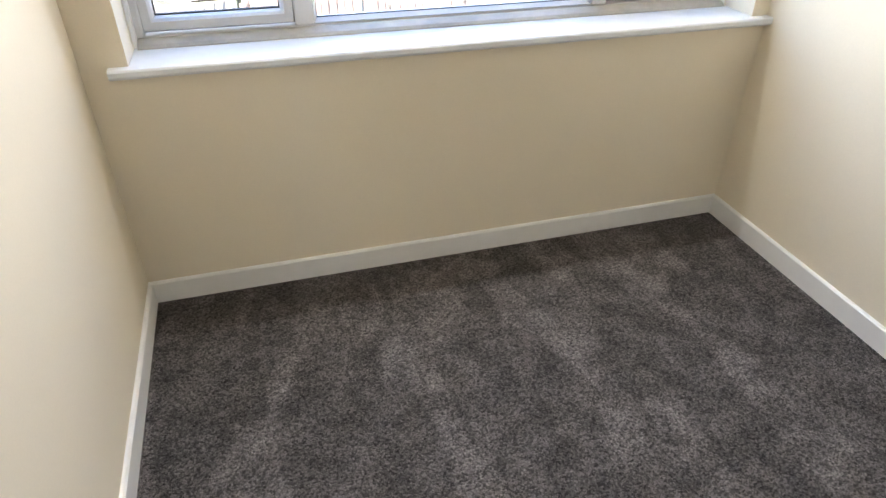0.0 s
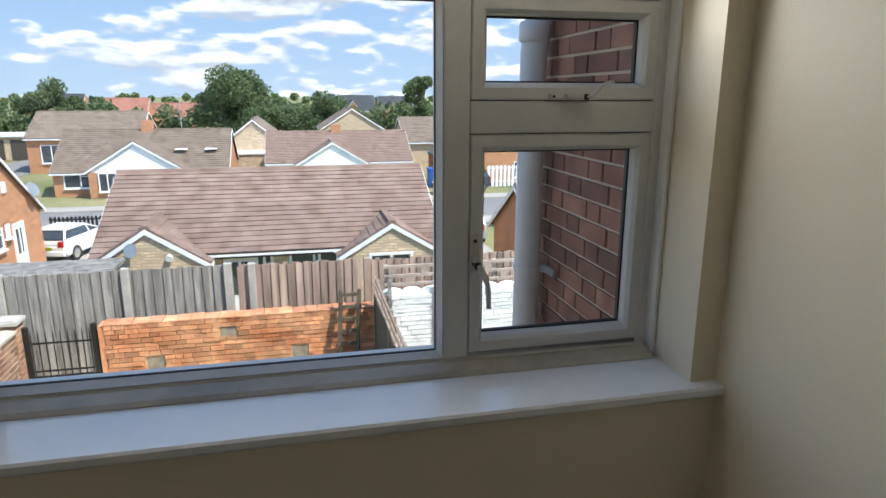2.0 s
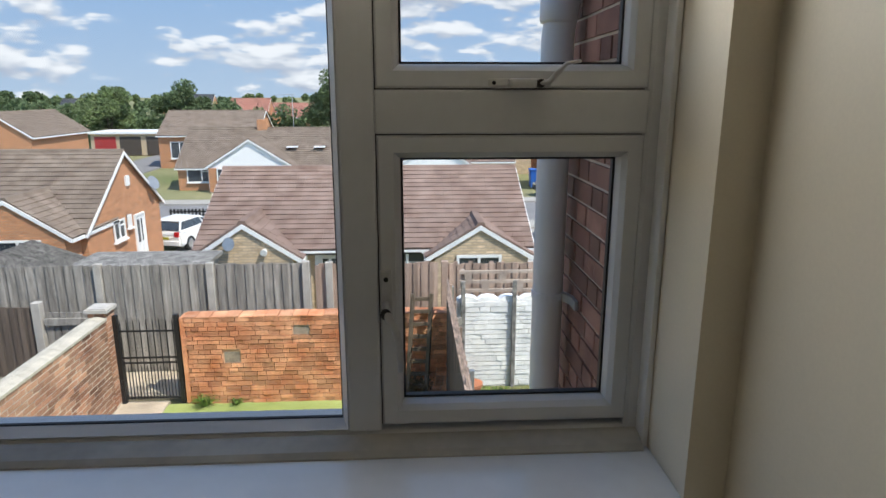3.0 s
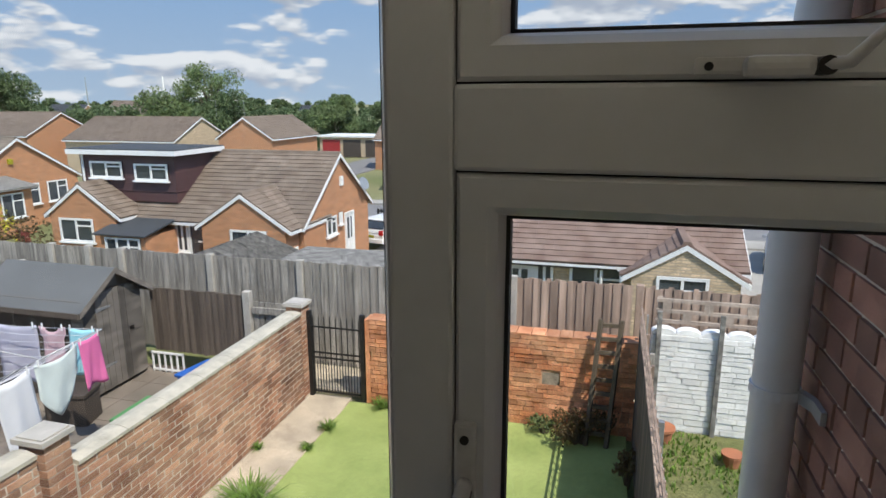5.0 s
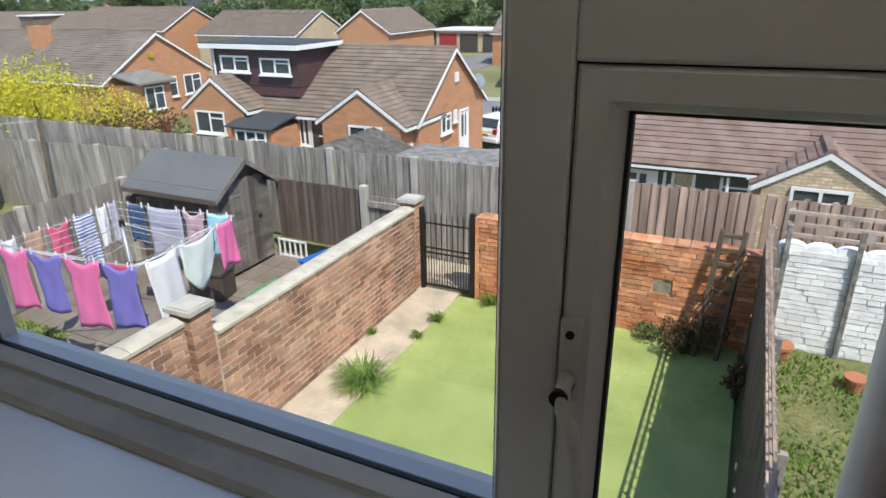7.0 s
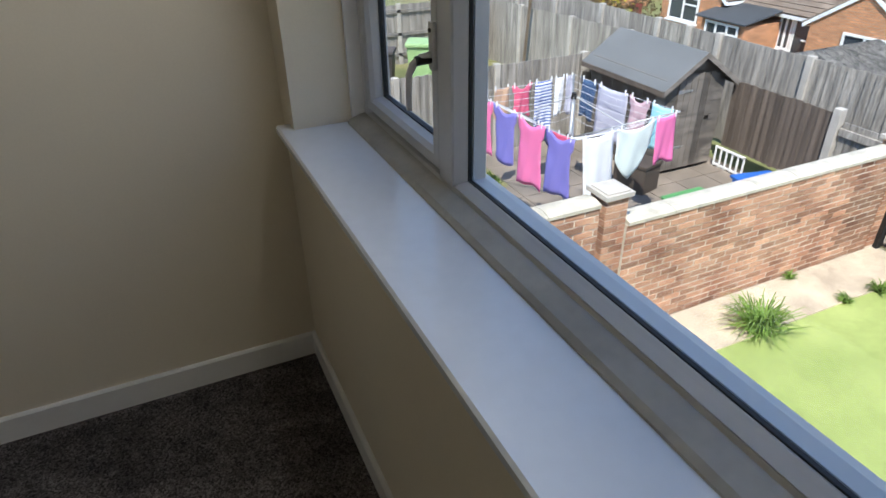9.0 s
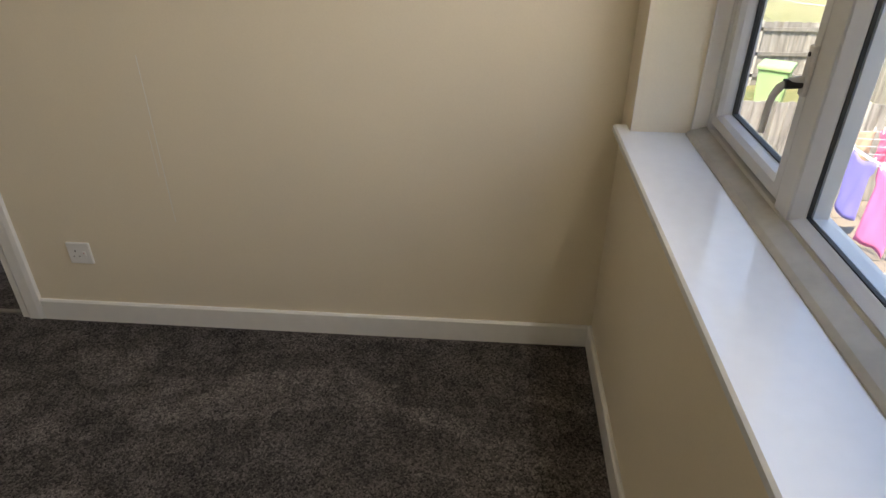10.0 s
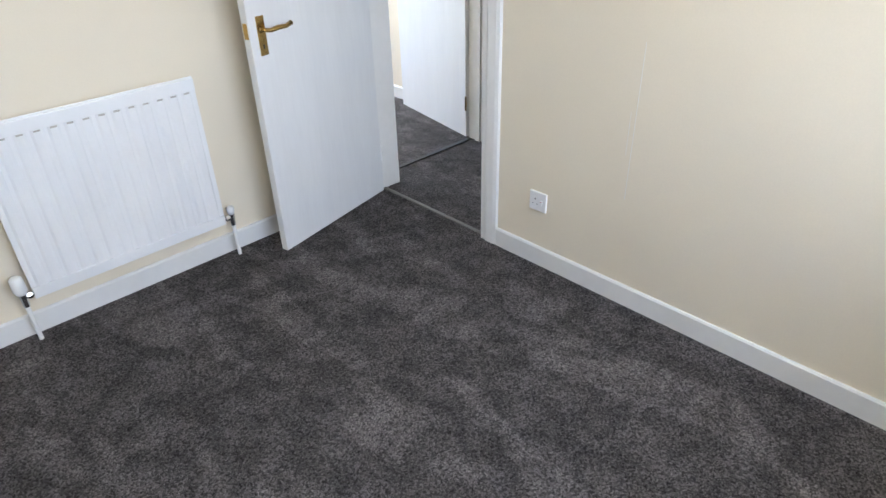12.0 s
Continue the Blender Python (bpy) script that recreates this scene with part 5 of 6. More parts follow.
def washing(a, c, f, s0, s1, drop, material, label, kind="sheet", seed=0, skew=0.0, cat="clothes"):
    """A piece of washing pegged on the line from corner a to corner c, between the shares s0 and s1."""
    p, q = CORN[a] - (CORN[a] - ctr) * (1 - f), CORN[c] - (CORN[c] - ctr) * (1 - f)
    z0 = G + 1.30 + (AZ - 1.30) * f - 0.006
    A, C = p + (q - p) * s0, p + (q - p) * s1
    d = (C - A)
    w = d.length
    d.normalize()
    nrm = Vector((-d.y, d.x, 0))
    bm = bmesh.new()
    r = random.Random(seed)
    ph = r.uniform(0, 6)
    nu, nv = 12, 12
    grid = []
    for j in range(nv + 1):
        v = j / nv
        rowv = []
        for i in range(nu + 1):
            u = i / nu
            x = u - 0.5
            width = 1.0
            if kind == "top":
                width = 1.12 - 0.05 * v / 0.16 if v < 0.17 else 0.84 + 0.10 * v + 0.02 * math.sin(v * 6 + ph)
            sag = (0.05 if kind == "sheet" else 0.035) * w * 4 * u * (1 - u) * (1 - v)
            neck = 0.055 * math.exp(-(x / 0.24) ** 4) * (1 - v) if kind == "top" else 0
            hem = (0.025 * math.sin(5 * u + ph) + 0.012 * math.sin(11 * u + 2 * ph)) * v
            fold = (0.018 * math.sin(u * 5 + ph + v * 2.5) + 0.009 * math.sin(u * 14 + ph * 2 + v * 4) + 0.004 * math.sin(v * 9 - u * 6)) * (0.35 + 0.65 * v)
            pos = A + d * (w * (0.5 + x * width) + skew * v * drop) + nrm * fold
            pos.z = z0 - v * (drop + hem) - sag - neck
            if kind == "drape":
                pos.z = z0 - v * drop * (0.35 + 0.65 * (1 - abs(2 * u - 0.9) ** 1.5 * .7)) - 0.10 * 4 * u * (1 - u) * w
            rowv.append(bm.verts.new(pos))
        grid.append(rowv)
    for j in range(nv):
        for i in range(nu):
            bm.faces.new((grid[j][i], grid[j][i + 1], grid[j + 1][i + 1], grid[j + 1][i]))
    base = (A + C) / 2
    base.z = z0 - drop
    bmesh.ops.translate(bm, verts=bm.verts, vec=-base)
    bmesh.ops.solidify(bm, geom=list(bm.faces), thickness=0.003)
    name = {"top": "vest_shirt", "sheet": "washing_cloth", "drape": "towel"}[kind]
    e = thing(name, base, 0, label, cat, "washing on the dryer")
    part("cloth", bm, material, e, smooth=True)
    for u in (0.08, 0.92):
        k = A + d * w * u - base
        part("peg", B(k.x - 0.007, k.x + 0.007, k.y - 0.007, k.y + 0.007, drop - 0.045, drop + 0.035), M_WHITEPAINT, e, "small plastic peg")


# near-left line
washing("left", "near", 1.0, 0.02, 0.22, 0.76, C_PINK, "bright pink top hung on the dryer", "top", 1)
washing("left", "near", 1.0, 0.25, 0.47, 0.72, C_PURPLE, "violet blue top hung on the dryer", "top", 2)
washing("left", "near", 1.0, 0.50, 0.73, 0.84, C_PINK, "long bright pink top hung on the dryer", "top", 3)
washing("left", "near", 1.0, 0.76, 0.98, 0.76, C_PURPLE, "violet blue top hung beside the pink one", "top", 4)
washing("left", "near", 0.75, 0.55, 0.85, 0.22, C_NAVY, "small dark garments on an inner line", "sheet", 5)
washing("left", "near", 0.78, 0.70, 0.95, 0.25, C_ROSE, "small rose underwear on an inner line", "sheet", 6)
# near-right line
washing("near", "right", 1.0, 0.06, 0.34, 1.08, C_WHITE, "long white towel hung on the dryer", "sheet", 7, 0.12, "towel")
washing("near", "right", 1.0, 0.38, 0.74, 0.62, C_MINT, "pale mint towel draped on the dryer", "drape", 8, 0, "towel")
washing("near", "right", 1.0, 0.76, 0.97, 0.60, C_PINK, "pink cloth hung at the dryer's corner", "sheet", 9, 0.06, "towel")
# far line
washing("back", "right", 1.0, 0.10, 0.24, 0.55, C_NAVY, "navy blue garment hung on the far line", "sheet", 10)
washing("back", "right", 1.0, 0.27, 0.55, 0.72, C_LILAC, "grey lilac sheet hung on the far line", "sheet", 11, 0, "sheet")
washing("back", "right", 1.0, 0.58, 0.74, 0.60, C_BLUSH, "blush patterned garment on the far line", "top", 12)
washing("back", "right", 1.0, 0.77, 0.95, 0.58, C_CYAN, "pale aqua garment hung on the far line", "sheet", 13)
washing("left", "back", 1.0, 0.04, 0.14, 0.25, C_WHITE, "small white cloth on the far line", "sheet", 14)
washing("left", "back", 1.0, 0.20, 0.34, 0.42, C_TAN, "tan garment hung on the far line", "sheet", 15)
washing("left", "back", 1.0, 0.38, 0.56, 0.45, C_ROSE, "rose pink sleeveless top on the far line", "top", 16)
washing("left", "back", 1.0, 0.60, 0.78, 0.72, C_STRIPE, "blue and white striped top on the far line", "sheet", 17)
washing("left", "back", 1.0, 0.81, 0.90, 0.55, C_WHITE, "white garment hung on the far line", "sheet", 18)
washing("left", "back", 1.0, 0.92, 0.99, 0.55, C_LILAC, "pale blue garment hung on the far line", "sheet", 19)

# ---- clutter next door ----
bx = thing("storage_box", (-4.86, 8.92, G), 15, "dark brown storage box by the shed", "box")
part("body", B(-0.28, 0.28, -0.2, 0.2, 0, 0.42, 0.02), M_DARKBOX, bx)
part("lid", B(-0.3, 0.3, -0.22, 0.22, 0.42, 0.48, 0.015), M_DARKBOX, bx)
rb = thing("recycling_box", (-3.62, 10.1, G), 78, "blue plastic recycling box with its lid on", "box")
part("body", B(-0.30, 0.30, -0.2, 0.2, 0, 0.36, 0.02), M_BLUE, rb)
part("lid", B(-0.33, 0.33, -0.23, 0.23, 0.36, 0.41, 0.018), M_BLUE, rb)
gb = thing("recycling_bin", (-3.82, 9.1, G), 0, "green plastic bin with a painted number on its lid", "bin")
part("body", B(-0.24, 0.24, -0.33, 0.33, 0, 0.17, 0.03), M_BINGREEN, gb)
lid = part("lid", B(-0.28, 0.28, -0.37, 0.37, 0.17, 0.22, 0.02), M_BINGREEN, gb)
for dx in (-0.04, 0.05):
    part("number_bar", B(dx - 0.03, dx + 0.03, 0.10, 0.22, 0.2205, 0.2225), M_WHITEPAINT, lid)
cr = thing("white_rack", (-4.65, 10.62, G), 0, "white slatted rack under the dark fence", "rack")
for z in (0.05, 0.34):
    part("rail", B(-0.3, 0.3, -0.015, 0.015, z - 0.015, z + 0.015), M_WHITEPAINT, cr)
for i in range(6):
    part("slat", B(-0.3 + i * 0.115, -0.275 + i * 0.115, -0.012, 0.012, 0, 0.36), M_WHITEPAINT, cr)


def wheelie(x, y, z, rz, material, label, s=1.0):
    w = thing("wheelie_bin", (x, y, z), rz, label, "bin")
    bm = bmesh.new()
    a, c, h = 0.23 * s, 0.29 * s, 0.95 * s
    lo = [bm.verts.new(p) for p in ((-a, -a, 0.05), (a, -a, 0.05), (a, a, 0.05), (-a, a, 0.05))]
    hi = [bm.verts.new(p) for p in ((-c, -c, h), (c, -c, h), (c, c, h), (-c, c, h))]
    bm.faces.new(lo[::-1])
    bm.faces.new(hi)
    for i in range(4):
        bm.faces.new((lo[i], lo[(i + 1) % 4], hi[(i + 1) % 4], hi[i]))
    bmesh.ops.bevel(bm, geom=list(bm.edges), offset=0.03, segments=2, affect='EDGES')
    part("body", bm, material, w)
    part("lid", box(bmesh.new(), -c - .03, c + .03, -c - .05, c + .02, h, h + 0.09 * s, 0.03), material, w)
    for sx in (-1, 1):
        part("wheel", T([(sx * (a + .01), a, 0.1), (sx * (a + .05), a, 0.1)], 0.1, 14), M_TYRE, w)
    part("handle", T([(-c, c + .04, h + .02), (c, c + .04, h + .02)], 0.015, 8), material, w)


wheelie(-11.3, 8.1, G, 60, M_BINLIGHT, "sun-bleached pale green wheelie bin", 1.0)
wheelie(-11.6, 7.3, G, 60, M_DARKBOX, "dark grey wheelie bin beside the green one", 0.85)
bp = thing("rusty_pole", (-11.0, 10.6, G), 0, "rust brown washing line pole", "pole")
part("pole", beam(bmesh.new(), (0, 0, 0), (0.06, 0.1, 2.1), 0.07, 0.07), M_BARK, bp)
part("line", T([(0.05, 0.1, 2.0), (-2.5, -1.5, 1.85), (-5.0, -3.0, 1.95)], 0.006, 5), M_LINE, bp)
shrub(-15.0, 13.4, -3.4, 4.8, 3.1, 16000, 0.05, M_LEAF_YELLOW, "bright yellow green shrub behind the fence", 21)
shrub(-11.7, 13.0, -3.4, 3.0, 2.3, 6000, 0.045, M_LEAF_BROWN, "brownish green hedge behind the fence", 22)

# ---- bungalows of the lower street ----
def tiles(parent, P, u0, u1, ve, ze, vr, zr, material, single_n=0, course=0.215, width=0.25):
    """Roof tiles of one slope. P(u, v, z) gives a place; from the eave (ve, ze) up to the ridge (vr, zr)."""
    run = math.hypot(vr - ve, zr - ze)
    nv, nu = max(3, round(run / course)), max(3, round((u1 - u0) / width))
    au = (P(1, 0, 0) - P(0, 0, 0)).normalized()
    up = (P(0, vr, zr) - P(0, ve, ze)).normalized()
    nn = au.cross(up)
    if nn.z < 0:
        nn = -nn
    R = Matrix((au, up, au.cross(up))).transposed()
    mats = []
    for j in range(nv):
        for i in range(nu):
            f = (j + 0.5) / nv
            c = P(u0 + (u1 - u0) * (i + .5) / nu, ve + (vr - ve) * f, ze + (zr - ze) * f) + nn * (0.035 + rng.uniform(0, .008))
            tilt = Matrix.Rotation(radians(-6.0 if au.cross(up).z > 0 else 6.0) , 3, Vector((1, 0, 0)))
            m = (R @ tilt).to_4x4()
            m.translation = c
            mats.append(m @ Matrix.Diagonal(((u1 - u0) / nu * 0.985, run / nv * 1.12, 0.038, 1)))
    if single_n:
        mats.sort(key=lambda m: -m.translation.z)
    pieces(parent, "tile", mats, material, single_n, "tiles")


def gable_block(h, u0, u1, v0, v1, g, eave, ridge, axis, wall, roof, over=0.22, verge=0.12, trim=M_WHITEPAINT, single_n=0, ridge_mat=None, name="wall", chimney=None):
    """A pitched block under a thing at the world's origin; the ridge runs along the axis."""
    P = (lambda u, v, z: Vector((u, v, z))) if axis == "x" else (lambda u, v, z: Vector((v, u, z)))
    vm = (v0 + v1) / 2
    slope = (ridge - eave) / (vm - v0)
    part(name, prism(bmesh.new(), [(v0, g - 0.3), (v1, g - 0.3), (v1, eave), (vm, ridge - 0.02), (v0, eave)], axis, u0, u1), wall, h)
    for ve, s in ((v0 - over, 1), (v1 + over, -1)):
        ze = eave - slope * over
        part("roof", prism(bmesh.new(), [(ve, ze), (vm, ridge), (vm, ridge + 0.03), (ve, ze + 0.03)], axis, u0 - verge, u1 + verge), roof, h)
        tiles(h, P, u0 - verge, u1 + verge, ve, ze + 0.03, vm, ridge + 0.03, roof, single_n)
        single_n = 0
        for u in (u0 - verge - 0.03, u1 + verge):
            part("bargeboard", prism(bmesh.new(), [(ve, ze - 0.08), (vm, ridge - 0.08), (vm, ridge + 0.04), (ve, ze + 0.04)], axis, u, u + 0.03), trim, h)
        e0, e1 = (ve - 0.04, ve + 0.02) if s > 0 else (ve - 0.02, ve + 0.04)
        part("gutter", prism(bmesh.new(), [(e0, ze - 0.08), (e1, ze - 0.08), (e1, ze + 0.02), (e0, ze + 0.02)], axis, u0 - verge, u1 + verge), trim, h)
    part("ridge", prism(bmesh.new(), [(vm - 0.13, ridge + 0.02), (vm - 0.08, ridge + 0.12), (vm + 0.08, ridge + 0.12), (vm + 0.13, ridge + 0.02)], axis, u0 - verge, u1 + verge), ridge_mat or roof, h)


def opening(h, face, a, at, z0, w, hh, name="window", frame_m=M_WHITEPAINT, pane=M_DARKGLASS, bars=1, sill=True):
    """A window or door on a wall. face -y: a is x, at is the wall's y; +x: a is y, at is the wall's x."""
    def bb(a0, a1, d0, d1, z0, z1):
        if face == "-y":
            return B(a0, a1, at - d1, at - d0, z0, z1)
        if face == "+y":
            return B(a0, a1, at + d0, at + d1, z0, z1)
        return B(at + d0, at + d1, a0, a1, z0, z1)
    f = part(name, bb(a, a + w, 0.0, 0.02, z0, z0 + hh), pane if name == "window" else frame_m, h)
    t = 0.07
    for q in ((a, a + w, z0, z0 + t), (a, a + w, z0 + hh - t, z0 + hh), (a, a + t, z0 + t, z0 + hh - t), (a + w - t, a + w, z0 + t, z0 + hh - t)):
        part("frame", bb(q[0], q[1], 0.02, 0.06, q[2], q[3]), frame_m, f)
    for i in range(bars):
        x = a + w * (i + 1) / (bars + 1)
        part("mullion", bb(x - 0.035, x + 0.035, 0.02, 0.055, z0 + t, z0 + hh - t), frame_m, f)
    if name == "window":
        if w > 0.7:
            part("transom", bb(a + w * 0.5, a + w - t, 0.02, 0.05, z0 + hh * .66, z0 + hh * .66 + 0.05), frame_m, f)
        if sill:
            part("sill", bb(a - 0.05, a + w + 0.05, 0.0, 0.12, z0 - 0.06, z0), frame_m, f)
    else:
        part("glazing", bb(a + w * .25, a + w * .75, 0.02, 0.03, z0 + hh * .5, z0 + hh * .9), pane, f)
    return f


def house(name, label):
    return thing(name, (0, 0, 0), 0, label, "house")


# nearest bungalow with two gabled bays
hb = house("bungalow", "buff brick bungalow with a reddish tiled roof and two gabled bays")
gable_block(hb, -3.30, 5.25, 18.05, 24.35, GL, -2.27, -0.66, "x", M_BRICK_CREAM, M_TILE_B, single_n=300)
gable_block(hb, 17.45, 20.6, -3.22, -0.80, GL, -2.38, -1.60, "y", M_BRICK_CREAM, M_TILE_B, verge=0.03, name="bay_wall")
gable_block(hb, 17.45, 20.6, 2.74, 5.08, GL, -2.40, -1.70, "y", M_BRICK_CREAM, M_TILE_B, verge=0.03, name="bay_wall")
opening(hb, "-y", -2.6, 17.45, -3.65, 1.2, 1.0)
opening(hb, "-y", 3.3, 17.45, -3.45, 1.15, 1.03)
opening(hb, "-y", -0.35, 18.05, -4.6, 0.78, 2.2, "door")
opening(hb, "-y", 0.43, 18.05, -3.5, 0.45, 1.1)
opening(hb, "-y", 1.28, 18.05, -3.5, 1.28, 1.1)
dish = part("dish", T([(-2.28, 17.35, -2.05), (-2.30, 17.30, -2.04), (-2.32, 17.24, -2.02)], [0.03, 0.13, 0.17], 16), M_GALV, hb, "grey satellite dish")
part("lamp", T([(-1.5, 17.46, -2.25), (-1.5, 17.32, -2.28)], [0.06, 0.09], 10), M_WHITEPAINT, hb, "small white floodlight")
part("downpipe", T([(2.05, 17.9, -2.4), (2.05, 17.9, GL)], 0.04, 8), M_WHITEPAINT, hb)
part("flashing", B(-0.72, 2.42, 17.78, 17.82, -2.46, -2.42), M_DARKMETAL, hb)

# orange brick pair with a clad dormer
hc = house("bungalow", "orange brick bungalow with a brown tiled roof and plum clad dormer")
gable_block(hc, -17.2, -7.75, 21.4, 27.2, GL, -2.45, -0.38, "x", M_BRICK_FAR, M_TILE_C, single_n=150)
gable_block(hc, 20.5, 23.5, -11.05, -7.95, GL, -2.45, -1.45, "y", M_BRICK_FAR, M_TILE_C, verge=0.03, name="bay_wall")
gable_block(hc, 20.5, 23.5, -17.3, -14.5, GL, -2.30, -1.32, "y", M_BRICK_FAR, M_TILE_C, verge=0.03, name="bay_wall")
dm = part("dormer", B(-16.9, -12.85, 21.75, 24.25, -2.0, -0.25), M_CLAD, hc, "plum brown clad box dormer")
for i in range(12):
    z = -1.62 + i * 0.112
    part("cladding", prism(bmesh.new(), [(21.75, z), (21.72, z), (21.745, z + 0.107), (21.75, z + 0.107)], "x", -16.9, -12.85), M_CLAD, dm)
    part("cladding", prism(bmesh.new(), [(-12.85, z), (-12.82, z), (-12.845, z + 0.107), (-12.85, z + 0.107)], "y", 21.75, 24.25), M_CLAD, dm)
part("dormer_roof", B(-17.2, -12.58, 21.45, 24.4, -0.16, -0.10), M_SLATE, hc, "dark flat dormer roof")
part("dormer_fascia", B(-17.22, -12.56, 21.42, 21.45, -0.31, -0.14), M_WHITEPAINT, hc)
part("dormer_fascia", B(-12.58, -12.55, 21.45, 24.4, -0.31, -0.14), M_WHITEPAINT, hc)
part("downpipe", T([(-16.75, 21.68, -0.32), (-16.75, 21.68, -1.9)], 0.04, 8), M_WHITEPAINT, hc)
opening(hc, "-y", -16.42, 21.70, -1.17, 1.40, 0.60)
opening(hc, "-y", -14.50, 21.70, -1.22, 1.40, 0.60)
opening(hc, "-y", -9.95, 20.5, -3.6, 1.34, 1.02)
opening(hc, "-y", -16.9, 20.5, -3.34, 1.45, 0.85)
opening(hc, "-y", -12.75, 21.4, -3.7, 0.5, 1.1)
opening(hc, "-y", -12.22, 21.4, -4.7, 0.72, 2.1, bars=0, sill=False)
opening(hc, "-y", -11.46, 21.4, -3.7, 0.38, 1.1)
opening(hc, "+x", 23.1, -7.75, -3.28, 0.86, 0.7)
opening(hc, "+x", 24.2, -7.75, -3.0, 0.3, 0.45)
opening(hc, "+x", 24.75, -7.75, -4.75, 0.85, 2.1, "door")
opening(hc, "+x", 20.8, -7.95, -4.3, 0.45, 1.1)
part("dish", T([(-7.72, 26.35, -1.75), (-7.60, 26.33, -1.72), (-7.52, 26.30, -1.68)], [0.03, 0.20, 0.27], 16), M_GALV, hc, "grey satellite dish")
part("alarm_box", B(-7.75, -7.68, 24.4, 24.65, -1.55, -1.2), M_WHITEPAINT, hc)
part("conservatory_roof", prism(bmesh.new(), [(19.6, -2.84), (21.4, -2.50), (21.4, -2.45), (19.6, -2.79)], "x", -14.7, -12.6), M_SLATE, hc, "dark lean-to roof")
part("conservatory_wall", B(-14.5, -12.7, 19.75, 21.38, GL, -2.87), M_BRICK_FAR, hc)
opening(hc, "-y", -14.3, 19.75, -3.9, 1.4, 1.0, bars=2)

# next pair along
hd = house("bungalow", "orange brick bungalow with a weathered grey brown roof and chimney")
gable_block(hd, -48.0, -27.2, 24.6, 31.8, GL, -2.4, -0.28, "x", M_BRICK_FAR, M_TILE_D)
part("chimney", B(-35.3, -34.4, 26.6, 27.4, -1.4, 0.12), M_BRICK_FAR, hd)
part("porch_roof", prism(bmesh.new(), [(-27.2, -2.15), (-25.2, -2.55), (-25.2, -2.45), (-27.2, -2.05)], "y", 25.0, 27.4), M_CORRUG, hd, "grey porch roof")
part("porch_wall", B(-27.15, -25.5, 25.2, 27.2, GL, -2.6), M_BRICK_FAR, hd)
opening(hd, "+x", 25.5, -25.5, -3.9, 1.2, 1.2)
opening(hd, "+x", 27.9, -27.2, -3.7, 1.3, 1.1)
opening(hd, "+x", 29.7, -27.2, -3.7, 1.3, 1.1)
part("alarm_box", B(-27.2, -27.1, 27.6, 27.85, -1.5, -1.25), M_LEAF_YELLOW, hd, "small yellow alarm box")

# right-hand bungalow end
hr = house("bungalow", "red brick bungalow gable beside the parked silver car")
gable_block(hr, 7.75, 17.0, 16.4, 20.9, GL, -2.45, -1.0, "x", M_BRICK_FAR, M_TILE_B)
gable_block(hr, 15.7, 18.4, 9.8, 12.6, GL, -2.5, -1.6, "y", M_BRICK_FAR, M_TILE_B, name="bay_wall")
opening(hr, "-y", 8.6, 16.4, -3.9, 0.9, 1.0)

# second row across the street
hh = house("bungalow", "brick bungalow with a white boarded gable and bay window")
gable_block(hh, -13.6, -3.0, 46.0, 53.0, GL, -3.2, -0.85, "x", M_BRICK_FAR, M_TILE_C)
gable_block(hh, 44.8, 48.0, -11.2, -5.6, GL, -3.1, -1.35, "y", M_WHITEPAINT, M_TILE_C, name="boarded_gable")
part("brick_front", B(-11.15, -5.65, 44.72, 44.85, GL, -3.2), M_BRICK_FAR, hh)
opening(hh, "-y", -13.0, 46.0, -4.3, 2.0, 1.1)
opening(hh, "-y", -10.6, 44.7, -4.4, 1.6, 1.2, bars=2)
opening(hh, "-y", -8.2, 44.7, -4.4, 1.8, 1.2, bars=2)
for x in (-6.4, -4.5):
    part("rooflight", B(x, x + 0.75, 47.1, 47.75, -2.06, -1.98), M_WHITEPAINT, hh, "roof window")
part("chimney", B(-8.8, -8.1, 49.2, 49.9, -1.1, -0.2), M_BRICK_FAR, hh)
hi = house("bungalow", "brick bungalow with a brown roof across the street")
gable_block(hi, -20.0, -11.3, 60.0, 67.0, GL, -1.9, 0.05, "x", M_BRICK_FAR, M_TILE_C)
opening(hi, "-y", -19.0, 60.0, -4.0, 2.4, 1.5, bars=2)
opening(hi, "-y", -14.6, 60.0, -4.75, 2.6, 2.4)
hj = house("bungalow", "buff brick bungalow gable with a pale garage")
gable_block(hj, 56.0, 64.0, -4.3, 0.5, GL, -2.3, -0.45, "y", M_BRICK_CREAM, M_TILE_C)
part("garage_roof", B(-3.8, 0.6, 53.5, 56.0, -3.0, -2.85), M_WHITEPAINT, hj)
part("garage", B(-3.7, 0.5, 53.6, 56.0, GL, -3.0), M_BRICK_CREAM, hj)
hk = house("bungalow", "bungalow with a white gable and terracotta roof")
gable_block(hk, -0.5, 9.6, 47.0, 54.0, GL, -3.0, -1.15, "x", M_BRICK_CREAM, M_TILE_B)
gable_block(hk, 45.6, 48.5, 1.6, 6.2, GL, -3.0, -1.6, "y", M_WHITEPAINT, M_TILE_B, name="boarded_gable")
part("chimney", B(4.1, 4.8, 50.2, 50.9, -1.4, -0.6), M_BRICK_FAR, hk)
hl = house("bungalow", "buff bungalow gable with a chimney behind the roofs")
gable_block(hl, 66.0, 74.0, 4.0, 10.0, GL, -1.7, 0.2, "y", M_BRICK_CREAM, M_TILE_C)
hm = house("bungalow", "low bungalow with a brown roof by the carport")
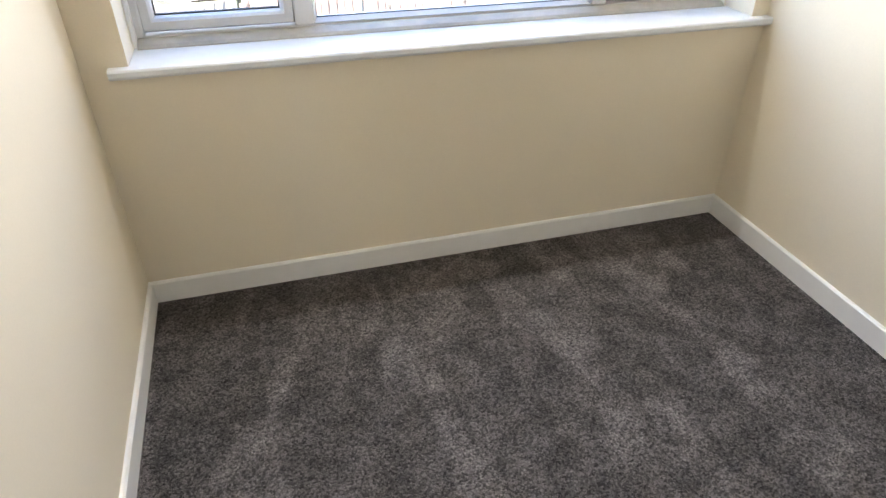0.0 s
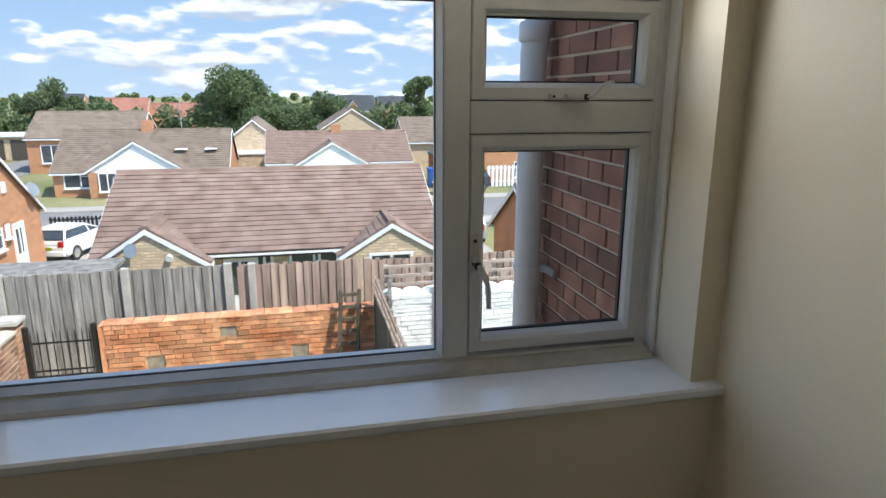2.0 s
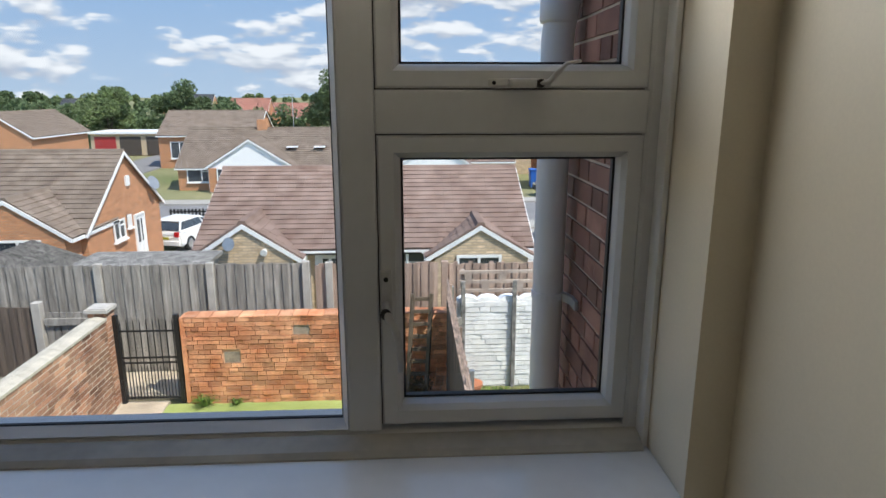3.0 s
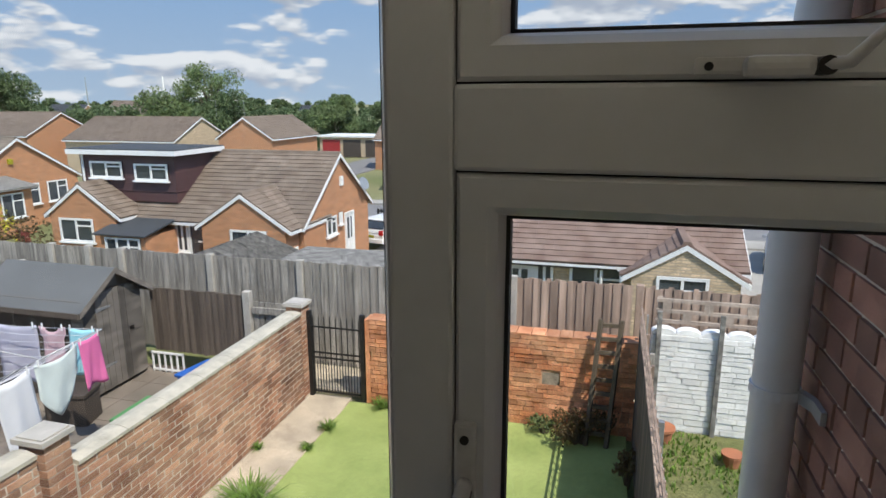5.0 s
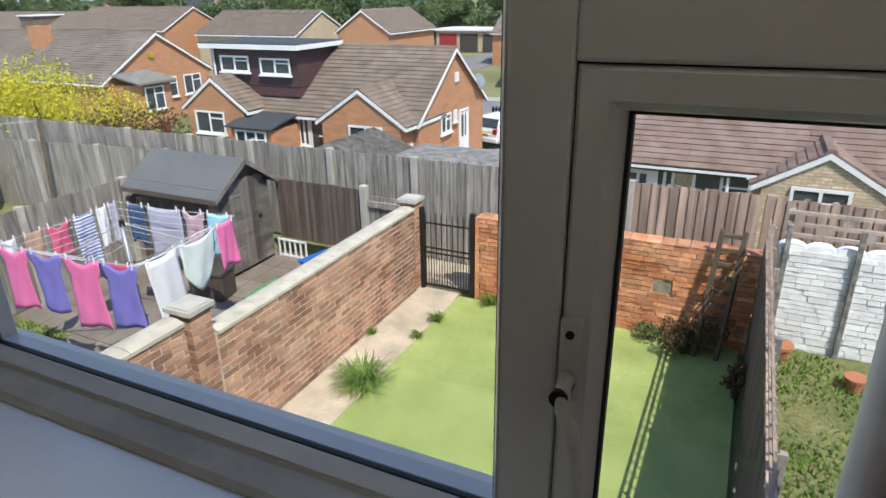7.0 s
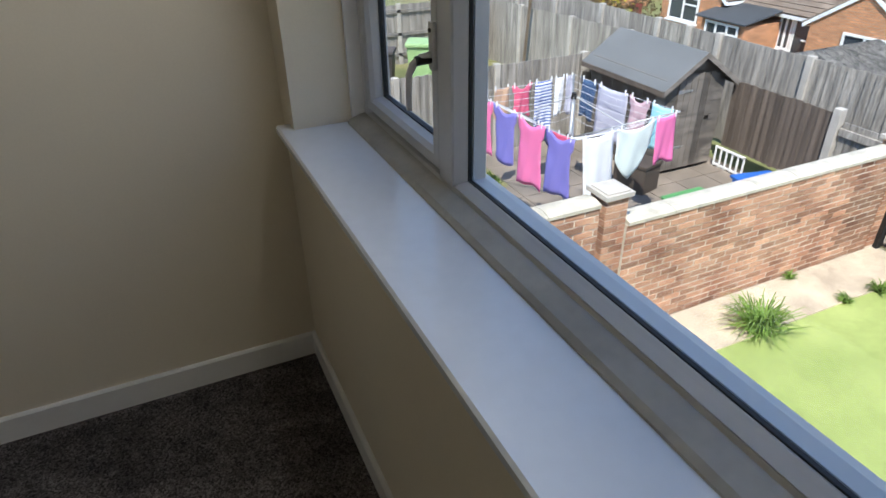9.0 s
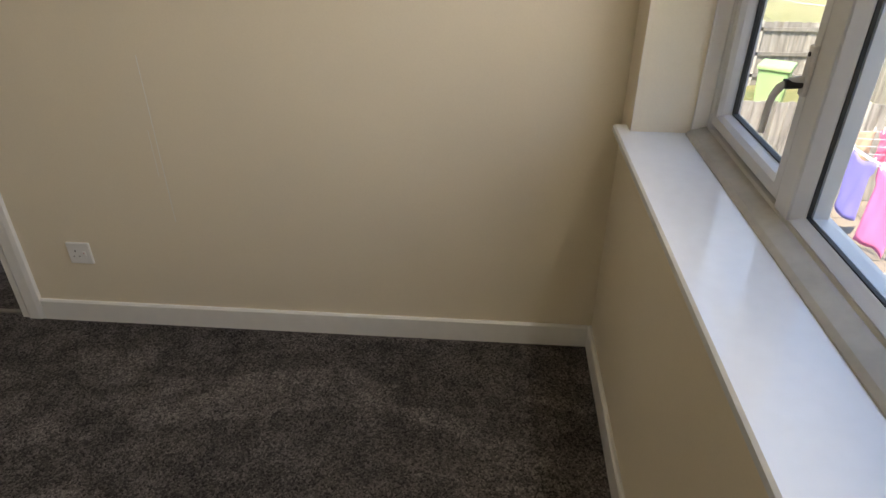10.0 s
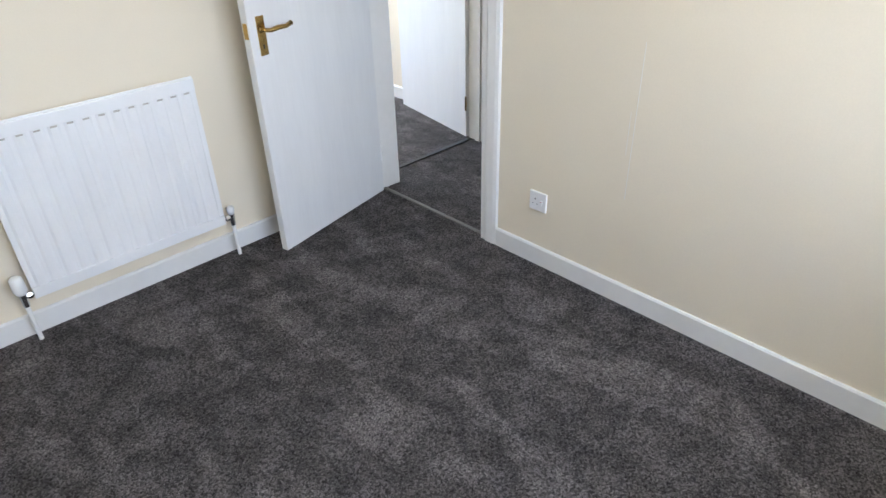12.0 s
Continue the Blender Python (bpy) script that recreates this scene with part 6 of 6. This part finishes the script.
gable_block(hm, 10.4, 16.5, 54.0, 61.0, GL, -2.2, -0.4, "x", M_BRICK_CREAM, M_TILE_C)
hn = house("bungalow", "red brick bungalow with a terracotta roof beyond the carport")
gable_block(hn, 47.0, 54.0, 14.2, 19.5, GL, -3.0, -0.9, "y", M_BRICK_FAR, M_TILE_B)
opening(hn, "-y", 17.4, 47.0, -4.5, 1.2, 1.2)
cp = thing("carport", (12.6, 47.2, GL), 0, "blue grey carport roof on posts over a dark lean-to", "carport")
part("roof", prism(bmesh.new(), [(-1.5, 2.1), (0, 2.5), (1.6, 2.2), (1.6, 2.3), (0, 2.62), (-1.5, 2.2)], "y", -1.5, 1.5), M_SLATE, cp)
for x in (-1.4, 1.5):
    part("post", B(x - .06, x + .06, -1.4, -1.3, 0, 2.15), M_BRICK_FAR, cp)
part("back", B(-1.4, 1.5, 1.2, 1.4, 0, 2.1), M_TERRA, cp)
wheelie(10.9, 45.6, GL, 0, M_BLUE, "blue wheelie bin by the carport", 1.3)
fence("white_fence", 14.6, 44.6, 17.6, 44.6, GL, GL + 1.5, M_WHITEPAINT, "short white picket fence", 0.3, (), rails=True, gap=0.35)
# roofs behind the dormer house
for nm, a in (("e", (-46.3, -34.7, 50.0, 58.0, -1.75, 0.13, M_BRICK_CREAM, M_TILE_C)), ("g", (-64.0, -49.5, 49.0, 57.0, -1.4, 0.55, M_BRICK_FAR, M_TILE_C))):
    h = house("bungalow", "brick bungalow with a long brown roof behind the others")
    gable_block(h, a[0], a[1], a[2], a[3], GL, a[4], a[5], "x", a[6], a[7])
h = house("bungalow", "red brick gable end with a hipped brown roof")
gable_block(h, 48.0, 56.0, -28.9, -24.1, GL, -1.25, 0.3, "y", M_BRICK_FAR, M_TILE_C)
h = house("bungalow", "far bungalow with a pale dormer")
gable_block(h, -92.0, -64.0, 52.0, 60.0, GL, -2.0, 0.0, "x", M_BRICK_FAR, M_TILE_C)
part("dormer", B(-75.0, -72.5, 51.6, 56.0, -1.6, -0.3), M_TILE_C, h)
part("dormer_fascia", B(-75.2, -72.3, 51.4, 56.0, -0.3, -0.16), M_WHITEPAINT, h)
# garages with red doors
gr = thing("garage_block", (-27.6, 72.0, GL), 0, "low garages with one red and two dark doors", "garage")
part("wall", B(-4, 5.0, 0, 5, 0, 2.3), M_BRICK_CREAM, gr)
part("roof", B(-4.3, 5.3, -0.3, 5.3, 2.3, 2.5), M_WHITEPAINT, gr)
for x, door_m, lab in ((-3.6, M_REDPAINT, "dull red garage door"), (-1.0, M_DARKBOX, "dark garage door"), (1.8, M_DARKBOX, "dark garage door")):
    part("door", B(x, x + 2.2, -0.05, 0.0, 0.05, 2.0), door_m, gr, lab)
# corrugated outbuilding behind the fence
ob = thing("outbuilding", (-6.6, 15.4, -4.4), 0, "small outbuilding with a grey corrugated roof", "shed")
part("wall", B(-1.4, 1.2, -1.2, 1.2, -0.4, 2.1), M_CORRUG, ob)
for s in (-1, 1):
    bm = bmesh.new()
    nseg = 46
    prev = None
    for i in range(nseg + 1):
        y = -1.5 + 3.0 * i / nseg
        dz = 0.025 * math.sin(i * math.pi / 2)
        cur = [bm.verts.new((s * 1.55 - 0.1, y, 2.05 + dz)), bm.verts.new((-0.1, y, 2.62 + dz))]
        if prev:
            bm.faces.new((prev[0], cur[0], cur[1], prev[1]))
        prev = cur
    bmesh.ops.solidify(bm, geom=list(bm.faces), thickness=0.02)
    part("roof", bm, M_CORRUG, ob, "corrugated cement roof sheet")
ob2 = thing("outbuilding", (-3.6, 15.6, -4.4), 0, "flat outbuilding with a mossy grey roof", "shed")
part("wall", B(-1.5, 1.2, -1.0, 1.0, -0.4, 2.28), M_CORRUG, ob2)
part("roof", B(-1.6, 1.3, -1.1, 1.1, 2.28, 2.36), M_CORRUG, ob2)
fence("house_fence", -24.5, 19.5, -19.0, 18.5, GL, -2.9, M_FENCE, "weathered slatted fence between the bungalows", 0.14, (0.0, 1.8, 3.6, 5.4), post_w=0.1, pmat=M_WHITEPAINT)
fence("house_fence", -14.3, 18.0, -10.8, 17.6, GL, -2.85, M_FENCE, "grey fence with white posts before the bungalow", 0.14, (0.0, 1.7, 3.4), post_w=0.1, pmat=M_WHITEPAINT)

cv = thing("garden_cover", (-12.3, 19.2, GL), 0, "pale grey rounded cover over garden furniture", "cover")
bm = bmesh.new()
bmesh.ops.create_uvsphere(bm, u_segments=20, v_segments=12, radius=1)
for v in bm.verts:
    q = v.co.copy()
    v.co = Vector((math.copysign(abs(q.x) ** 0.7, q.x) * 0.52, math.copysign(abs(q.y) ** 0.7, q.y) * 0.42, 0.82 + math.copysign(abs(q.z) ** 0.55, q.z) * 0.82))
part("cover", bm, M_CARSILVER, cv, smooth=True)
rg = thing("red_gate", (-18.9, 20.4, GL), -8, "rust red boarded garden gate between the bungalows", "gate")
for i in range(7):
    part("board", B(i * 0.11, 0.10 + i * 0.11, 0, 0.025, 0.08, 1.75 + 0.02 * (i % 2)), M_REDWOOD, rg)
for z in (0.35, 1.45):
    part("rail", B(0, 0.76, -0.03, 0, z - 0.04, z + 0.04), M_REDWOOD, rg)

# ---- streets and drives ----
tagged(part("road", B(-120, 120, 33.5, 39.5, GL - 0.2, GL + 0.0), M_ROAD), "grey asphalt street between the bungalows", "road", kind="structure")
tagged(part("pavement", B(-120, 120, 31.8, 33.5, GL - 0.2, GL + 0.1), M_PAVE), "pale pavement along the street", "pavement", kind="structure")
tagged(part("pavement", B(-120, 120, 39.5, 41.0, GL - 0.2, GL + 0.1), M_PAVE), "pale pavement on the street's far side", "pavement", kind="structure")
tagged(part("side_road", B(-25.0, -20.0, 41.0, 110, GL - 0.2, GL + 0.02), M_ROAD), "side street leading away", "road", kind="structure")
tagged(part("driveway", B(-7.7, -4.2, 19.0, 31.8, GL - 0.2, GL + 0.015), M_PAVE), "pale concrete drive beside the bungalow", "driveway", kind="structure")
tagged(part("driveway", B(5.7, 9.4, 21.2, 31.8, GL - 0.2, GL + 0.015), M_PAVE), "pale drive with a parked silver car", "driveway", kind="structure")


def car(x, y, z, rz, body, label, L=3.75, W=1.66, Hh=1.5):
    """A small parked hatchback; its nose points along +x before it is turned."""
    c = thing("car", (x, y, z), rz, label, "car")
    hw2 = W / 2
    lower = [(-L / 2, 0.35), (-L / 2 - 0.02, 0.7), (-L / 2 + 0.06, 0.92), (L / 2 - 0.95, 0.95), (L / 2 - 0.15, 0.78), (L / 2, 0.55), (L / 2 - 0.02, 0.28), (-L / 2 + 0.1, 0.25)]
    bm = prism(bmesh.new(), lower, "y", -hw2, hw2)
    bmesh.ops.bevel(bm, geom=list(bm.edges), offset=0.07, segments=2, affect='EDGES')
    part("body", bm, body, c)
    bm = bmesh.new()
    lo = [(-L / 2 + 0.06, 0.9), (L / 2 - 0.95, 0.93)]
    hi = [(-L / 2 + 0.38, Hh - 0.06), (L / 2 - 1.75, Hh - 0.02)]
    v = [bm.verts.new(p) for p in ((lo[0][0], -hw2 + .06, lo[0][1]), (lo[1][0], -hw2 + .06, lo[1][1]), (lo[1][0], hw2 - .06, lo[1][1]), (lo[0][0], hw2 - .06, lo[0][1]), (hi[0][0], -hw2 + .2, hi[0][1]), (hi[1][0], -hw2 + .2, hi[1][1]), (hi[1][0], hw2 - .2, hi[1][1]), (hi[0][0], hw2 - .2, hi[0][1]))]
    for f in ((0, 3, 2, 1), (4, 5, 6, 7), (0, 1, 5, 4), (1, 2, 6, 5), (2, 3, 7, 6), (3, 0, 4, 7)):
        bm.faces.new([v[i] for i in f])
    bmesh.ops.bevel(bm, geom=list(bm.edges), offset=0.05, segments=2, affect='EDGES')
    part("cabin_glass", bm, M_DARKGLASS, c, "dark car windows")
    part("roof", box(bmesh.new(), hi[0][0] - 0.03, hi[1][0] + 0.03, -hw2 + 0.18, hw2 - 0.18, Hh - 0.07, Hh, 0.03), body, c)
    for s in (-1, 1):
        for a, d in (((lo[0][0] + .02, .9), (hi[0][0], Hh - .05)), ((lo[1][0], .93), (hi[1][0], Hh - .05)), ((0.0, .92), (-0.05, Hh - .05))):
            part("pillar", beam(bmesh.new(), (a[0], s * (hw2 - .055), a[1]), (d[0], s * (hw2 - .195), d[1]), 0.07, 0.05), body, c)
        part("mirror", box(bmesh.new(), L / 2 - 1.25, L / 2 - 1.12, s * hw2 - .08 + s * .08, s * hw2 + .08 + s * .08, 0.9, 1.02, 0.02), body, c)
        part("tail_light", box(bmesh.new(), -L / 2 - 0.03, -L / 2 + 0.06, s * (hw2 - .17) - .1, s * (hw2 - .17) + .1, 0.66, 0.88, 0.02), M_REDLAMP, c)
        part("headlight", box(bmesh.new(), L / 2 - 0.22, L / 2 - 0.04, s * (hw2 - .25) - .16, s * (hw2 - .25) + .16, 0.58, 0.75, 0.03), M_CHROME, c)
        for wx_ in (-L / 2 + 0.68, L / 2 - 0.72):
            w = part("wheel", T([(wx_, s * (hw2 - .16), 0.3), (wx_, s * (hw2 + .01), 0.3)], 0.3, 20), M_TYRE, c)
            part("hub_cap", T([(wx_, s * (hw2 + .01), 0.3), (wx_, s * (hw2 + .025), 0.3)], [0.2, 0.17], 16), M_CHROME, w)
    part("number_plate", B(-L / 2 - 0.035, -L / 2 - 0.02, -0.26, 0.26, 0.55, 0.66), M_LEAF_YELLOW, c, "yellow rear number plate")
    part("bumper", box(bmesh.new(), -L / 2 - 0.06, -L / 2 + 0.05, -hw2 + .04, hw2 - .04, 0.3, 0.5, 0.03), body, c)
    return c


car(-7.5, 29.5, GL + 0.015, 75, M_CARWHITE, "small white hatchback parked on the drive", 3.5, 1.56, 1.28)
car(9.0, 29.3, GL + 0.015, 78, M_CARSILVER, "silver estate car parked on the drive", 3.9, 1.62, 1.4)
car(12.2, 42.6, GL + 0.05, 200, M_CARDARK, "dark hatchback parked by the carport", 3.8, 1.66, 1.45)
fence("iron_railing", -9.2, 32.0, -6.2, 32.0, GL, GL + 1.1, M_IRON, "dark railing by the drive", 0.16, (), gap=0.45)
ae = thing("tv_aerial", (-6.4, 50.5, -1.0), 0, "thin television aerial on a chimney", "aerial")
part("mast", T([(0, 0, -0.3), (0, 0, 2.6)], 0.03, 6), M_GALV, ae)
part("boom", T([(-1.4, 0, 2.5), (0.2, 0, 2.6)], 0.02, 6), M_GALV, ae)
for hx_, hy_ in ((-33.0, 54.0), (-27.0, 49.0)):
    ae2 = copy_thing(ae, pose(hx_, hy_, 0.4, 0, 0, 30) @ Matrix.Scale(0.5, 4))


# ---- trees and the far distance ----
def tree(name, x, y, z, w, h, n, leaf, material, label, seed, trunk=0.3, k=16):
    t = thing(name, (x, y, z), 0, label, "tree")
    r = random.Random(seed)
    clumps = []
    for _ in range(k):
        a, q, f = r.uniform(0, 6.28), r.random() ** .5, r.uniform(0, 1)
        zz = trunk * h + (1 - trunk) * h * (0.12 + 0.76 * f)
        env = math.sin(math.pi * (0.18 + 0.72 * f)) ** 0.8
        clumps.append(((math.cos(a) * q * w * .38 * env, math.sin(a) * q * w * .38 * env, zz), w * r.uniform(.11, .19)))
    mesh_from("crown", leaf_cloud(int(n * 2.2), leaf * 0.68, blob_point(clumps), seed), material, t)
    bm = tube(bmesh.new(), [(0, 0, -0.5), (0.1, 0, trunk * h), (0, 0.1, h * .75)], [0.035 * h, 0.025 * h, 0.006 * h], 8)
    for c, rad in clumps[:10]:
        tube(bm, [(0.05, 0, trunk * h * .9), (c[0] * .5, c[1] * .5, c[2] * .8), c], [0.012 * h, 0.008 * h, 0.002 * h], 5)
    part("trunk", bm, M_BARK, t)
    return t


tree("tree", -5.0, 80.0, GL, 11.0, 9.2, 11000, 0.28, M_LEAF_DARK, "broad dark green tree behind the bungalows", 31, 0.15, 26)
tree("tree", -87.0, 79.0, GL, 13.5, 11.2, 12000, 0.30, M_LEAF_DARK, "large dense dark green tree", 32, 0.12, 24)
tree("tree", -54.0, 84.0, GL, 11.0, 11.8, 3600, 0.24, M_LEAF, "tall airy tree above the hedge", 33, 0.4, 24)
tree("tree", 17.5, 84.0, GL, 5.6, 9.2, 3600, 0.28, M_LEAF_DARK, "slim upright green tree", 34, 0.2, 18)
tree("tree", 27.0, 92.0, GL, 7.0, 8.2, 3600, 0.3, M_LEAF, "round green tree on the skyline", 35, 0.2, 18)
tree("tree", 33.5, 96.0, GL, 6.0, 8.0, 3000, 0.3, M_LEAF, "round green tree by the skyline", 36, 0.2, 16)
tree("tree", -33.3, 80.0, GL, 9.0, 7.8, 6500, 0.26, M_LEAF, "leafy tree at the hedge's end", 37, 0.1, 20)
tree("tree", -26.5, 86.0, GL, 9.0, 8.2, 4500, 0.32, M_LEAF_DARK, "broad tree beyond the garages", 38, 0.1, 20)
tree("tree", -47.0, 79.0, GL, 13.0, 7.4, 4000, 0.32, M_LEAF_DARK, "round green hedge tree", 39, 0.1, 20)
tree("tree", -59.0, 79.0, GL, 12.0, 7.6, 4500, 0.32, M_LEAF, "round bushy tree behind the roofs", 40, 0.08, 20)
tree("tree", -67.0, 76.0, GL, 10.0, 5.6, 4200, 0.32, M_LEAF_DARK, "low bushy tree behind the roofs", 41, 0.08, 20)
tree("tree", 5.5, 86.0, GL, 10.0, 6.4, 4500, 0.32, M_LEAF_DARK, "low spreading tree behind the gables", 42, 0.08, 22)


def hedge(x0, x1, y, h, n, leaf, material, label, seed):
    r = random.Random(seed)
    cl = [((x0 + (x1 - x0) * (i + .5) / 110 + r.uniform(-2, 2), y + r.uniform(-3, 3), GL + h * r.uniform(.35, .85)), h * r.uniform(.22, .42)) for i in range(110)]
    data = leaf_cloud(int(n * 1.8), leaf * 0.75, blob_point(cl), seed)
    me = bpy.data.meshes.new("hedge")
    me.from_pydata(data[0], [], data[1])
    me.materials.append(material)
    tagged(new("hedge", me), label, "trees", kind="stuff")


hedge(-70, 40, 98, 5.0, 16000, 0.42, M_LEAF_DARK, "dense dark hedge line behind the bungalows", 51)
hedge(-160, -60, 110, 5.2, 12000, 0.55, M_LEAF_DARK, "far line of trees", 52)
hedge(-340, -110, 205, 7.0, 16000, 0.9, M_LEAF_DARK, "distant belt of trees beyond the roofs", 56)
hedge(-240, 160, 190, 5.4, 15000, 0.9, M_LEAF_DARK, "distant woods on the skyline", 53)
hedge(-420, 300, 420, 6.2, 12000, 1.8, M_LEAF, "hazy far woods on the horizon", 54)
hedge(20, 90, 92, 4.0, 9000, 0.42, M_LEAF, "green hedge line beyond the gables", 55)
for x, y, w, hgt, roofm, lab in ((-31, 142, 8, 5.6, M_TILE_RED, "far house with a bright terracotta roof"), (-22, 146, 16, 4.6, M_TILE_RED, "far terrace with a red roof"), (14, 138, 7, 6.2, M_SLATE, "far house with a slate roof"), (22, 138, 7, 6.0, M_SLATE, "far gabled house with a slate roof"), (-46, 150, 10, 6.4, M_SLATE, "far grey roofed house"), (-96, 120, 14, 6.6, M_TILE_C, "far house with a long brown roof"), (-150, 130, 12, 6.6, M_TILE_RED, "far house with an orange roof"), (-58, 128, 9, 5.6, M_SLATE, "far pale house with dark gables"), (-120, 125, 10, 5.8, M_SLATE, "far grey gabled house"), (38, 140, 9, 5.8, M_TILE_C, "far house beyond the trees")):
    h = house("far_house", lab)
    gable_block(h, x - w / 2, x + w / 2, y - 4, y + 4, GL, GL + hgt - 2.9, GL + hgt, "x", M_BRICK_CREAM if w % 2 else M_BRICK_FAR, roofm)
    gable_block(h, y - 6.0, y, x - w * .18 - 1.5, x - w * .18 + 1.5, GL, GL + hgt - 2.9, GL + hgt - 1.0, "y", M_BRICK_FAR, roofm, name="bay_wall")
fac = thing("factory", (-210, 300, -5), 0, "pale far industrial building with a stack", "factory")
part("hall", B(-12, 20, 0, 12, 0, 9), M_WHITEPAINT, fac)
part("tower", B(-4, 2, 0, 8, 9, 15), M_WHITEPAINT, fac)
part("stack", T([(-22, 0, 0), (-22, 0, 20)], [0.6, 0.4], 8), M_WHITEPAINT, fac)
py = thing("pylon", (-172, 300, -5), 0, "thin grey far mast", "mast")
part("mast", T([(-110, 0, 0), (-110, 0, 20)], [0.5, 0.2], 6), M_GALV, py)


# clouds: a far curved sheet
def cloud_mat():
    """Glowing blue summer sky paling to the horizon, with rows of cumulus whose light from above is painted in."""
    m = bpy.data.materials.new("clouds")
    m.use_nodes = True
    n, l = m.node_tree.nodes, m.node_tree.links
    n.remove(n["Principled BSDF"])
    geo, sep = n.new("ShaderNodeNewGeometry"), n.new("ShaderNodeSeparateXYZ")
    l.new(geo.outputs["Position"], sep.inputs[0])

    def span(value, lo, hi, t0=0.0, t1=1.0, smooth=False):
        r = n.new("ShaderNodeMapRange")
        for k, v in (("From Min", lo), ("From Max", hi), ("To Min", t0), ("To Max", t1)):
            r.inputs[k].default_value = v
        if smooth:
            r.interpolation_type = 'SMOOTHSTEP'
        l.new(value, r.inputs["Value"])
        return r.outputs[0]

    def blend(fac, c0, c1):
        x = n.new("ShaderNodeMix")
        x.data_type = 'RGBA'
        for k, c in ((6, c0), (7, c1)):
            if isinstance(c, tuple):
                x.inputs[k].default_value = (*c, 1)
            else:
                l.new(c, x.inputs[k])
        l.new(fac, x.inputs[0])
        return x.outputs[2]

    def density(lift):
        mp, fine, broad, ad = n.new("ShaderNodeMapping"), n.new("ShaderNodeTexNoise"), n.new("ShaderNodeTexNoise"), n.new("ShaderNodeMath")
        mp.inputs["Scale"].default_value = (1, 1, 3.1)
        mp.inputs["Location"].default_value = (310, 120, lift * 3.1)
        l.new(geo.outputs["Position"], mp.inputs[0])
        for no, sc, de, ro in ((fine, 0.0046, 8, 0.54), (broad, 0.0018, 2, 0.5)):
            no.inputs["Scale"].default_value, no.inputs["Detail"].default_value, no.inputs["Roughness"].default_value = sc, de, ro
            l.new(mp.outputs[0], no.inputs["Vector"])
        ad.operation = 'MULTIPLY_ADD'
        l.new(broad.outputs["Fac"], ad.inputs[0])
        ad.inputs[1].default_value = 0.8
        l.new(fine.outputs["Fac"], ad.inputs[2])
        return ad.outputs[0]

    here, above = density(0.0), density(32.0)
    df = n.new("ShaderNodeMath")
    df.operation = 'SUBTRACT'
    l.new(here, df.inputs[0])
    l.new(above, df.inputs[1])
    cloud = blend(span(df.outputs[0], -0.10, 0.10), (0.27, 0.31, 0.38), (0.53, 0.55, 0.58))
    air = blend(span(sep.outputs["Z"], -20, 520), (0.27, 0.35, 0.45), (0.14, 0.255, 0.44))
    both = blend(span(here, 0.86, 0.97, smooth=True), air, cloud)
    em, tr, mx = n.new("ShaderNodeEmission"), n.new("ShaderNodeBsdfTransparent"), n.new("ShaderNodeMixShader")
    l.new(both, em.inputs[0])
    l.new(span(sep.outputs["Z"], 900, 1300), mx.inputs[0])
    l.new(em.outputs[0], mx.inputs[1])
    l.new(tr.outputs[0], mx.inputs[2])
    l.new(mx.outputs[0], n["Material Output"].inputs[0])
    return m


bm = bmesh.new()
prev = None
for i in range(49):
    a = radians(-20 + 220 * i / 48)
    cur = [bm.verts.new((2400 * math.cos(a), 2400 * math.sin(a), z)) for z in (-30, 1300)]
    if prev:
        bm.faces.new((prev[0], cur[0], cur[1], prev[1]))
    prev = cur
o = tagged(part("backdrop", bm, cloud_mat()), "rows of white summer clouds in a blue sky", "clouds", kind="structure")
o.visible_shadow = False

# ---- single pieces of walls, fences and roofs ----
for args in LATE:
    make_pieces(*args)
